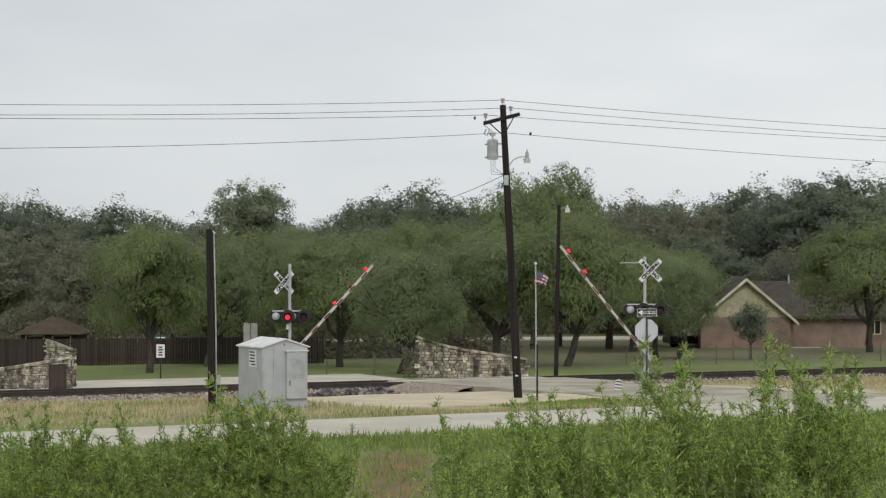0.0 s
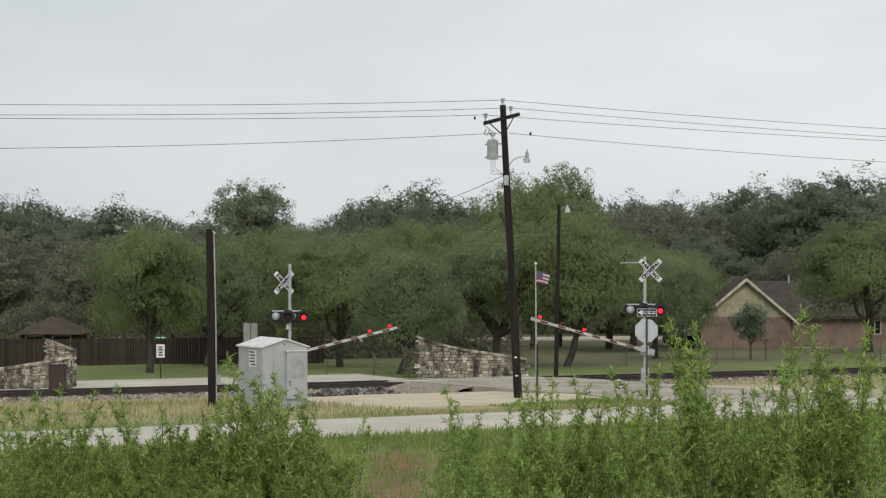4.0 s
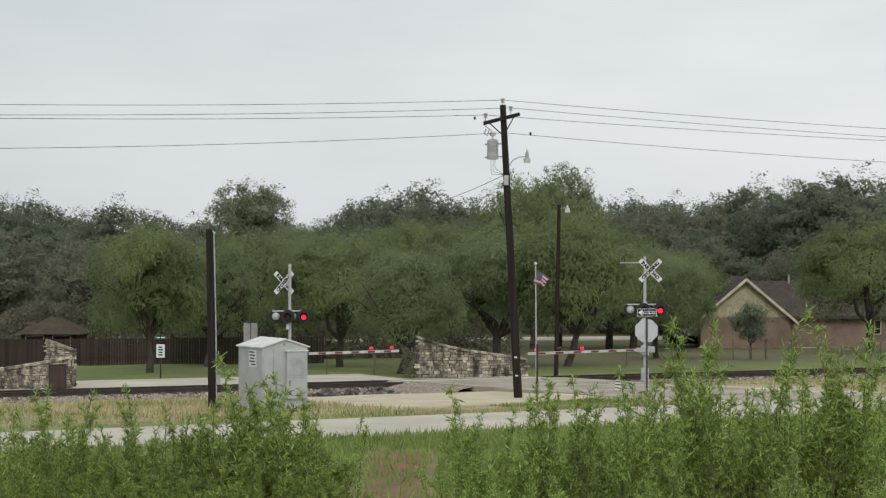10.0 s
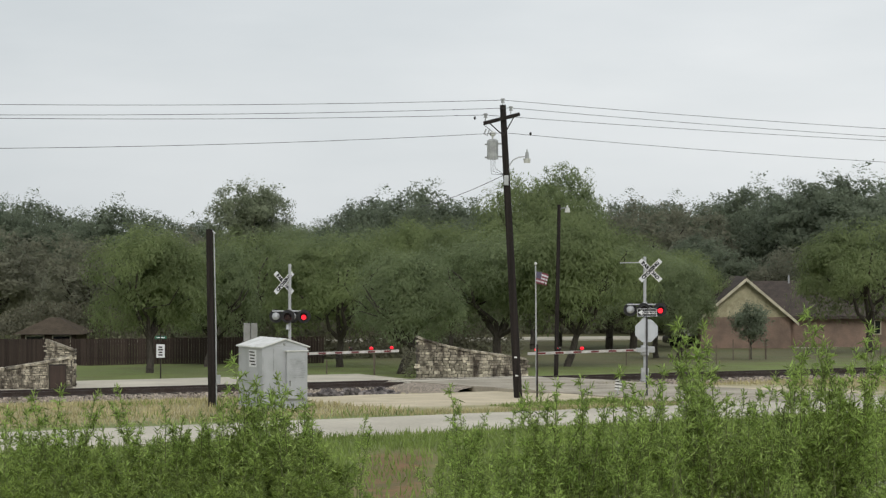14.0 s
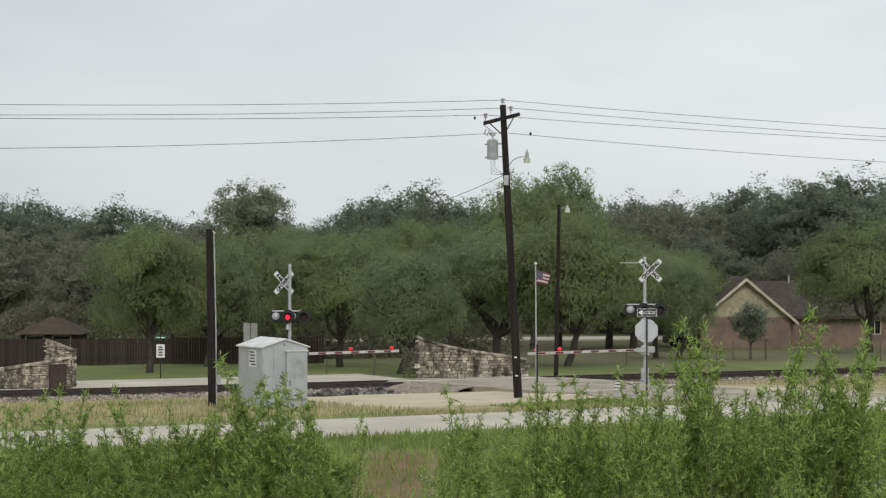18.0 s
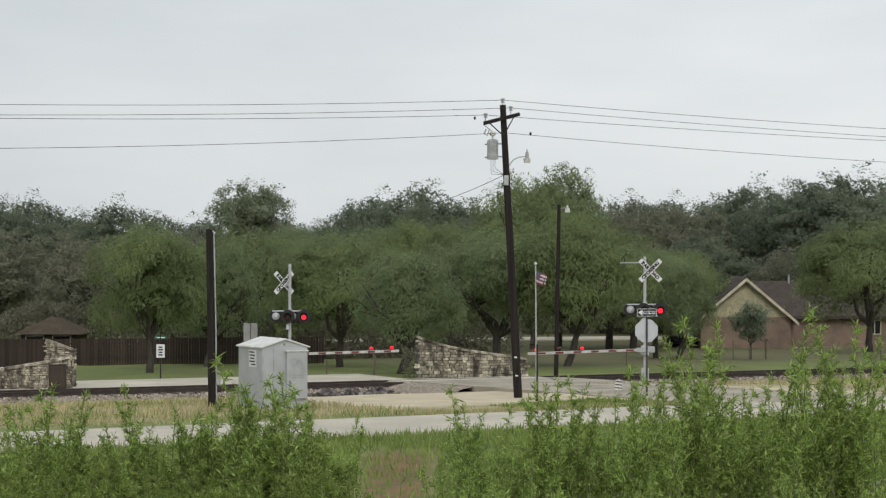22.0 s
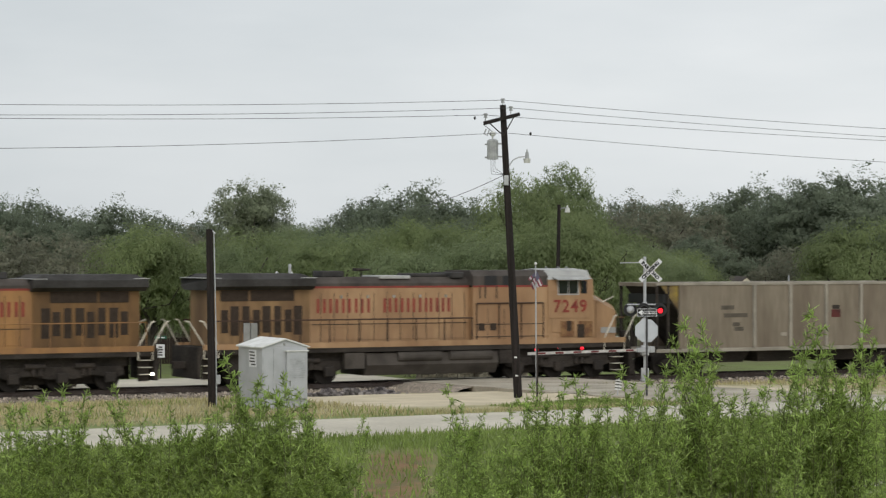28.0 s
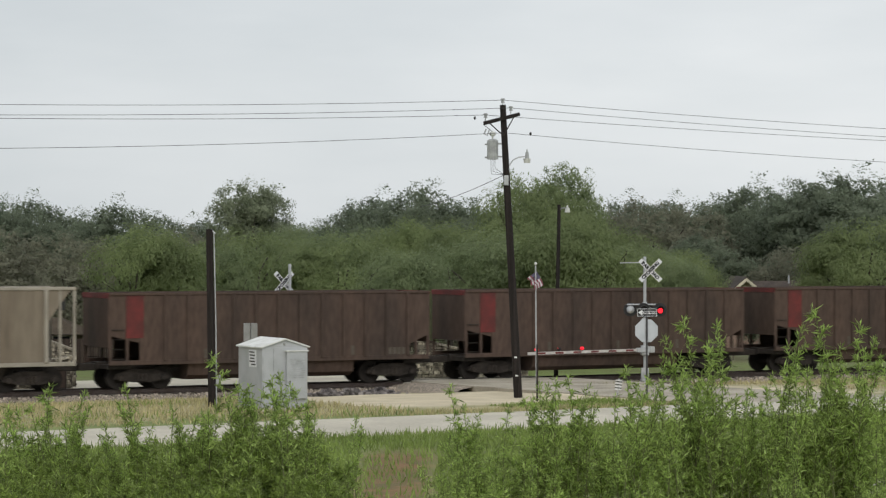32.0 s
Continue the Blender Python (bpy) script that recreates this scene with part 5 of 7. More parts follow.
def handrail(parent, x0, x1, y, z0, z1, step, material, r=0.02):
    bm = B()
    n = max(1, round((x1 - x0) / step))
    rod(bm, (x0, y, z1), (x1, y, z1), r, r, 6)
    part("handrail", bm, material, parent)
    for i in range(n + 1):
        bm = B()
        x = x0 + (x1 - x0) * i / n
        rod(bm, (x, y, z0), (x, y, z1), r * 0.9, r * 0.9, 6)
        part("stanchion", bm, material, parent)


def build_locomotive(number, label, m, turned, body, dirty):
    """A six-axle freight locomotive, its nose towards -x. Length 20.9 m over couplers."""
    t = thing("locomotive", m, label, "locomotive", "locomotives")
    DECK, TOPY = 1.62, 4.00
    part("underframe", box(B(), 0.55, 20.35, -1.5, 1.5, DECK - 0.32, DECK - 0.02, 0.02), UNDER, t)
    bm = B()
    for s in (-1, 1):
        box(bm, 0.7, 20.2, s * 1.50, s * 1.52, DECK - 0.12, DECK + 0.10)
    part("sill_stripe", bm, body, t)
    # Pilot, plough and couplers.
    bm = B()
    prism(bm, [(0.15, 0.12), (0.45, 0.12), (0.55, DECK), (0.45, DECK)], -1.45, 1.45)
    part("snow_plough", bm, UNDER, t)
    bm = B()
    box(bm, 20.25, 20.4, -1.45, 1.45, 0.35, DECK, 0.02)
    part("rear_pilot", bm, UNDER, t)
    for a, b in ((-0.05, 0.6), (20.3, 20.95)):
        bm = B()
        box(bm, a, b, -0.14, 0.14, 0.72, 1.02, 0.03)
        part("coupler", bm, UNDER, t)
    # Fuel tank and gear under the frame.
    bm = B()
    prof = [(-1.35, 1.25), (-1.45, 0.75), (-1.15, 0.32), (1.15, 0.32), (1.45, 0.75), (1.35, 1.25)]
    loft(bm, [[(x, y, z) for y, z in prof] for x in (6.9, 13.0)])
    part("fuel_tank", bm, TANK, t)
    for x in (3.85, 16.55):
        for dx in (-0.98, 0.98):
            part("traction_motor", box(B(), x + dx - 0.72, x + dx + 0.72, -0.62, 0.62, 0.24, 1.3, 0.08), UNDER, t)
        part("truck_bolster", box(B(), x - 2.7, x + 2.7, -1.05, 1.05, 0.92, 1.34, 0.04), UNDER, t)
    for x0, x1, zc, r in ((7.2, 9.2, 1.08, 0.22), (9.6, 11.6, 1.08, 0.22)):
        for s in (-1, 1):
            part("air_reservoir", rod(B(), (x0, s * 1.34, zc), (x1, s * 1.34, zc), r, r, 14), TANK, t)
    for s in (-1, 1):
        part("equipment_box", box(B(), 6.2, 6.85, s * 1.2, s * 1.46, 0.7, 1.28, 0.02), UNDER, t)
        part("battery_box", box(B(), 13.1, 14.0, s * 1.2, s * 1.46, 0.62, 1.28, 0.02), TANK, t)
    # Trucks.
    for x in (3.85, 16.55):
        tr = part("truck_frame", box(B(), x - 2.5, x + 2.5, -0.9, 0.9, 0.75, 1.05, 0.03), UNDER, t)
        for s in (-1, 1):
            bm = B()
            prism(bm, [(x - 2.55, 0.62), (x - 2.45, 0.95), (x + 2.45, 0.95), (x + 2.55, 0.62), (x + 2.2, 0.5), (x + 1.3, 0.62), (x + 0.5, 0.48), (x - 0.5, 0.48), (x - 1.3, 0.62), (x - 2.2, 0.5)], s * 1.0, s * 1.16)
            part("side_frame", bm, UNDER, tr)
            for dx in (-1.95, 0, 1.95):
                part("axle_box", box(B(), x + dx - 0.22, x + dx + 0.22, s * 1.14, s * 1.30, 0.32, 0.72, 0.04), STEEL_DARK, tr)
            for dx in (-1.0, 1.0):
                for e in (-0.14, 0.14):
                    part("coil_spring", rod(B(), (x + dx + e, s * 1.2, 0.62), (x + dx + e, s * 1.2, 1.0), 0.09, 0.09, 10), STEEL_DARK, tr)
                part("brake_cylinder", rod(B(), (x + dx - 0.5, s * 1.22, 0.98), (x + dx + 0.3, s * 1.22, 0.98), 0.11, 0.11, 10), STEEL_DARK, tr)
        for dx in (-1.95, 0, 1.95):
            wheelset(t, x + dx, 0.51, turned)
    # Nose.
    nose_mat = NOSE_OR if not dirty else body
    bm = B()
    lo = [(-1.10, DECK), (1.10, DECK), (1.10, 3.3), (0.75, 3.56), (-0.75, 3.56), (-1.10, 3.3)]
    hi = [(-1.40, DECK), (1.40, DECK), (1.40, 3.35), (0.95, 3.74), (-0.95, 3.74), (-1.40, 3.35)]
    dip = 0.45 if dirty else 0.0
    loft(bm, [[(0.85, y * 0.88, z - (0.06 + dip if z > 2 else 0)) for y, z in lo], [(0.98, y, z - (dip if z > 2 else 0)) for y, z in lo], [(1.9, y, z + (0.1 - dip * 0.2 if z > 2 else 0)) for y, z in lo], [(2.35, y, z) for y, z in hi]])
    nose = part("nose", bm, nose_mat, t, "rounded yellow nose")
    bm = B()
    box(bm, 0.80, 0.88, -0.15, 0.15, 3.08 - dip, 3.52 - dip, 0.03)
    part("headlight_case", bm, nose_mat, nose)
    for z in (3.19, 3.41):
        bm = B()
        rod(bm, (0.785, 0, z - dip), (0.80, 0, z - dip), 0.085, 0.085, 14)
        part("headlight", bm, HEAD_GLOW if not dirty else LAMP_GLASS, nose)
    for y in (-0.92, 0.92):
        bm = B()
        box(bm, 0.24, 0.60, y - 0.16, y + 0.16, DECK - 0.02, DECK + 0.36, 0.03)
        part("ditch_light_case", bm, UNDER, t)
        bm = B()
        rod(bm, (0.215, y, DECK + 0.22), (0.235, y, DECK + 0.22), 0.115, 0.115, 14)
        part("ditch_light", bm, HEAD_GLOW if not dirty else LAMP_GLASS, t)
    bm = B()
    box(bm, 0.84, 0.87, -0.42, 0.42, 1.75, 2.62, 0.02)
    part("nose_door", bm, nose_mat, nose)
    # Cab.
    bm = B()
    prof = [(-1.47, DECK), (1.47, DECK), (1.50, 3.75), (1.44, 4.22), (1.15, 4.56), (-1.15, 4.56), (-1.44, 4.22), (-1.50, 3.75)]
    loft(bm, [[(2.20 + (0.25 if z > 4.3 else 0.1 if z > 3.6 else 0), y, z) for y, z in prof], [(4.52, y, z) for y, z in prof]])
    cab = part("cab", bm, body, t)
    bm = B()
    prof = [(-1.46, 4.20), (-1.16, 4.58), (0, 4.67), (1.16, 4.58), (1.46, 4.20), (1.42, 4.20), (1.12, 4.54), (0, 4.62), (-1.12, 4.54), (-1.42, 4.20)]
    loft(bm, [[(x, y * 1.02, z + 0.02) for y, z in prof] for x in (2.42, 4.55)])
    part("cab_roof", bm, CAB_GREY, cab, "light grey curved cab roof")
    bm = B()
    prof = [(-1.46, 3.72), (1.46, 3.72), (1.42, 4.25), (1.10, 4.55), (-1.10, 4.55), (-1.42, 4.25)]
    loft(bm, [[(2.24 + (0.2 if z > 4.3 else 0.08 if z > 3.6 else 0), y, z) for y, z in prof], [(2.5, y, z) for y, z in prof]])
    part("cab_front", bm, ROOF_GREY if not dirty else CAB_GREY, cab)
    for y0, y1 in ((-1.16, -0.18), (0.18, 1.16)):
        bm = B()
        loft(bm, [[(2.215, y0, 3.80), (2.215, y1, 3.80), (2.29, y1 * (0.97), 4.24), (2.29, y0 * 0.97, 4.24)], [(2.36, y0, 3.80), (2.36, y1, 3.80), (2.36, y1, 4.24), (2.36, y0, 4.24)]])
        part("windscreen", bm, GLASS_BLUE, cab)
    for y in (-0.78, 0.78):
        bm = B()
        box(bm, 2.30, 2.45, y - 0.32, y + 0.32, 4.30, 4.52, 0.02)
        nb = part("number_board", bm, BLACK, cab)
        letters("number", number, 0.2, WHITE_SIGN, nb, Matrix.Translation((2.292, y, 4.41)) @ pose(0, 0, 0, 0, 0, -90), 0.003)
    for s in (-1, 1):
        for a, b in ((2.62, 2.92), (3.05, 3.50), (3.56, 4.00)):
            part("cab_window", box(B(), a, b, s * 1.455, s * 1.505, 3.62, 4.17), GLASS_DARK, cab)
        bm = B()
        for x in (3.03, 3.52, 4.02):
            box(bm, x, x + 0.045, s * 1.46, s * 1.515, 3.58, 4.20)
        box(bm, 3.03, 4.06, s * 1.46, s * 1.52, 3.56, 3.61)
        part("window_frame", bm, CAB_GREY, cab)
        bm = B()
        loft(bm, [[(2.72, s * 1.44, 4.32), (4.30, s * 1.44, 4.32), (4.26, s * 1.86, 4.20), (2.76, s * 1.86, 4.20)], [(2.72, s * 1.44, 4.345), (4.30, s * 1.44, 4.345), (4.26, s * 1.86, 4.225), (2.76, s * 1.86, 4.225)]])
        part("sun_visor", bm, CAB_GREY, cab)
        letters("road_number", number, 0.74, RED_PAINT, cab, Matrix.Translation((3.45, s * 1.512, 3.06)) @ (pose(0, 0, 0) if s < 0 else pose(0, 0, 0, 0, 0, 180)), 0.004, "red painted road number", bold=0.013, wide=1.16)
        part("side_grille", box(B(), 2.75, 3.10, s * 1.50, s * 1.515, 1.74, 2.30), GRILLE, cab)
        part("side_grille", box(B(), 3.40, 3.62, s * 1.50, s * 1.515, 2.02, 2.46), GRILLE, cab)
        if dirty:
            for x in (2.35, 3.25):
                part("filter_door", box(B(), x, x + 0.68, s * 1.50, s * 1.513, 1.78, 2.44, 0.004), RUST_PANEL, cab, "rust-stained filter door")
            part("builder_plate", box(B(), 0.95, 1.7, s * 1.11, s * 1.125, 1.9, 2.15), CAB_GREY, nose)
        bm = B()
        box(bm, 3.70, 4.35, s * 1.495, s * 1.51, 1.98, 2.56)
        box(bm, 2.55, 4.42, s * 1.495, s * 1.512, 2.58, 2.62)
        part("side_panel", bm, YELLOW_B, cab)
    # Hood, in three lengths; yellow sides with a grey top.
    def hood(x0, x1, hw, zt, name):
        p1 = [(-hw, DECK), (hw, DECK), (hw, TOPY - 0.08), (-hw, TOPY - 0.08)]
        part(name, loft(B(), [[(x, y, z) for y, z in p1] for x in (x0, x1)]), (SOOT_FADED if dirty else SOOT_YELLOW) if name == "radiator_hood" else body, t)
        p2 = [(-hw, TOPY - 0.02), (hw, TOPY - 0.02), (hw, zt - 0.25), (hw - 0.3, zt), (-hw + 0.3, zt), (-hw, zt - 0.25)]
        part("hood_top", loft(B(), [[(x, y, z) for y, z in p2] for x in (x0, x1)]), HOOD_GREY, t, "sooty grey hood top")
        for s in (-1, 1):
            bm = B()
            box(bm, x0, x1, s * hw - 0.006, s * hw + 0.006, TOPY - 0.09, TOPY - 0.01)
            part("red_stripe", bm, RED_PAINT, t)
    hood(4.50, 8.1, 1.44, 4.62, "inverter_cabinet")
    hood(8.1, 15.4, 1.06, 4.36, "engine_hood")
    hood(15.4, 19.75, 1.08, 4.30, "radiator_hood")
    for s in (-1, 1):
        for x in (6.1, 6.98):
            part("intake_grille", box(B(), x, x + 0.58, s * 1.40, s * 1.455, 3.99, 4.40), BLACK, t)
        bm = B()
        for x in (6.08, 6.96, 7.5, 7.75):
            box(bm, x, x + 0.05, s * 1.42, s * 1.456, 3.45, 3.98)
        box(bm, 4.7, 8.0, s * 1.43, s * 1.452, 2.34, 2.37)
        box(bm, 4.7, 8.0, s * 1.43, s * 1.452, 1.82, 1.85)
        for x in (6.6, 7.4):
            box(bm, x, x + 0.02, s * 1.43, s * 1.452, 1.7, 3.0)
        part("cabinet_seam", bm, STEEL_DARK, t)
        bm = B()
        for x in (7.0, 7.55):
            box(bm, x, x + 0.3, s * 1.42, s * 1.46, 2.1, 2.4)
        part("cabinet_vent", bm, GRILLE, t)
        # Engine doors with hinges and seams.
        bm = B()
        for i in range(12):
            x = 8.3 + i * 0.6
            box(bm, x, x + 0.022, s * 1.055, s * 1.068, 1.75, 3.72)
        box(bm, 8.2, 15.3, s * 1.055, s * 1.068, 2.42, 2.45)
        part("door_seam", bm, STEEL_DARK, t)
        for i in range(11):
            x = 8.3 + i * 0.6
            bm = B()
            box(bm, x + 0.05, x + 0.57, s * 1.05, s * 1.072, 1.8, 2.38, 0.008)
            part("engine_door", bm, body, t)
            if i % 2:
                bm = B()
                box(bm, x + 0.26, x + 0.34, s * 1.07, s * 1.10, 3.5, 3.62)
                part("door_latch", bm, CHROME, t)
        # The road name, as plain upright red bars of its size.
        widths = (0.40, 0.40, 0.13, 0.42, 0.40, 0.36, 0.40, 0.38, 0.13, 0.34, 0.13, 0.38)
        x = 9.0
        for k, w in enumerate(widths if s < 0 else widths[::-1]):
            bm = B()
            box(bm, x, x + 0.115, s * 1.065, s * 1.079, 2.90, 3.48, 0.006)
            if w > 0.2:
                box(bm, x + w - 0.115, x + w, s * 1.065, s * 1.079, 2.90, 3.48, 0.006)
            part("red_letter_bar", bm, RED_PAINT, t)
            x += w + (0.62 if k == (4 if s < 0 else 6) else 0.16)
        # Radiator end.
        for i in range(8):
            x = 15.75 + i * 0.46
            part("radiator_grille", box(B(), x, x + (0.30 if i % 3 else 0.36), s * 1.06, s * 1.095, 2.05 + (0.1 if i % 2 else 0), 3.22 - (0.15 if i % 3 == 1 else 0)), GRILLE, t)
        for a, b in ((16.1, 18.0), (18.1, 19.3)):
            part("shutter", box(B(), a, b, s * 1.06, s * 1.10, 3.42, 3.85), GRILLE, t)
    # Radiator wings.
    bm = B()
    prof = [(-1.12, 3.86), (-1.50, 4.02), (-1.50, 4.30), (-1.1, 4.52), (1.1, 4.52), (1.50, 4.30), (1.50, 4.02), (1.12, 3.86)]
    loft(bm, [[(15.3 + (0.5 if z > 4.4 else 0), y, z) for y, z in prof], [(20.0 - (0.45 if z > 4.4 else 0), y, z) for y, z in prof]])
    part("radiator_wing", bm, ROOF_GREY, t, "overhanging sooty radiator wing")
    for a, b in ((15.25, 15.9), (19.4, 20.05)):
        part("walkway_plate", box(B(), a, b, -1.45, 1.45, 4.34, 4.37), CAB_GREY, t)
    bm = B()
    box(bm, 13.6, 14.6, -0.5, 0.5, 4.36, 4.62, 0.04)
    part("exhaust_stack", bm, ROOF_GREY, t)
    bm = B()
    rod(bm, (12.6, 0, 4.36), (12.6, 0, 4.62), 0.04)
    for y in (-0.16, 0, 0.16):
        rod(bm, (12.25, y, 4.66), (12.9, y, 4.66), 0.035, 0.07, 10)
    part("horn", bm, STEEL_DARK, t)
    bm = B()
    box(bm, 9.0, 10.6, -0.75, 0.75, 4.36, 4.5, 0.05)
    box(bm, 8.3, 8.9, -1.0, 1.0, 4.3, 4.55, 0.05)
    part("roof_hatch", bm, ROOF_GREY, t)
    bm = B()
    box(bm, 10.8, 12.2, -0.98, 0.98, 4.28, 4.42, 0.04)
    part("pale_hatch", bm, CAB_GREY, t)
    for x in (2.9, 3.3, 3.9):
        part("antenna", ball(rod(B(), (x, 0.2, 4.62), (x, 0.2, 4.74), 0.025), (x, 0.2, 4.74), 0.045, 0.6, 8), TRANSFORMER, t)
    # Walkway rails, end rails and steps.
    for s in (-1, 1):
        handrail(t, 8.15, 19.9, s * 1.46, DECK, DECK + 1.02, 1.25, RAIL_BROWN if dirty else body, 0.03 if dirty else 0.02)
        if dirty:
            handrail(t, 4.75, 7.95, s * 1.49, DECK + 0.12, DECK + 1.62, 1.05, RAIL_BROWN, 0.028)
        for x, k in ((0.75, 1), (1.75, 1), (20.15, -1), (19.55, -1)):
            bm = B()
            pipe(bm, [(x, s * 1.48, DECK - 0.45), (x, s * 1.48, DECK + 0.02), (x - 0.10 * k, s * 1.47, DECK + 0.22), (x - 0.58 * k, s * 1.38, DECK + 1.0), (x - 0.74 * k, s * 1.32, DECK + 1.05)], 0.034, 6)
            part("grab_rail", bm, PALE_STEEL, t, "pale bent grab rail")
        for x0, x1 in ((0.80, 1.30), (19.65, 20.12)):
            for i in range(5):
                bm = B()
                box(bm, x0, x1, s * 1.2, s * 1.47, 0.30 + i * 0.28, 0.33 + i * 0.28)
                part("step", bm, PALE_STEEL, t)
            bm = B()
            box(bm, x0, x1, s * 1.14, s * 1.17, 0.3, DECK)
            part("step_well", bm, UNDER, t)
    bm = B()
    for s in (-1, 1):
        pipe(bm, [(0.8, s * 0.5, DECK), (0.66, s * 0.5, DECK + 0.95), (0.66, s * 1.3, DECK + 0.95)], 0.02, 6)
    part("end_rail", bm, body, t)
    for s in (-1, 1):
        part("nose_rail", pipe(B(), [(1.0, s * 0.98, 3.46), (1.65, s * 1.15, 3.24), (2.3, s * 1.38, 3.54)], 0.024, 6), PALE_STEEL, t)
    if not dirty:
        # A small white emissive disc beside the rear steps.
        part("step_light", rod(B(), (20.13, -1.49, 0.62), (20.13, -1.51, 0.62), 0.06, 0.06, 12), HEAD_GLOW, t, "small glowing white disc at the rear steps")
    return t


def freight_truck(t, x, turned=1):
    for s in (-1, 1):
        bm = B()
        prism(bm, [(x - 1.15, 0.42), (x - 1.05, 0.62), (x - 0.5, 0.80), (x + 0.5, 0.80), (x + 1.05, 0.62), (x + 1.15, 0.42), (x + 0.85, 0.36), (x + 0.35, 0.28), (x - 0.35, 0.28), (x - 0.85, 0.36)], s * 0.98, s * 1.10)
        part("side_frame", bm, UNDER, t)
        for dx in (-0.16, 0, 0.16):
            part("spring", rod(B(), (x + dx, s * 1.12, 0.34), (x + dx, s * 1.12, 0.62), 0.06, 0.06, 8), STEEL_DARK, t)
        for dx in (-0.89, 0.89):
            part("bearing_cap", rod(B(), (x + dx, s * 1.08, 0.46), (x + dx, s * 1.2, 0.46), 0.12, 0.10, 12), STEEL_DARK, t)
    bm = B()
    box(bm, x - 0.2, x + 0.2, -1.0, 1.0, 0.45, 0.78, 0.03)
    part("bolster", bm, UNDER, t)
    for dx in (-0.89, 0.89):
        wheelset(t, x + dx, 0.46, turned)


def car_ends(t, material):
    for x0, x1 in ((-0.02, 0.9), (14.7, 15.62)):
        bm = B()
        box(bm, x0, x1, -0.13, 0.13, 0.74, 1.02, 0.03)
        part("coupler", bm, UNDER, t)
    bm = B()
    box(bm, 0.75, 14.85, -0.3, 0.3, 0.80, 1.08)
    part("centre_sill", bm, UNDER, t)


def build_grey_hopper(m):
    t = thing("hopper_car", m, "dusty grey open-top coal hopper with yellow end panel", "hopper car")
    x0, x1, zs, zt, hw = 0.95, 15.0, 1.04, 4.05, 1.52
    for s in (-1, 1):
        bm = B()
        box(bm, x0 + 1.2, x1 - 1.2, s * hw - 0.02, s * hw + 0.02, zs + 0.1, zt - 0.06)
        part("side_sheet", bm, CAR_GREY, t)
        bm = B()
        box(bm, x0, x1, s * (hw - 0.10), s * (hw + 0.06), zt - 0.12, zt, 0.015)
        part("top_chord", bm, CAR_GREY_RIB, t)
        bm = B()
        box(bm, x0, x1, s * (hw - 0.10), s * (hw + 0.05), zs - 0.04, zs + 0.12, 0.015)
        part("side_sill", bm, CAR_GREY_RIB, t)
        n = 6
        for i in (0, 2, 3, 4, 5, 6):
            x = x0 + 1.2 + (x1 - x0 - 2.4) * i / n
            bm = B()
            box(bm, x - 0.075, x + 0.075, s * (hw - 0.01), s * (hw + 0.13), zs + 0.1, zt - 0.1, 0.02)
            part("rib", bm, CAR_GREY_RIB if i in (2, 3, 4, 5, 6) else CAR_GREY, t)
        for x in (x0 + 0.05, x0 + 0.62, x1 - 0.05, x1 - 0.62):
            bm = B()
            box(bm, x - 0.05, x + 0.05, s * (hw - 0.08), s * (hw + 0.02), zs, zt - 0.1)
            part("end_post", bm, CAR_GREY_RIB if x > 5 else UNDER, t)
        bm = B()
        prism(bm, [(x0 + 0.25, zt - 0.12), (x0 + 1.2, zt - 0.12), (x0 + 1.2, zt - 1.25)], s * (hw - 0.03), s * (hw - 0.005))
        part("yellow_gusset", bm, CAR_YELLOW, t)
        bm = B()
        prism(bm, [(x1 - 0.25, zt - 0.12), (x1 - 1.2, zt - 0.12), (x1 - 1.2, zt - 1.5)], s * (hw - 0.03), s * (hw - 0.005))
        part("gusset", bm, CAR_GREY, t)
        # Stencilled data, as plain bars, and small plates.
        bm = B()
        for i, (a, b, z) in enumerate(((4.3, 5.0, 2.95), (4.45, 5.7, 2.60), (4.9, 5.3, 2.2), (5.0, 5.5, 2.0))):
            box(bm, a, b, s * hw - 0.026, s * hw + 0.026, z - 0.10, z + 0.08)
        part("writing", bm, FADED_STENCIL, t)
        bm = B()
        box(bm, 10.25, 10.75, s * hw - 0.028, s * hw + 0.028, 2.45, 2.80)
        part("red_plate", bm, CAR_RED, t)
        bm = B()
        box(bm, 10.3, 10.7, s * hw - 0.03, s * hw + 0.03, 2.82, 3.0)
        part("dark_plate", bm, UNDER, t)
        bm = B()
        box(bm, 7.5, 7.8, s * hw - 0.03, s * hw + 0.03, 1.65, 1.80)
        box(bm, 9.3, 9.7, s * hw - 0.03, s * hw + 0.03, 1.5, 1.85)
        lab = part("white_label", bm, CAR_GREY_RIB, t)
        bm = B()
        box(bm, 9.35, 9.65, s * hw - 0.034, s * hw + 0.034, 1.57, 1.78)
        part("writing", bm, UNDER, lab)
    for a, b, c in ((x0 + 0.2, x0 + 2.4, 1), (x1 - 0.2, x1 - 2.4, 1)):
        bm = B()
        loft(bm, [[(a, -hw + .05, zt - 0.1), (a, hw - .05, zt - 0.1), (a + .06, hw - .05, zt - 0.1), (a + .06, -hw + .05, zt - 0.1)], [(b, -hw + .05, zs + 0.1), (b, hw - .05, zs + 0.1), (b + .06, hw - .05, zs + .1), (b + .06, -hw + .05, zs + 0.1)]])
        part("slope_sheet", bm, UNDER if a < 5 else CAR_GREY, t)
    bm = B()
    box(bm, x0 - 0.05, x0 + 0.05, -hw, hw, zt - 0.16, zt - 0.01)
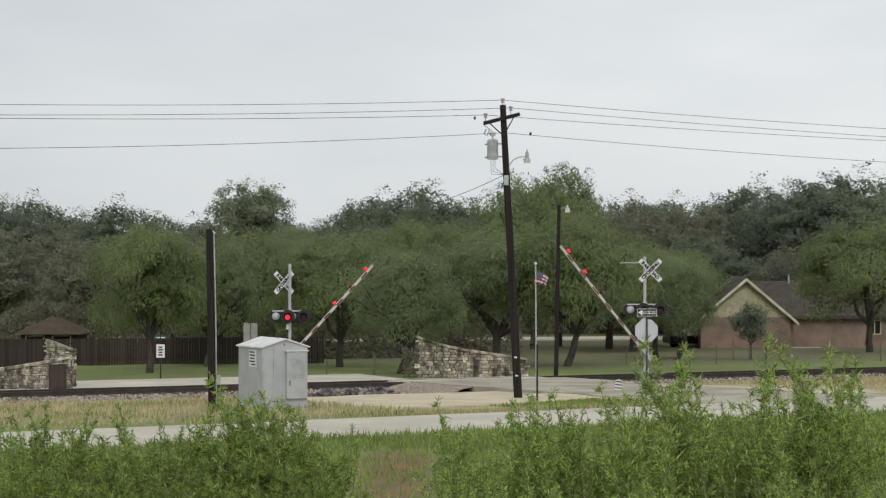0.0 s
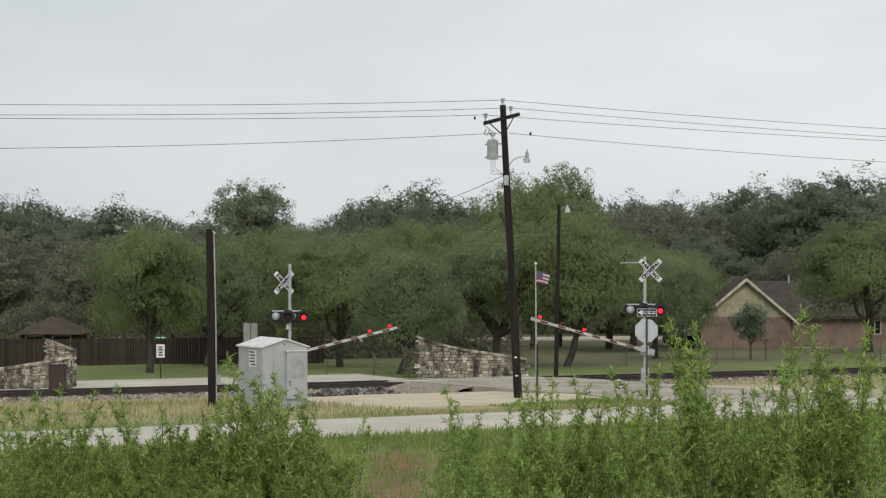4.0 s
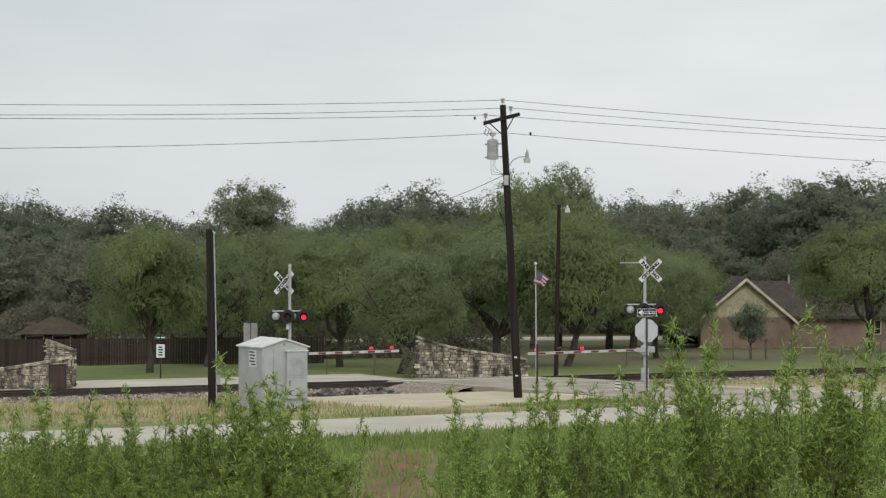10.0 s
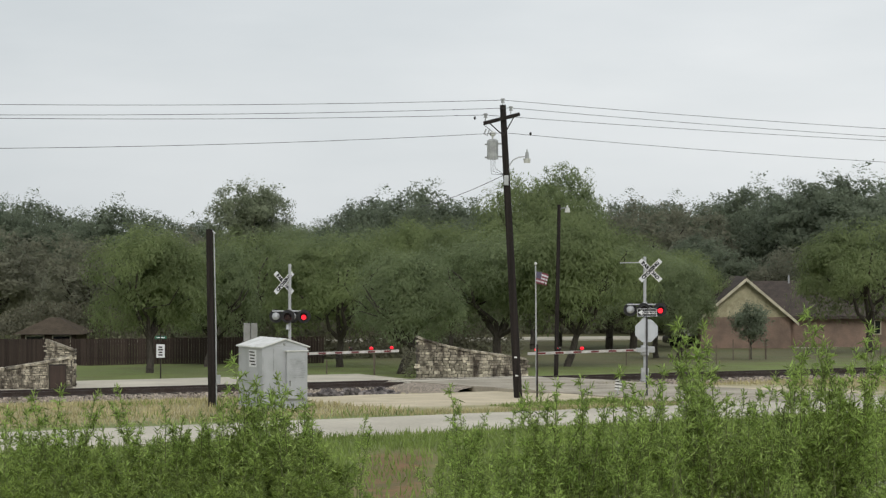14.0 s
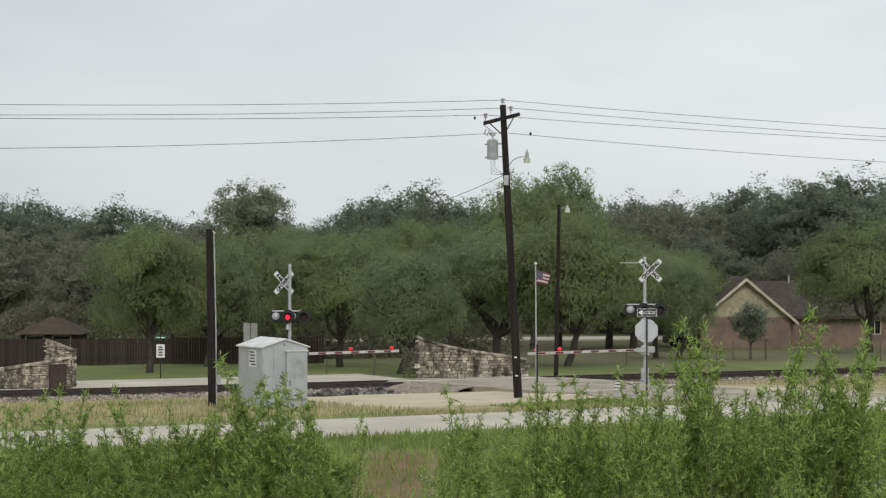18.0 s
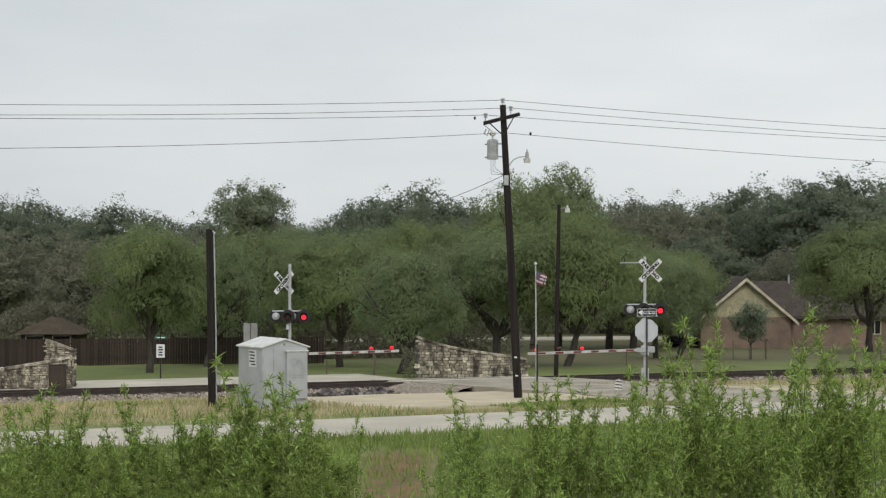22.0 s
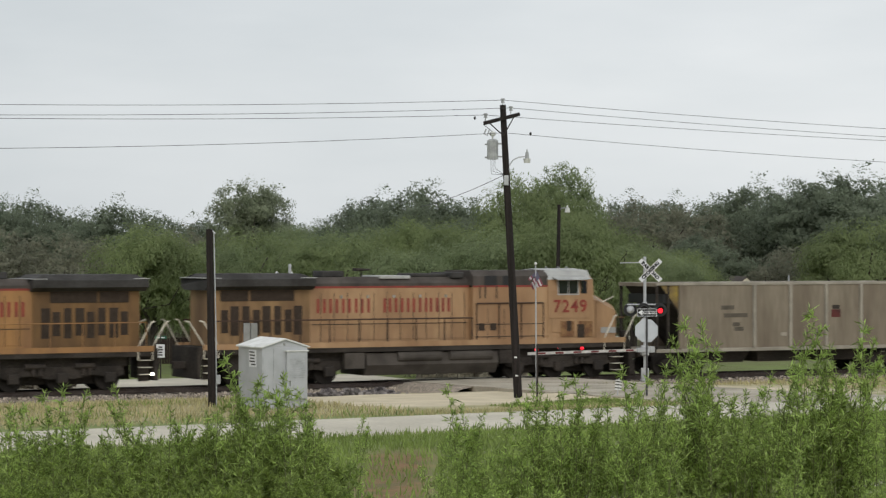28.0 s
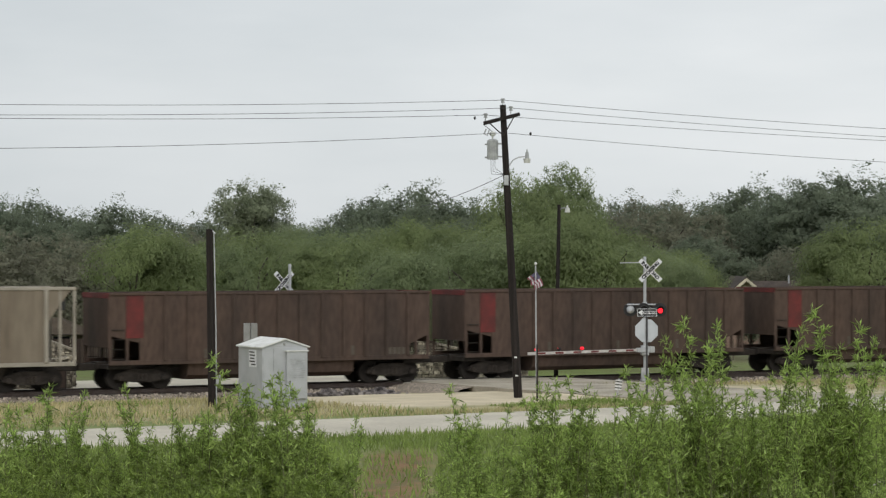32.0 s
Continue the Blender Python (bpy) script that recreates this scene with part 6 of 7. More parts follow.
    box(bm, x1 - 0.05, x1 + 0.05, -hw, hw, zt - 0.16, zt - 0.01)
    part("end_chord", bm, CAR_GREY, t)
    for k in range(3):
        x = 4.6 + k * 3.2
        bm = B()
        loft(bm, [[(x - 1.45, -1.3, zs + 0.05), (x + 1.45, -1.3, zs + 0.05), (x + 1.45, 1.3, zs + 0.05), (x - 1.45, 1.3, zs + 0.05)], [(x - 1.2, -1.0, 0.50), (x + 1.2, -1.0, 0.50), (x + 1.2, 1.0, 0.50), (x - 1.2, 1.0, 0.50)]])
        part("hopper_chute", bm, UNDER, t)
    bm = B()
    for i in range(5):
        box(bm, x0 - 0.12, x0 - 0.08, -1.45, -0.9, 1.1 + i * 0.42, 1.14 + i * 0.42)
    for y in (-1.45, -0.9):
        box(bm, x0 - 0.12, x0 - 0.08, y - 0.02, y + 0.02, 0.9, 3.0)
    part("ladder", bm, STEEL_DARK, t)
    # Heaped coal just below the rim.
    bm = B()
    box(bm, x0 + 0.4, x1 - 0.4, -hw + 0.06, hw - 0.06, zt - 0.9, zt - 0.5)
    part("coal_load", bm, BLACK, t)
    car_ends(t, UNDER)
    for x in (2.55, 13.35):
        freight_truck(t, x)
    return t


def build_brown_car(m):
    t = thing("coal_gondola", m, "rusty brown coal gondola with a faded red end panel", "gondola car", "brown coal gondolas")
    x0, x1, zs, zt, hw = 0.85, 14.75, 1.08, 3.80, 1.52
    for s in (-1, 1):
        bm = B()
        box(bm, x0 + 1.25, x1 - 0.9, s * hw - 0.02, s * hw + 0.02, zs, zt - 0.05)
        part("side_sheet", bm, CAR_BROWN, t)
        bm = B()
        box(bm, x0, x1, s * (hw - 0.10), s * (hw + 0.06), zt - 0.10, zt, 0.015)
        part("top_chord", bm, CAR_BROWN, t)
        bm = B()
        box(bm, x0, x1, s * (hw - 0.10), s * (hw + 0.05), zs - 0.10, zs + 0.08, 0.015)
        part("side_sill", bm, CAR_BROWN, t)
        for i in range(12):
            x = x0 + 2.3 + (x1 - x0 - 3.3) * i / 11
            bm = B()
            box(bm, x - 0.06, x + 0.06, s * (hw - 0.01), s * (hw + 0.11), zs + 0.05, zt - 0.08, 0.02)
            part("rib", bm, CAR_BROWN, t)
        bm = B()
        box(bm, x0 + 0.7, x0 + 1.42, s * (hw + 0.004), s * (hw + 0.03), zs + 0.95, zt - 0.11)
        part("red_panel", bm, CAR_RED, t)
        bm = B()
        prism(bm, [(x0 + 0.05, zt - 0.1), (x0 + 1.3, zt - 0.1), (x0 + 1.3, zs + 0.75), (x0 + 0.05, zs + 1.05)], s * (hw - 0.03), s * hw)
        part("end_sheet", bm, CAR_BROWN, t)
        bm = B()
        prism(bm, [(x1 - 0.05, zt - 0.1), (x1 - 0.95, zt - 0.1), (x1 - 0.95, zs + 0.5), (x1 - 0.05, zs + 0.9)], s * (hw - 0.03), s * hw)
        part("end_sheet", bm, CAR_BROWN, t)
        for x in (x0 + 0.05, x0 + 0.75, x1 - 0.05, x1 - 0.6):
            bm = B()
            box(bm, x - 0.05, x + 0.05, s * (hw - 0.08), s * (hw + 0.01), zs, zt - 0.1)
            part("end_post", bm, CAR_BROWN, t)
        for i in range(5):
            part("stencil_bar", box(B(), 12.9 + i * 0.2, 13.04 + i * 0.2, s * (hw - 0.03), s * (hw + 0.028), zs + 0.12, zs + 0.40), FADED_STENCIL, t)
        for x in (4.8, 8.2, 11.2):
            part("inspection_plate", box(B(), x, x + 0.14, s * (hw - 0.03), s * (hw + 0.028), zs + 0.12, zs + 0.5), FADED_STENCIL, t)
        for i in range(4):
            part("ladder_rung", box(B(), x0 + 0.1, x0 + 0.6, s * hw, s * (hw + 0.05), 1.2 + i * 0.38, 1.23 + i * 0.38), UNDER, t)
    for x in (x0, x1):
        part("end_wall", box(B(), x - 0.04, x + 0.04, -hw, hw, zs + 0.6, zt - 0.22), CAR_BROWN, t)
        part("end_chord", box(B(), x - 0.06, x + 0.05, -hw, hw, zt - 0.21, zt - 0.01), CAR_RED, t)
    bm = B()
    prof = [(-1.42, zs), (-1.25, 0.52), (-0.9, 0.34), (0.9, 0.34), (1.25, 0.52), (1.42, zs)]
    loft(bm, [[(x, y, z) for y, z in prof] for x in (4.2, 11.4)])
    part("belly_tub", bm, CAR_BROWN, t)
    bm = B()
    box(bm, x0 + 0.06, x1 - 0.06, -hw + 0.05, hw - 0.05, zt - 0.8, zt - 0.35)
    part("coal_load", bm, BLACK, t)
    for a in (x0, x1 - 1.0):
        part("end_platform", box(B(), a, a + 1.0, -1.3, 1.3, 0.82, 1.0), UNDER, t)
    car_ends(t, UNDER)
    for x in (2.35, 13.25):
        freight_truck(t, x)
    return t


SPEED = 10.09
TRAIN = []          # (thing, x of its origin at 28 s, turned round)


def at28(x, turned=False):
    return pose(x, 0, 0, 0, 0, 180 if turned else 0)


TRAIN.append((build_locomotive("6434", "yellow and grey freight locomotive leading with lit headlights", at28(-33.65), 1, YELLOW, False), -33.65, False))
TRAIN.append((build_locomotive("7249", "faded yellow freight locomotive running backwards", at28(8.8, True), -1, YELLOW_B, True), 8.8, True))
TRAIN.append((build_grey_hopper(at28(8.7)), 8.7, False))
for k in range(4):
    x = 24.2 + 15.6 * k
    TRAIN.append((build_brown_car(at28(x)), x, False))


# ---- road vehicles ----
CARS = []


def car_shell(t, stations, material, name="body"):
    """Lofts a body over stations (x, half width, sill z, belt z, top z, top half width)."""
    bm = B()
    rings = []
    for x, w, s, b, z, tw in stations:
        rings.append([(x, -w * 0.96, s), (x, -w, s + (b - s) * 0.45), (x, -w * 0.97, b), (x, -tw, z), (x, tw, z), (x, w * 0.97, b), (x, w, s + (b - s) * 0.45), (x, w * 0.96, s)])
    loft(bm, rings)
    ob = part(name, bm, material, t)
    for p in ob.data.polygons:
        p.use_smooth = False
    return ob


def car_wheel(t, x, y, r):
    s = 1 if y > 0 else -1
    bm = B()
    rod(bm, (0, -0.12, 0), (0, 0.12, 0), r, r, 24)
    wh = part("wheel", bm, TYRE, t)
    wh.matrix_basis = pose(x, y, r)
    bm = B()
    rod(bm, (0, 0.10 * s, 0), (0, 0.135 * s, 0), r * 0.66, r * 0.60, 20)
    rim = part("rim", bm, RIM, wh)
    bm = B()
    for k in range(5):
        a = k * 1.2566
        rod(bm, (0, 0.137 * s, 0), (r * 0.55 * math.cos(a), 0.137 * s, r * 0.55 * math.sin(a)), 0.03, 0.03, 5)
    part("spoke", bm, STEEL_DARK, wh)
    return wh, Vector((x, y, r)), r


SUV_LONG = 0.92


def build_suv():
    t = thing("suv", pose(0, 0, 0), "black full-size sport utility vehicle driving past", "car")
    car_shell(t, [(0.05, 0.80, 0.45, 0.85, 0.95, 0.72), (0.18, 0.93, 0.36, 0.95, 1.06, 0.80), (1.35, 0.99, 0.36, 1.06, 1.17, 0.84), (1.6, 1.0, 0.36, 1.10, 1.20, 0.84), (5.45, 1.0, 0.36, 1.12, 1.14, 0.86), (5.70, 0.96, 0.42, 1.10, 1.12, 0.80)], SUV_PAINT)
    car_shell(t, [(1.62, 0.90, 1.10, 1.12, 1.16, 0.80), (2.45, 0.92, 1.10, 1.60, 1.84, 0.70), (2.75, 0.92, 1.10, 1.66, 1.90, 0.70), (5.05, 0.90, 1.10, 1.66, 1.89, 0.70), (5.45, 0.88, 1.10, 1.60, 1.82, 0.66), (5.65, 0.88, 1.08, 1.15, 1.18, 0.64)], SUV_PAINT, "cabin")
    for s in (-1, 1):
        for a, b in ((2.38, 3.15), (3.25, 4.35), (4.45, 5.20)):
            bm = B()
            prism(bm, [(a + (0.0 if a > 3 else -0.35), 1.18), (b, 1.18), (b - (0.05 if b < 4.5 else 0.1), 1.62), (a + 0.05, 1.62)], s * 0.925, s * 0.885)
            part("window", bm, GLASS_DARK, t)
        for x, w in ((3.05, 0.2), (3.9, 0.2)):
            bm = B()
            box(bm, x, x + w, s * 0.99, s * 1.02, 0.98, 1.02)
            part("door_handle", bm, SUV_PAINT, t)
        bm = B()
        box(bm, 2.0, 2.2, s * 0.98, s * 1.18, 1.12, 1.30, 0.03)
        part("mirror", bm, SUV_PAINT, t)
        bm = B()
        box(bm, 0.10, 0.34, s * 0.60, s * 0.93, 0.78, 0.94, 0.02)
        part("headlight", bm, LAMP_GLASS, t)
        bm = B()
        box(bm, 5.52, 5.69, s * 0.76, s * 0.91, 0.9, 1.4, 0.02)
        part("tail_light", bm, TAIL_RED, t)
        bm = B()
        box(bm, 1.5, 3.9, s * 0.93, s * 1.05, 0.32, 0.40, 0.02)
        part("running_board", bm, BLACK, t)
        bm = B()
        rod(bm, (2.7, s * 0.62, 1.95), (5.05, s * 0.62, 1.95), 0.02)
        part("roof_rail", bm, BLACK, t)
    bm = B()
    loft(bm, [[(1.66, -0.80, 1.18), (1.66, 0.80, 1.18), (2.40, 0.68, 1.82), (2.40, -0.68, 1.82)], [(1.70, -0.80, 1.16), (1.70, 0.80, 1.16), (2.44, 0.68, 1.80), (2.44, -0.68, 1.80)]])
    part("windscreen", bm, GLASS_BLUE, t)
    bm = B()
    box(bm, 0.02, 0.10, -0.55, 0.55, 0.70, 0.92, 0.02)
    part("grille", bm, CHROME, t)
    bm = B()
    box(bm, -0.02, 0.22, -0.90, 0.90, 0.38, 0.60, 0.04)
    part("front_bumper", bm, BLACK, t)
    bm = B()
    box(bm, 5.60, 5.80, -0.92, 0.92, 0.42, 0.66, 0.04)
    part("rear_bumper", bm, SUV_PAINT, t)
    for ob in t.children:
        for v in ob.data.vertices:
            v.co.x *= SUV_LONG
    wheels = [car_wheel(t, x * SUV_LONG, y, 0.40) for x in (1.0, 4.45) for y in (-0.86, 0.86)]
    CARS.append((t, wheels, 0.40))
    return t


def build_pickup():
    t = thing("pickup_truck", pose(0, 0, 0), "silver crew-cab pickup truck driving past with headlamps on", "pickup truck")
    car_shell(t, [(0.05, 0.82, 0.52, 0.95, 1.06, 0.74), (0.20, 0.98, 0.45, 1.05, 1.18, 0.85), (1.1, 1.0, 0.45, 1.14, 1.26, 0.88), (1.35, 1.0, 0.45, 1.16, 1.27, 0.88), (4.1, 1.0, 0.45, 1.20, 1.24, 0.90)], TRUCK_PAINT)
    car_shell(t, [(1.30, 0.92, 1.18, 1.20, 1.24, 0.84), (2.00, 0.93, 1.18, 1.70, 1.90, 0.72), (2.2, 0.93, 1.18, 1.76, 1.96, 0.72), (3.55, 0.92, 1.18, 1.76, 1.95, 0.72), (3.88, 0.90, 1.18, 1.66, 1.86, 0.70), (3.96, 0.90, 1.16, 1.22, 1.26, 0.68)], TRUCK_PAINT, "cabin")
    for s in (-1, 1):
        bm = B()
        prism(bm, [(4.12, 0.48), (5.85, 0.55), (5.88, 1.24), (4.12, 1.24)], s * 1.0, s * 0.90)
        part("bed_side", bm, TRUCK_PAINT, t)
        bm = B()
        box(bm, 4.12, 5.88, s * 0.88, s * 1.01, 1.24, 1.28, 0.01)
        part("bed_rail", bm, BLACK, t)
        for a, b in ((1.85, 2.80), (2.86, 3.76)):
            bm = B()
            prism(bm, [(a + (0.0 if a > 3 else -0.28), 1.26), (b, 1.26), (b - (0.02 if b < 3.5 else 0.12), 1.76), (a + (0.04 if a > 3 else 0.22), 1.76)], s * 0.945, s * 0.895)
            part("window", bm, GLASS_DARK, t)
        for x in (2.62, 3.56):
            bm = B()
            box(bm, x, x + 0.2, s * 0.99, s * 1.025, 1.06, 1.11)
            part("door_handle", bm, CHROME, t)
        bm = B()
        box(bm, 1.75, 1.97, s * 0.98, s * 1.25, 1.20, 1.42, 0.03)
        part("mirror", bm, CHROME, t)
        bm = B()
        box(bm, 0.10, 0.36, s * 0.66, s * 0.97, 0.88, 1.08, 0.02)
        part("headlight", bm, CAR_HEAD, t)
        bm = B()
        box(bm, 5.78, 5.90, s * 0.84, s * 1.02, 0.86, 1.22, 0.02)
        part("tail_light", bm, TAIL_RED, t)
        bm = B()
        box(bm, 1.7, 4.1, s * 0.95, s * 1.06, 0.40, 0.46, 0.015)
        part("running_board", bm, CHROME, t)
        for x in (0.95, 4.9):
            bm = B()
            pts = [(x + 0.53 * math.cos(math.pi * i / 10), 0.42 + 0.53 * math.sin(math.pi * i / 10)) for i in range(11)]
            prism(bm, pts, s * 0.96, s * 1.006)
            part("wheel_arch", bm, BLACK, t)
    bm = B()
    box(bm, 4.12, 5.85, -0.92, 0.92, 0.55, 0.72)
    part("bed_floor", bm, BLACK, t)
    bm = B()
    box(bm, 5.80, 5.88, -0.90, 0.90, 0.62, 1.24, 0.02)
    part("tailgate", bm, TRUCK_PAINT, t)
    bm = B()
    loft(bm, [[(1.36, -0.84, 1.27), (1.36, 0.84, 1.27), (1.98, 0.70, 1.88), (1.98, -0.70, 1.88)], [(1.40, -0.84, 1.25), (1.40, 0.84, 1.25), (2.02, 0.70, 1.86), (2.02, -0.70, 1.86)]])
    part("windscreen", bm, GLASS_BLUE, t)
    bm = B()
    box(bm, 0.0, 0.12, -0.62, 0.62, 0.72, 1.06, 0.03)
    part("grille", bm, STEEL_DARK, t)
    bm = B()
    box(bm, -0.05, 0.25, -0.95, 0.95, 0.45, 0.68, 0.04)
    part("front_bumper", bm, CHROME, t)
    bm = B()
    box(bm, 5.82, 6.0, -0.92, 0.92, 0.48, 0.68, 0.04)
    part("rear_bumper", bm, CHROME, t)
    for ob in t.children:
        for v in ob.data.vertices:
            v.co.x *= 0.955
    wheels = [car_wheel(t, x * 0.955, y, 0.42) for x in (0.95, 4.9) for y in (-0.88, 0.88)]
    CARS.append((t, wheels, 0.42))
    return t


SUV, PICKUP = build_suv(), build_pickup()
# The truck's body stands tall over its sills.
for ob in PICKUP.children:
    if not ob.name.startswith("wheel") or ob.name.startswith("wheel_arch"):
        for v in ob.data.vertices:
            z = v.co.z
            if z > 0.45:
                v.co.z = 0.45 + (z - 0.45) * 1.2 if z < 1.2 else 1.35 + (z - 1.2) * 0.98


def build_parked_car():
    t = thing("parked_car", pose(43.0, 50.5, -1.2, 0, 0, -10), "dark parked car with a pale roof beside the house", "car")
    car_shell(t, [(0.0, 0.75, 0.4, 0.7, 0.78, 0.6), (0.2, 0.88, 0.3, 0.75, 0.85, 0.7), (4.4, 0.88, 0.3, 0.85, 0.9, 0.7), (4.6, 0.8, 0.4, 0.8, 0.85, 0.6)], SUV_PAINT)
    car_shell(t, [(1.1, 0.8, 0.85, 0.87, 0.9, 0.7), (1.9, 0.8, 0.85, 1.2, 1.42, 0.6), (3.4, 0.8, 0.85, 1.2, 1.42, 0.6), (4.2, 0.8, 0.85, 0.87, 0.92, 0.66)], LAMP_GLASS, "cabin")
    for x in (0.9, 3.7):
        for y in (-0.8, 0.8):
            bm = B()
            rod(bm, (x, y - 0.1, 0.32), (x, y + 0.1, 0.32), 0.32, 0.32, 16)
            part("wheel", bm, TYRE, t)


build_parked_car()


# ---- shrubs on the bank and grasses ----
def shrub_kind(seed, h, stems, spread, per_stem, leaf, low=0.25):
    """Stems with side shoots that carry narrow leaves; low: how far up a stem the leaves begin."""
    rng = np.random.RandomState(seed)
    bm = B()
    base, way = [], []
    for s in range(stems):
        a, rad = rng.uniform(0, 6.28), spread * math.sqrt(rng.uniform(0, 1)) * (s > 0)
        top = Vector((rad * math.cos(a), rad * math.sin(a), h * (rng.uniform(0.66, 0.98) if s else 1.0) * (1 - 0.22 * (rad / max(spread, .01)) ** 2)))
        foot = Vector((top.x * 0.3, top.y * 0.3, -0.05))
        curve = Vector((rng.normal(0, .06), rng.normal(0, .06), 0)) * h
        pts = [foot.lerp(top, u) + curve * (4 * u * (1 - u)) for u in (0, 0.25, 0.5, 0.75, 1)]
        for i in range(4):
            rod(bm, pts[i], pts[i + 1], 0.006 - 0.0012 * i, 0.0048 - 0.0012 * i, 4)
        # Side shoots, shorter towards the tip.
        shoots = 14
        n = per_stem // (shoots + 4)
        for k in range(shoots):
            u = low + (1 - low) * (k + rng.rand()) / shoots
            p = np.array(foot.lerp(top, u) + curve * (4 * u * (1 - u)))
            b = k * 2.4 + rng.uniform(-.5, .5)
            ln = (0.17 * (1.12 - u) + 0.025) * h * rng.uniform(0.7, 1.2) * (0.80 if spread < 0.2 else 1.0)
            d = np.array((math.cos(b), math.sin(b), rng.uniform(0.5, 1.5)))
            d /= np.linalg.norm(d)
            rod(bm, p, p + d * ln, 0.0022, 0.001, 3)
            q = p + d * ln * rng.uniform(0.1, 1.0, n)[:, None]
            base.append(q)
            w = rng.normal(0, 0.7, (n, 3)) + d * 0.8
            w[:, 2] += rng.uniform(-0.75, 0.35, n)
            way.append(unit(w))
        n *= 4
        u = 1 - (1 - low) * 0.55 * rng.rand(n) ** 1.4
        base.append(np.array([foot.lerp(top, x) + curve * (4 * x * (1 - x)) for x in u]))
        way.append(unit(rng.normal(0, 0.75, (n, 3)) + np.array((0, 0, 0.55))))
    base, way = np.concatenate(base), np.concatenate(way)
    n = len(base)
    nor = unit(rng.normal(0, 1, (n, 3)))
    me_l = leaves_mesh("foliage", base, way, nor, rng.uniform(0.5, 1.35, n) * leaf, rng.uniform(0.065, 0.11, n) * leaf, unit(nor * 1.2 + np.array((-0.2, -0.4, 0.7))))
    me_s = bpy.data.meshes.new("stem")
    bm.to_mesh(me_s)
    bm.free()
    return me_s, me_l


SHRUBS = [shrub_kind(31, 1.0, 17, 0.38, 330, 0.052), shrub_kind(32, 1.0, 19, 0.44, 310, 0.050), shrub_kind(33, 1.0, 5, 0.17, 300, 0.040, 0.2),
          shrub_kind(34, 1.0, 15, 0.36, 340, 0.054), shrub_kind(35, 1.0, 3, 0.11, 270, 0.040, 0.3),
          shrub_kind(36, 1.0, 11, 0.42, 190, 0.054), shrub_kind(37, 1.0, 10, 0.46, 200, 0.052), shrub_kind(38, 1.0, 9, 0.38, 200, 0.056)]
SHRUB_WORDS = ("dense green willow shrub on the bank", "bushy green shrub with narrow leaves", "tall upright leafy green shoot", "leafy green willow shrub with slender stems", "slender open willow shoot with narrow leaves",
               "light green willow shrub on the bank", "bushy light green shrub with narrow leaves", "leafy light green willow shrub with slender stems")
SWAY = []


def plant_shrub(k, x, y, h, turn, wide=1.0):
    me_s, me_l = SHRUBS[k]
    m = pose(x, y, ground_z(x, y) - 0.03, 0, 0, turn)
    t = thing("shrub", m, SHRUB_WORDS[k], "shrub", "shrubs on the bank")
    t.scale = (h * wide, h * wide, h)
    tagged(part_mesh("stem", me_s, STEM, t), kind="stuff")
    # Two leaf greens by kind: 0, 1 and 3 darker, all others paler.
    part_mesh("foliage", me_l, LEAF_BUSH if k in (0, 1, 3) else LEAF_BUSH_PALE, t)
    SWAY.append((t, x, y, ground_z(x, y) - 0.03, turn, h, k))


# tall leafy shoots
for row in (
        (2, -37.28, -68.19, 2.27, 116, 1.00),
        (4, -37.07, -68.30, 1.88, 189, 1.00),
        (2, -36.90, -68.39, 2.01, 192, 1.00),
        (4, -36.96, -68.92, 1.96, 64, 1.00),
        (2, -36.58, -68.55, 1.87, 98, 1.00),
        (4, -36.63, -69.08, 1.58, 22, 1.00),
        (2, -39.54, -68.16, 1.79, 43, 1.00),
        (4, -39.42, -68.22, 1.71, 70, 1.00),
        (2, -39.03, -67.30, 1.86, 126, 1.00),
        (2, -38.85, -67.95, 1.71, 259, 1.00),
        (2, -37.19, -68.24, 1.96, 107, 1.00),
        (2, -36.99, -68.34, 1.93, 205, 1.00),
        (2, -37.03, -68.88, 1.86, 328, 1.00),
        (2, -36.67, -68.50, 1.91, 15, 1.00),
        (2, -36.51, -68.58, 1.74, 235, 1.00),
        (2, -34.62, -69.54, 1.58, 249, 1.00),
):
    plant_shrub(*row)
# tall leafy shoots
for row in (
        (4, -34.31, -69.70, 1.74, 232, 1.00),
        (2, -38.95, -67.34, 1.97, 199, 1.00),
        (2, -38.80, -67.41, 2.03, 253, 1.00),
        (4, -38.49, -67.57, 1.91, 293, 1.00),
        (4, -38.19, -67.73, 1.94, 98, 1.00),
        (4, -37.94, -68.41, 1.69, 206, 1.00),
        (4, -38.87, -67.94, 1.61, 45, 1.00),
        (4, -38.77, -67.99, 1.56, 248, 1.00),
        (4, -38.52, -68.12, 1.57, 119, 1.00),
        (4, -38.21, -68.28, 1.58, 10, 1.00),
        (4, -38.08, -68.35, 1.51, 358, 1.00),
        (4, -37.84, -68.47, 1.52, 136, 1.00),
        (4, -37.76, -68.51, 1.59, 266, 1.00),
        (4, -37.45, -68.11, 1.64, 208, 1.00),
        (4, -32.60, -61.60, 1.78, 242, 1.00),
        (2, -35.18, -69.26, 1.83, 194, 1.00),
):
    plant_shrub(*row)
# tall leafy shoots
for row in (
        (4, -35.09, -69.31, 1.58, 58, 1.00),
        (4, -34.91, -69.40, 1.50, 339, 1.00),
        (2, -34.52, -69.60, 1.67, 132, 1.00),
        (4, -34.42, -69.65, 1.76, 49, 1.00),
        (2, -34.21, -69.76, 1.84, 32, 1.00),
        (2, -34.05, -69.83, 1.86, 197, 1.00),
        (4, -33.92, -69.90, 1.72, 317, 1.00),
):
    plant_shrub(*row)
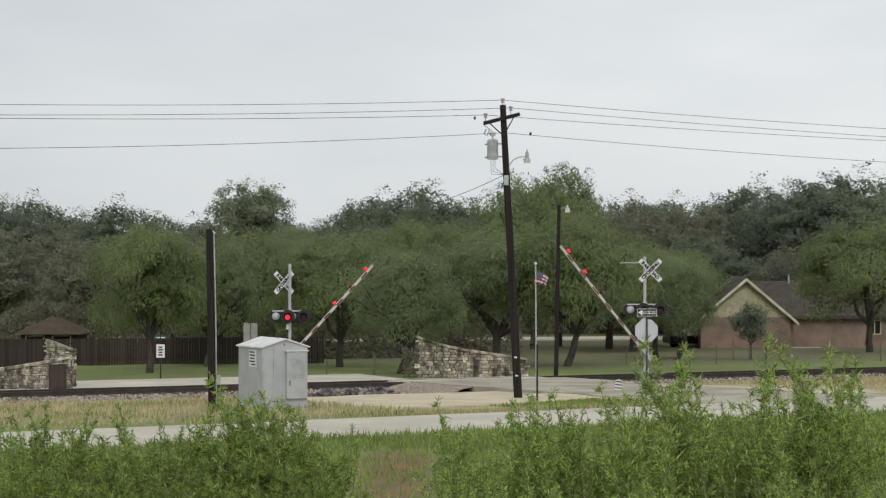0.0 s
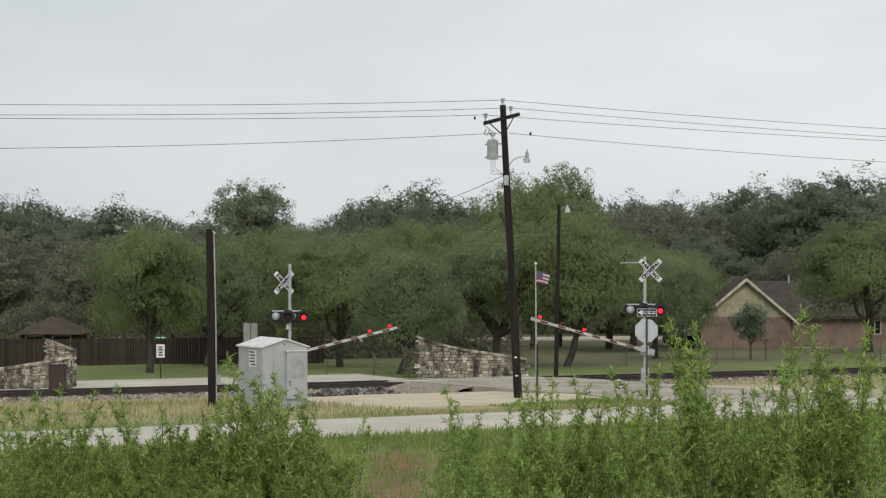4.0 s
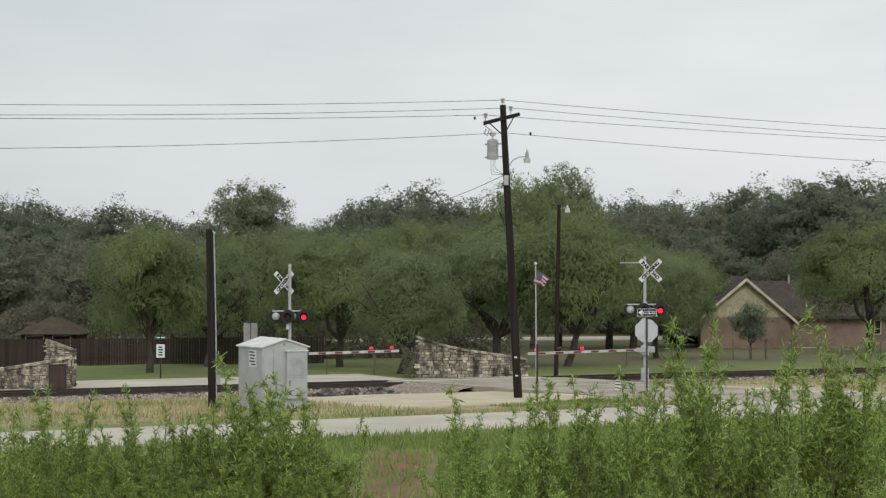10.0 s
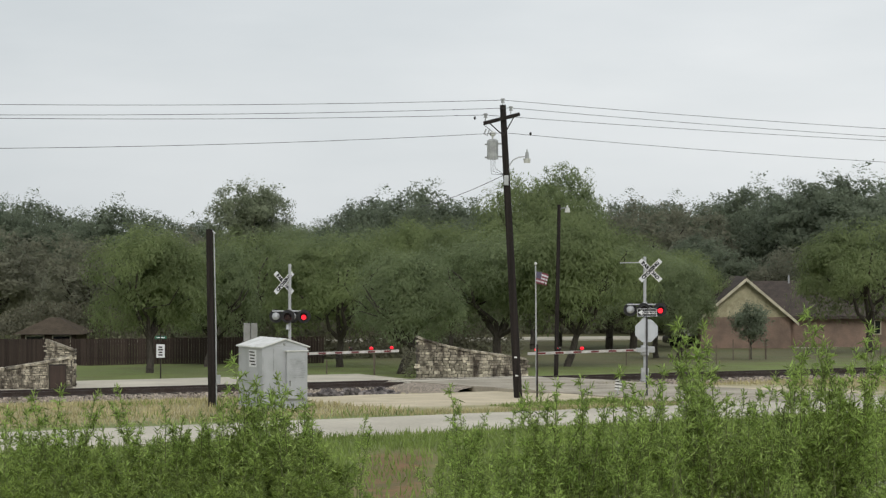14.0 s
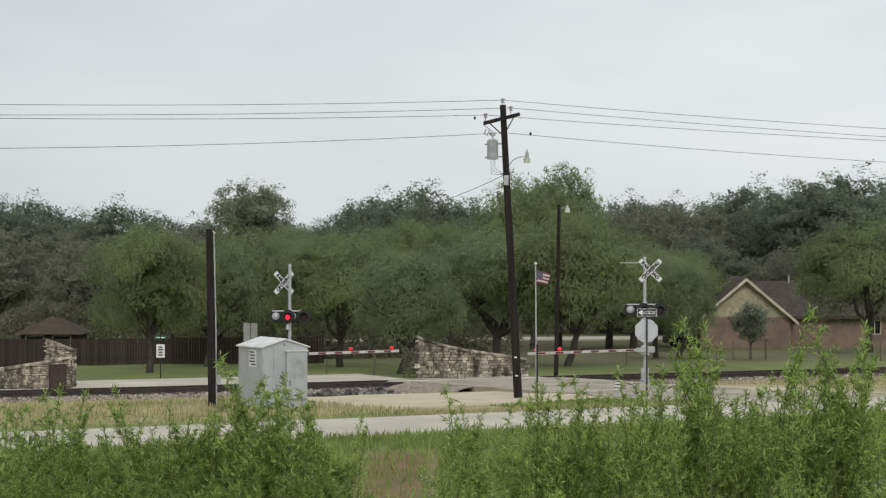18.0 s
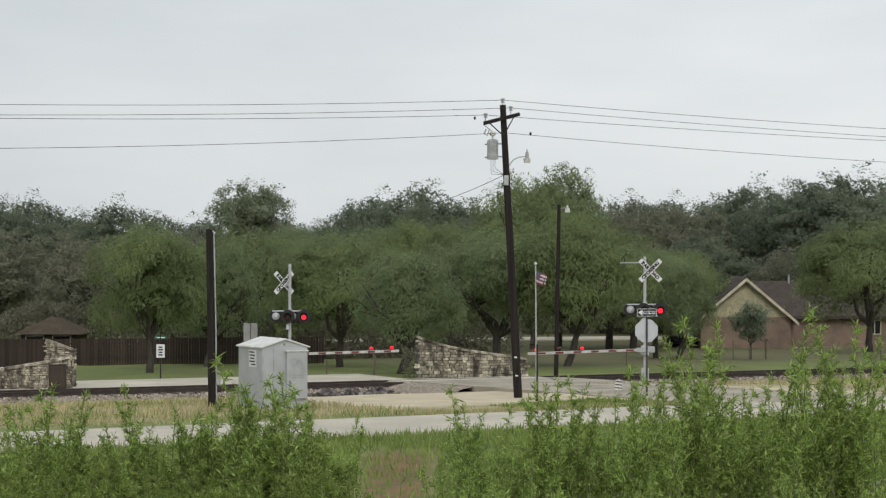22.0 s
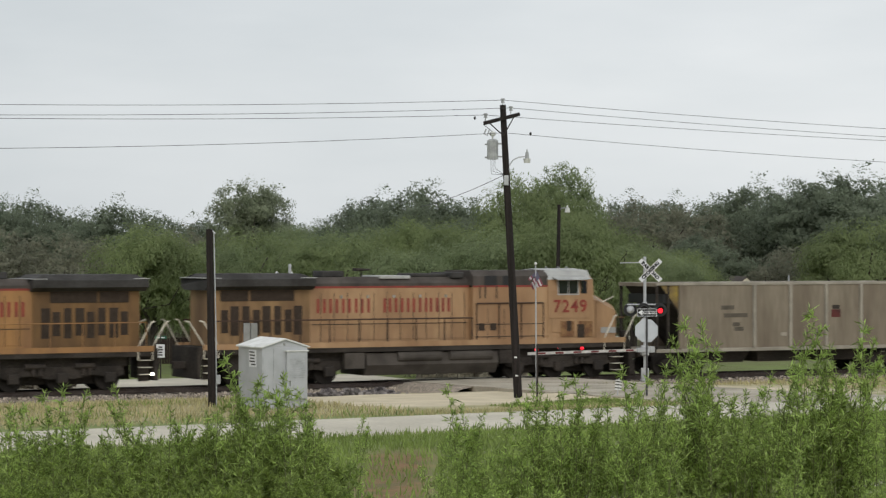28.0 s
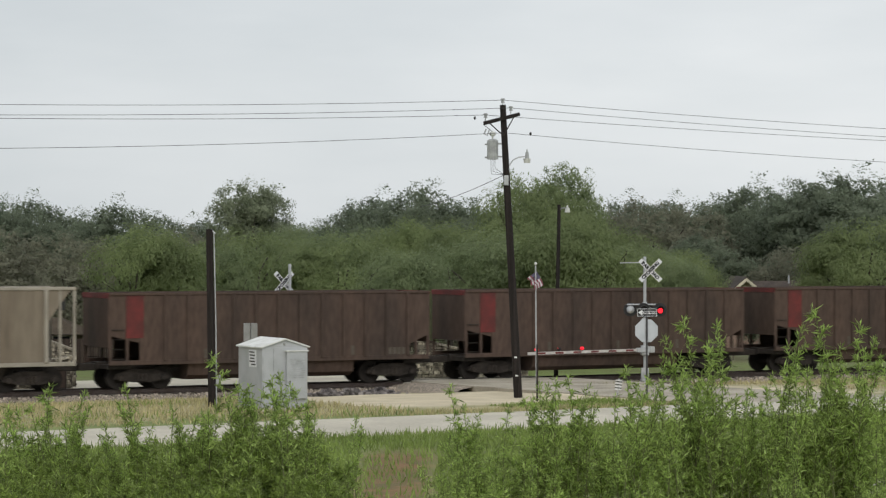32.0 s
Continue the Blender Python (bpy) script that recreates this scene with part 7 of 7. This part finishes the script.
# shoots over the road bend
for row in (
        (2, -34.13, -70.92, 1.89, 193, 1.00),
        (4, -33.77, -70.54, 1.69, 55, 1.00),
        (2, -33.88, -71.04, 1.79, 338, 1.00),
        (2, -33.21, -70.26, 1.92, 29, 1.00),
        (2, -33.08, -70.33, 2.40, 173, 1.00),
        (4, -33.15, -70.30, 2.15, 120, 1.00),
        (2, -33.53, -71.23, 1.84, 353, 1.00),
        (4, -32.81, -70.47, 2.29, 44, 1.00),
        (2, -32.77, -70.49, 2.12, 254, 1.00),
        (2, -32.66, -71.11, 1.63, 332, 1.00),
        (2, -32.21, -70.78, 1.80, 264, 1.00),
        (2, -31.89, -70.93, 2.46, 106, 1.00),
        (4, -31.96, -70.90, 2.20, 297, 1.00),
        (2, -31.80, -70.98, 2.14, 72, 1.00),
        (4, -31.67, -71.05, 2.00, 310, 1.00),
        (2, -32.33, -71.28, 1.84, 32, 1.00),
):
    plant_shrub(*row)
# shoots over the road bend
for row in (
        (2, -31.84, -71.52, 1.83, 276, 1.00),
        (2, -31.37, -71.20, 2.27, 19, 1.00),
        (4, -31.29, -71.24, 2.05, 250, 1.00),
        (2, -31.44, -71.17, 2.00, 359, 1.00),
        (2, -31.53, -71.68, 1.80, 99, 1.00),
        (4, -33.16, -70.85, 1.66, 75, 1.00),
        (4, -32.99, -70.94, 1.59, 296, 1.00),
        (2, -31.08, -71.35, 2.10, 233, 1.00),
        (4, -33.81, -69.96, 1.63, 299, 1.00),
        (2, -33.68, -70.03, 1.65, 227, 1.00),
        (2, -33.45, -70.14, 1.66, 146, 1.00),
        (4, -33.53, -70.66, 1.69, 285, 1.00),
        (2, -32.60, -70.58, 1.55, 182, 1.00),
        (4, -32.46, -70.64, 1.59, 218, 1.00),
        (2, -32.07, -70.85, 1.64, 69, 1.00),
        (4, -31.72, -71.02, 1.61, 81, 1.00),
):
    plant_shrub(*row)
# shoots over the road bend
for row in (
        (2, -31.61, -71.08, 1.56, 307, 1.00),
        (4, -32.60, -71.13, 1.57, 49, 1.00),
        (2, -32.91, -70.41, 1.77, 272, 1.00),
):
    plant_shrub(*row)
# bushy shrubs below the cabinet
for row in (
        (3, -39.43, -66.90, 1.46, 253, 1.00),
        (0, -39.30, -67.35, 1.47, 145, 1.00),
        (0, -38.85, -66.91, 1.47, 359, 1.00),
        (1, -38.99, -67.98, 1.43, 175, 1.00),
        (0, -38.61, -67.68, 1.47, 213, 1.00),
        (1, -38.19, -67.15, 1.49, 13, 1.00),
        (0, -38.31, -68.32, 1.44, 194, 1.00),
        (0, -37.70, -67.43, 1.43, 71, 1.00),
        (1, -37.83, -68.48, 1.39, 35, 1.00),
        (0, -37.38, -67.92, 1.41, 266, 1.00),
        (0, -37.16, -68.25, 1.62, 76, 1.00),
        (0, -36.79, -67.88, 1.55, 174, 1.00),
        (3, -36.86, -68.68, 1.61, 166, 1.00),
        (0, -36.49, -68.59, 1.51, 31, 1.00),
        (3, -40.13, -69.54, 1.25, 296, 1.05),
        (0, -39.85, -69.69, 1.22, 220, 1.05),
):
    plant_shrub(*row)
# bushy shrubs below the cabinet
for row in (
        (1, -39.57, -69.83, 1.21, 102, 1.05),
        (3, -39.29, -69.97, 1.18, 242, 1.05),
        (0, -39.01, -70.11, 1.15, 55, 1.05),
        (3, -38.73, -70.26, 1.09, 331, 1.05),
        (0, -38.45, -70.40, 1.07, 263, 1.05),
        (3, -38.18, -70.54, 1.14, 241, 1.05),
        (3, -37.90, -70.68, 1.09, 184, 1.05),
        (1, -37.62, -70.83, 1.09, 101, 1.05),
        (0, -37.34, -70.97, 1.05, 55, 1.05),
        (0, -37.09, -67.61, 1.78, 307, 0.75),
        (3, -36.88, -67.72, 1.74, 335, 0.75),
        (1, -36.64, -67.84, 1.74, 270, 0.75),
        (0, -36.40, -67.96, 1.70, 307, 0.75),
        (3, -36.25, -68.04, 1.60, 291, 0.75),
        (1, -39.09, -66.82, 1.77, 102, 0.80),
        (1, -38.75, -66.99, 1.75, 256, 0.80),
):
    plant_shrub(*row)
# bushy shrubs below the cabinet
for row in (
        (5, -37.14, -68.04, 1.79, 165, 0.55),
        (7, -36.90, -68.16, 1.81, 196, 0.55),
        (7, -36.64, -68.29, 1.82, 266, 0.55),
        (7, -36.46, -68.38, 1.69, 100, 0.55),
):
    plant_shrub(*row)
# lighter shrubs along the bank
for row in (
        (5, -35.30, -69.47, 1.32, 40, 0.80),
        (7, -33.51, -69.56, 1.29, 206, 0.90),
        (5, -33.80, -70.53, 1.30, 214, 0.90),
        (7, -32.27, -70.15, 1.24, 164, 0.90),
        (7, -32.16, -70.35, 1.25, 182, 0.80),
        (6, -31.89, -71.46, 1.19, 248, 0.90),
        (6, -34.87, -69.30, 1.29, 159, 0.90),
        (5, -34.53, -69.44, 1.37, 350, 0.90),
        (7, -34.11, -69.50, 1.45, 346, 0.90),
        (7, -33.92, -69.67, 1.43, 100, 0.90),
        (6, -33.24, -70.24, 1.43, 41, 0.90),
        (6, -33.05, -70.35, 1.43, 138, 0.90),
        (6, -32.67, -70.37, 1.34, 140, 0.80),
        (6, -31.96, -70.46, 1.36, 137, 0.90),
        (6, -31.71, -70.85, 1.35, 125, 0.90),
        (6, -31.54, -71.45, 1.33, 258, 0.90),
):
    plant_shrub(*row)
# lighter shrubs along the bank
for row in (
        (7, -36.15, -71.57, 1.06, 119, 1.00),
        (7, -35.66, -71.82, 1.03, 100, 1.00),
        (6, -34.49, -72.42, 0.97, 54, 1.00),
        (5, -33.47, -72.94, 0.94, 335, 1.00),
        (5, -32.77, -73.30, 0.84, 218, 1.00),
        (5, -33.89, -69.25, 1.72, 70, 0.45),
        (5, -32.98, -69.71, 1.74, 312, 0.45),
        (5, -32.77, -69.81, 1.75, 350, 0.45),
        (6, -32.53, -69.94, 1.63, 44, 0.45),
        (5, -31.84, -70.29, 1.64, 236, 0.45),
        (6, -31.55, -70.44, 1.77, 342, 0.45),
        (6, -31.02, -70.71, 1.69, 289, 0.45),
):
    plant_shrub(*row)


def grass_patch(name, n, x0, x1, y0, y1, h, material, label, seed, skip=None):
    rng = np.random.RandomState(seed)
    x, y = rng.uniform(x0, x1, n), rng.uniform(y0, y1, n)
    keep = np.ones(n, bool) if skip is None else ~skip(x, y)
    x, y = x[keep], y[keep]
    z = np.array([ground_z(a, b) for a, b in zip(x, y)])
    m = len(x)
    way = unit(np.stack([rng.normal(0, .35, m), rng.normal(0, .35, m), np.ones(m)], 1))
    nor = unit(rng.normal(0, 1, (m, 3)) * np.array((1, 1, 0.1)))
    ln = h * rng.uniform(0.4, 1.3, m)
    me = leaves_mesh(name, np.stack([x, y, z - 0.02], 1), way, nor, ln, 0.06 * ln + 0.007, three=True)
    ob = part_mesh(name, me, material)
    tagged(ob, label, "grass", kind="stuff")


def on_road(x, y):
    d = y - (-27.9 + (x + 14) * math.tan(radians(ROAD_TURN)))
    return (d > -3.2) & (d < 3.1)


grass_patch("verge_grass", 80000, -34, 20, -48.0, -28, 0.26, GRASS, "rough green grass beside the road", 41, lambda x, y: on_road(x, y) | ((np.abs(x - 0.5095 * y + 1.2) < 1.1) & (y < -36) & (np.random.RandomState(1).rand(len(x)) < 0.75)))
grass_patch("dry_grass", 13000, -32, -12.5, -24.5, -9.0, 0.21, DRY_GRASS, "tall dry straw-coloured grass", 42, on_road)
grass_patch("verge_weeds", 5200, -32, -12.5, -24.5, -9.0, 0.24, GRASS, "thin green weeds among the dry grass", 47, lambda x, y: on_road(x, y) | (np.sin(x * 0.9 + y * 0.5) + np.sin(x * 0.37 - y * 1.1) < 0.3))
grass_patch("dry_grass_strip", 1800, -13, -3.2, -24.6, -23.0, 0.20, DRY_GRASS, "thin dry grass along the road edge", 43, on_road)
grass_patch("dry_grass_far_side", 9000, 8, 34, -20.0, -4.5, 0.22, DRY_GRASS, "dry grass beside the rails", 44, on_road)
grass_patch("island_grass", 9000, -8.9, -3.0, -23.6, -17.5, 0.13, GRASS, "thin green grass round the foot of the pole", 45, lambda x, y: on_road(x, y) | (y > -19.6 + 0.35 * (x + 6)) | (np.random.RandomState(2).rand(len(x)) < 0.1))
grass_patch("mound_grass", 9000, 2.6, 8.4, -9.4, -2.6, 0.24, MOUND_GRASS, "brown-green grass on a low mound by the lane", 46, lambda x, y: abs((y + 7.6) - (x - 3.3) * 0.93) > 0.9 + 0.35 * np.sin(x * 2.1))


def stone_heap(x, y, wide, deep, n, seed):
    rng = np.random.RandomState(seed)
    bm = B()
    for _ in range(n):
        u, v = rng.normal(0, 0.4), rng.normal(0, 0.4)
        r = rng.uniform(0.035, 0.085)
        q = len(bm.verts)
        bmesh.ops.create_cube(bm, size=1)
        bm.verts.ensure_lookup_table()
        m = pose(x + u * wide, y + v * deep, ground_z(x, y) + 0.22 * math.exp(-3 * (u * u + v * v)) * rng.rand() + 0.02, rng.uniform(0, 90), rng.uniform(0, 90), rng.uniform(0, 90))
        for w in bm.verts[q:]:
            w.co = m @ (w.co * r * 2 + Vector(rng.uniform(-0.4, 0.4, 3)) * r)
    tagged(part("stone_heap", bm, HEAP_STONE), "low heap of dark broken ballast stones", "gravel", "heaps of stone", kind="stuff")


stone_heap(-4.77, -3.84, 0.75, 0.8, 230, 71)
stone_heap(-7.1, -3.95, 0.8, 0.5, 130, 72)
stone_heap(-5.9, -3.6, 0.9, 0.4, 70, 73)


# ---- everything that moves ----
def motions():
    # The train runs steadily to the left.
    times = (0, 0.2, 6, 12, 18, 21, 24, 26, 28, 30, 31.8, 32)
    for t, x, turned in TRAIN:
        walk(t, [(s, at28(x - (SPEED if s > 28 else SPEED - 0.05) * (s - 28), turned)) for s in times])
    spin_times = [0, 21.4] + [21.4 + i / 15 for i in range(1, 160) if 21.4 + i / 15 <= 32] + [32]
    for ob, c, r, turned in AXLES:
        w = SPEED / r
        walk(ob, [(s, Matrix.Translation(c) @ Matrix.Rotation(-turned * w * max(0, s - 21.4), 4, "Y")) for s in spin_times])
    # The two road vehicles.
    for (t, wheels, r), lane, t0, s0, v in zip(CARS, LANES, PASS, START, PACE):
        span = 2.2
        marks = (0, t0 - span - 0.3, t0 - span, t0 - 1, t0, t0 + 1, t0 + span, t0 + span + 0.3, 32)

        def along(s):
            return s0 - v * max(-span - 0.3, min(span + 0.3, s - t0)) - 2.0 * (max(0, s - t0 - span - 0.3) + min(0, s - t0 + span + 0.3))
        rows = []
        for s in marks:
            if s >= 0 and (not rows or s > rows[-1][0]):
                rows.append((s, ROAD @ pose(along(s), lane, 0.445 - 0.015 * abs(lane))))
        walk(t, rows)
        roll = [0] + [k / 30 for k in range(round((t0 - 1.4) * 30), round((t0 + 1.4) * 30)) if k > 0] + [32]
        for wh, c, wr in wheels:
            a0 = roll[1]
            turn = min(v / wr, 40.0)
            walk(wh, [(s, Matrix.Translation(c) @ Matrix.Rotation(-turn * (min(max(s, a0), roll[-2]) - a0), 4, "Y")) for s in roll])
    # Gate arms come down during the first six seconds.
    for (arm, p, side), angles in zip(GATES, DROPS):
        walk(arm, [(s, Matrix.Translation(p) @ ARM_TURN @ pose(0, 0, 0, 0, -a * side, 0)) for s, a in angles])
    # Flashers: two lamps lit in turn.
    half = 0.595
    for ob, phase, c in LAMPS:
        rows = []
        t = 5.75 - 10 * half
        m = Matrix.Translation(c)
        ev = []
        while t < 32.3:
            ev.append(t)
            t += half
        ang = 180.0 if phase == 1 else 0.0
        rows = [(0.0, ang)]
        for e in ev:
            if e < 0.1:
                continue
            if e > 31.85:
                break
            for q in range(4):
                rows.append((e - 0.05 + q / 30, ang + 60 * q))
            ang += 180
        rows.append((32.0, ang))
        walk(ob, [(s, m @ pose(0, 0, 0, 0, 0, a)) for s, a in rows])
    # The flag flutters in six stiff pieces.
    for i, ob in enumerate(FLAG):
        rows = []
        for k in range(0, 161):
            s = k * 0.2
            p = Vector((0.0, 0, 4.62))
            wind = 25 + 22 * math.sin(0.9 * s) + 14 * math.sin(2.3 * s + 1)
            for j in range(i + 1):
                yaw = wind * 0.6 + 38 * math.sin(5.5 * s - j * 1.1)
                dip = 12 + 10 * math.sin(1.3 * s) + 3 * j + 48 * max(0.0, min(1.0, (s - 22) / 2))
                m = Matrix.Translation(p) @ pose(0, 0, 0, 0, 0, yaw) @ pose(0, 0, 0, 0, dip, 0)
                p = m @ Vector((FLAG_W, 0, 0))
            rows.append((s, m))
        walk(ob, rows)
    # Shrubs stand up again after a gust and then keep stirring.
    for n, (ob, x, y, z, turn, h, k) in enumerate(SWAY):
        rows = []
        for i in range(0, 81):
            s = i * 0.4
            gust = math.exp(-(s / 3.2) ** 2) * (1.0 if k not in (2, 4) else 2.2)
            amp = 0.9 if k not in (2, 4) else 1.6
            a = 3.5 * gust + amp * math.sin(1.9 * s + n * 1.7) + 0.6 * amp * math.sin(3.7 * s + n)
            b = 0.7 * amp * math.sin(2.3 * s + n * 2.1) - 12.0 * gust
            rows.append((s, Matrix.Translation((x, y, z)) @ pose(0, 0, 0, b, a, 0) @ pose(0, 0, 0, 0, 0, turn)))
        walk(ob, rows)


LANES, PASS, START, PACE = (1.3, 1.75), (2.8, 6.8), (-3.49, -6.72), (39.9, 34.8)
DROPS = (((0, 41.5), (0.6, 36), (1.2, 30.7), (1.8, 25.6), (2.4, 21.7), (3.0, 18.0), (3.5, 14.0), (4.5, 7.4), (5.5, 2.8), (6.1, 0.6), (6.5, 0), (32, 0)),
         ((0, 43.6), (0.6, 36.9), (1.2, 31.6), (1.8, 27.2), (2.4, 23.8), (3.0, 20.3), (3.5, 16.4), (4.5, 10.2), (5.5, 5.4), (6.1, 3.1), (6.8, 0.3), (7.2, 0), (32, 0)))
motions()
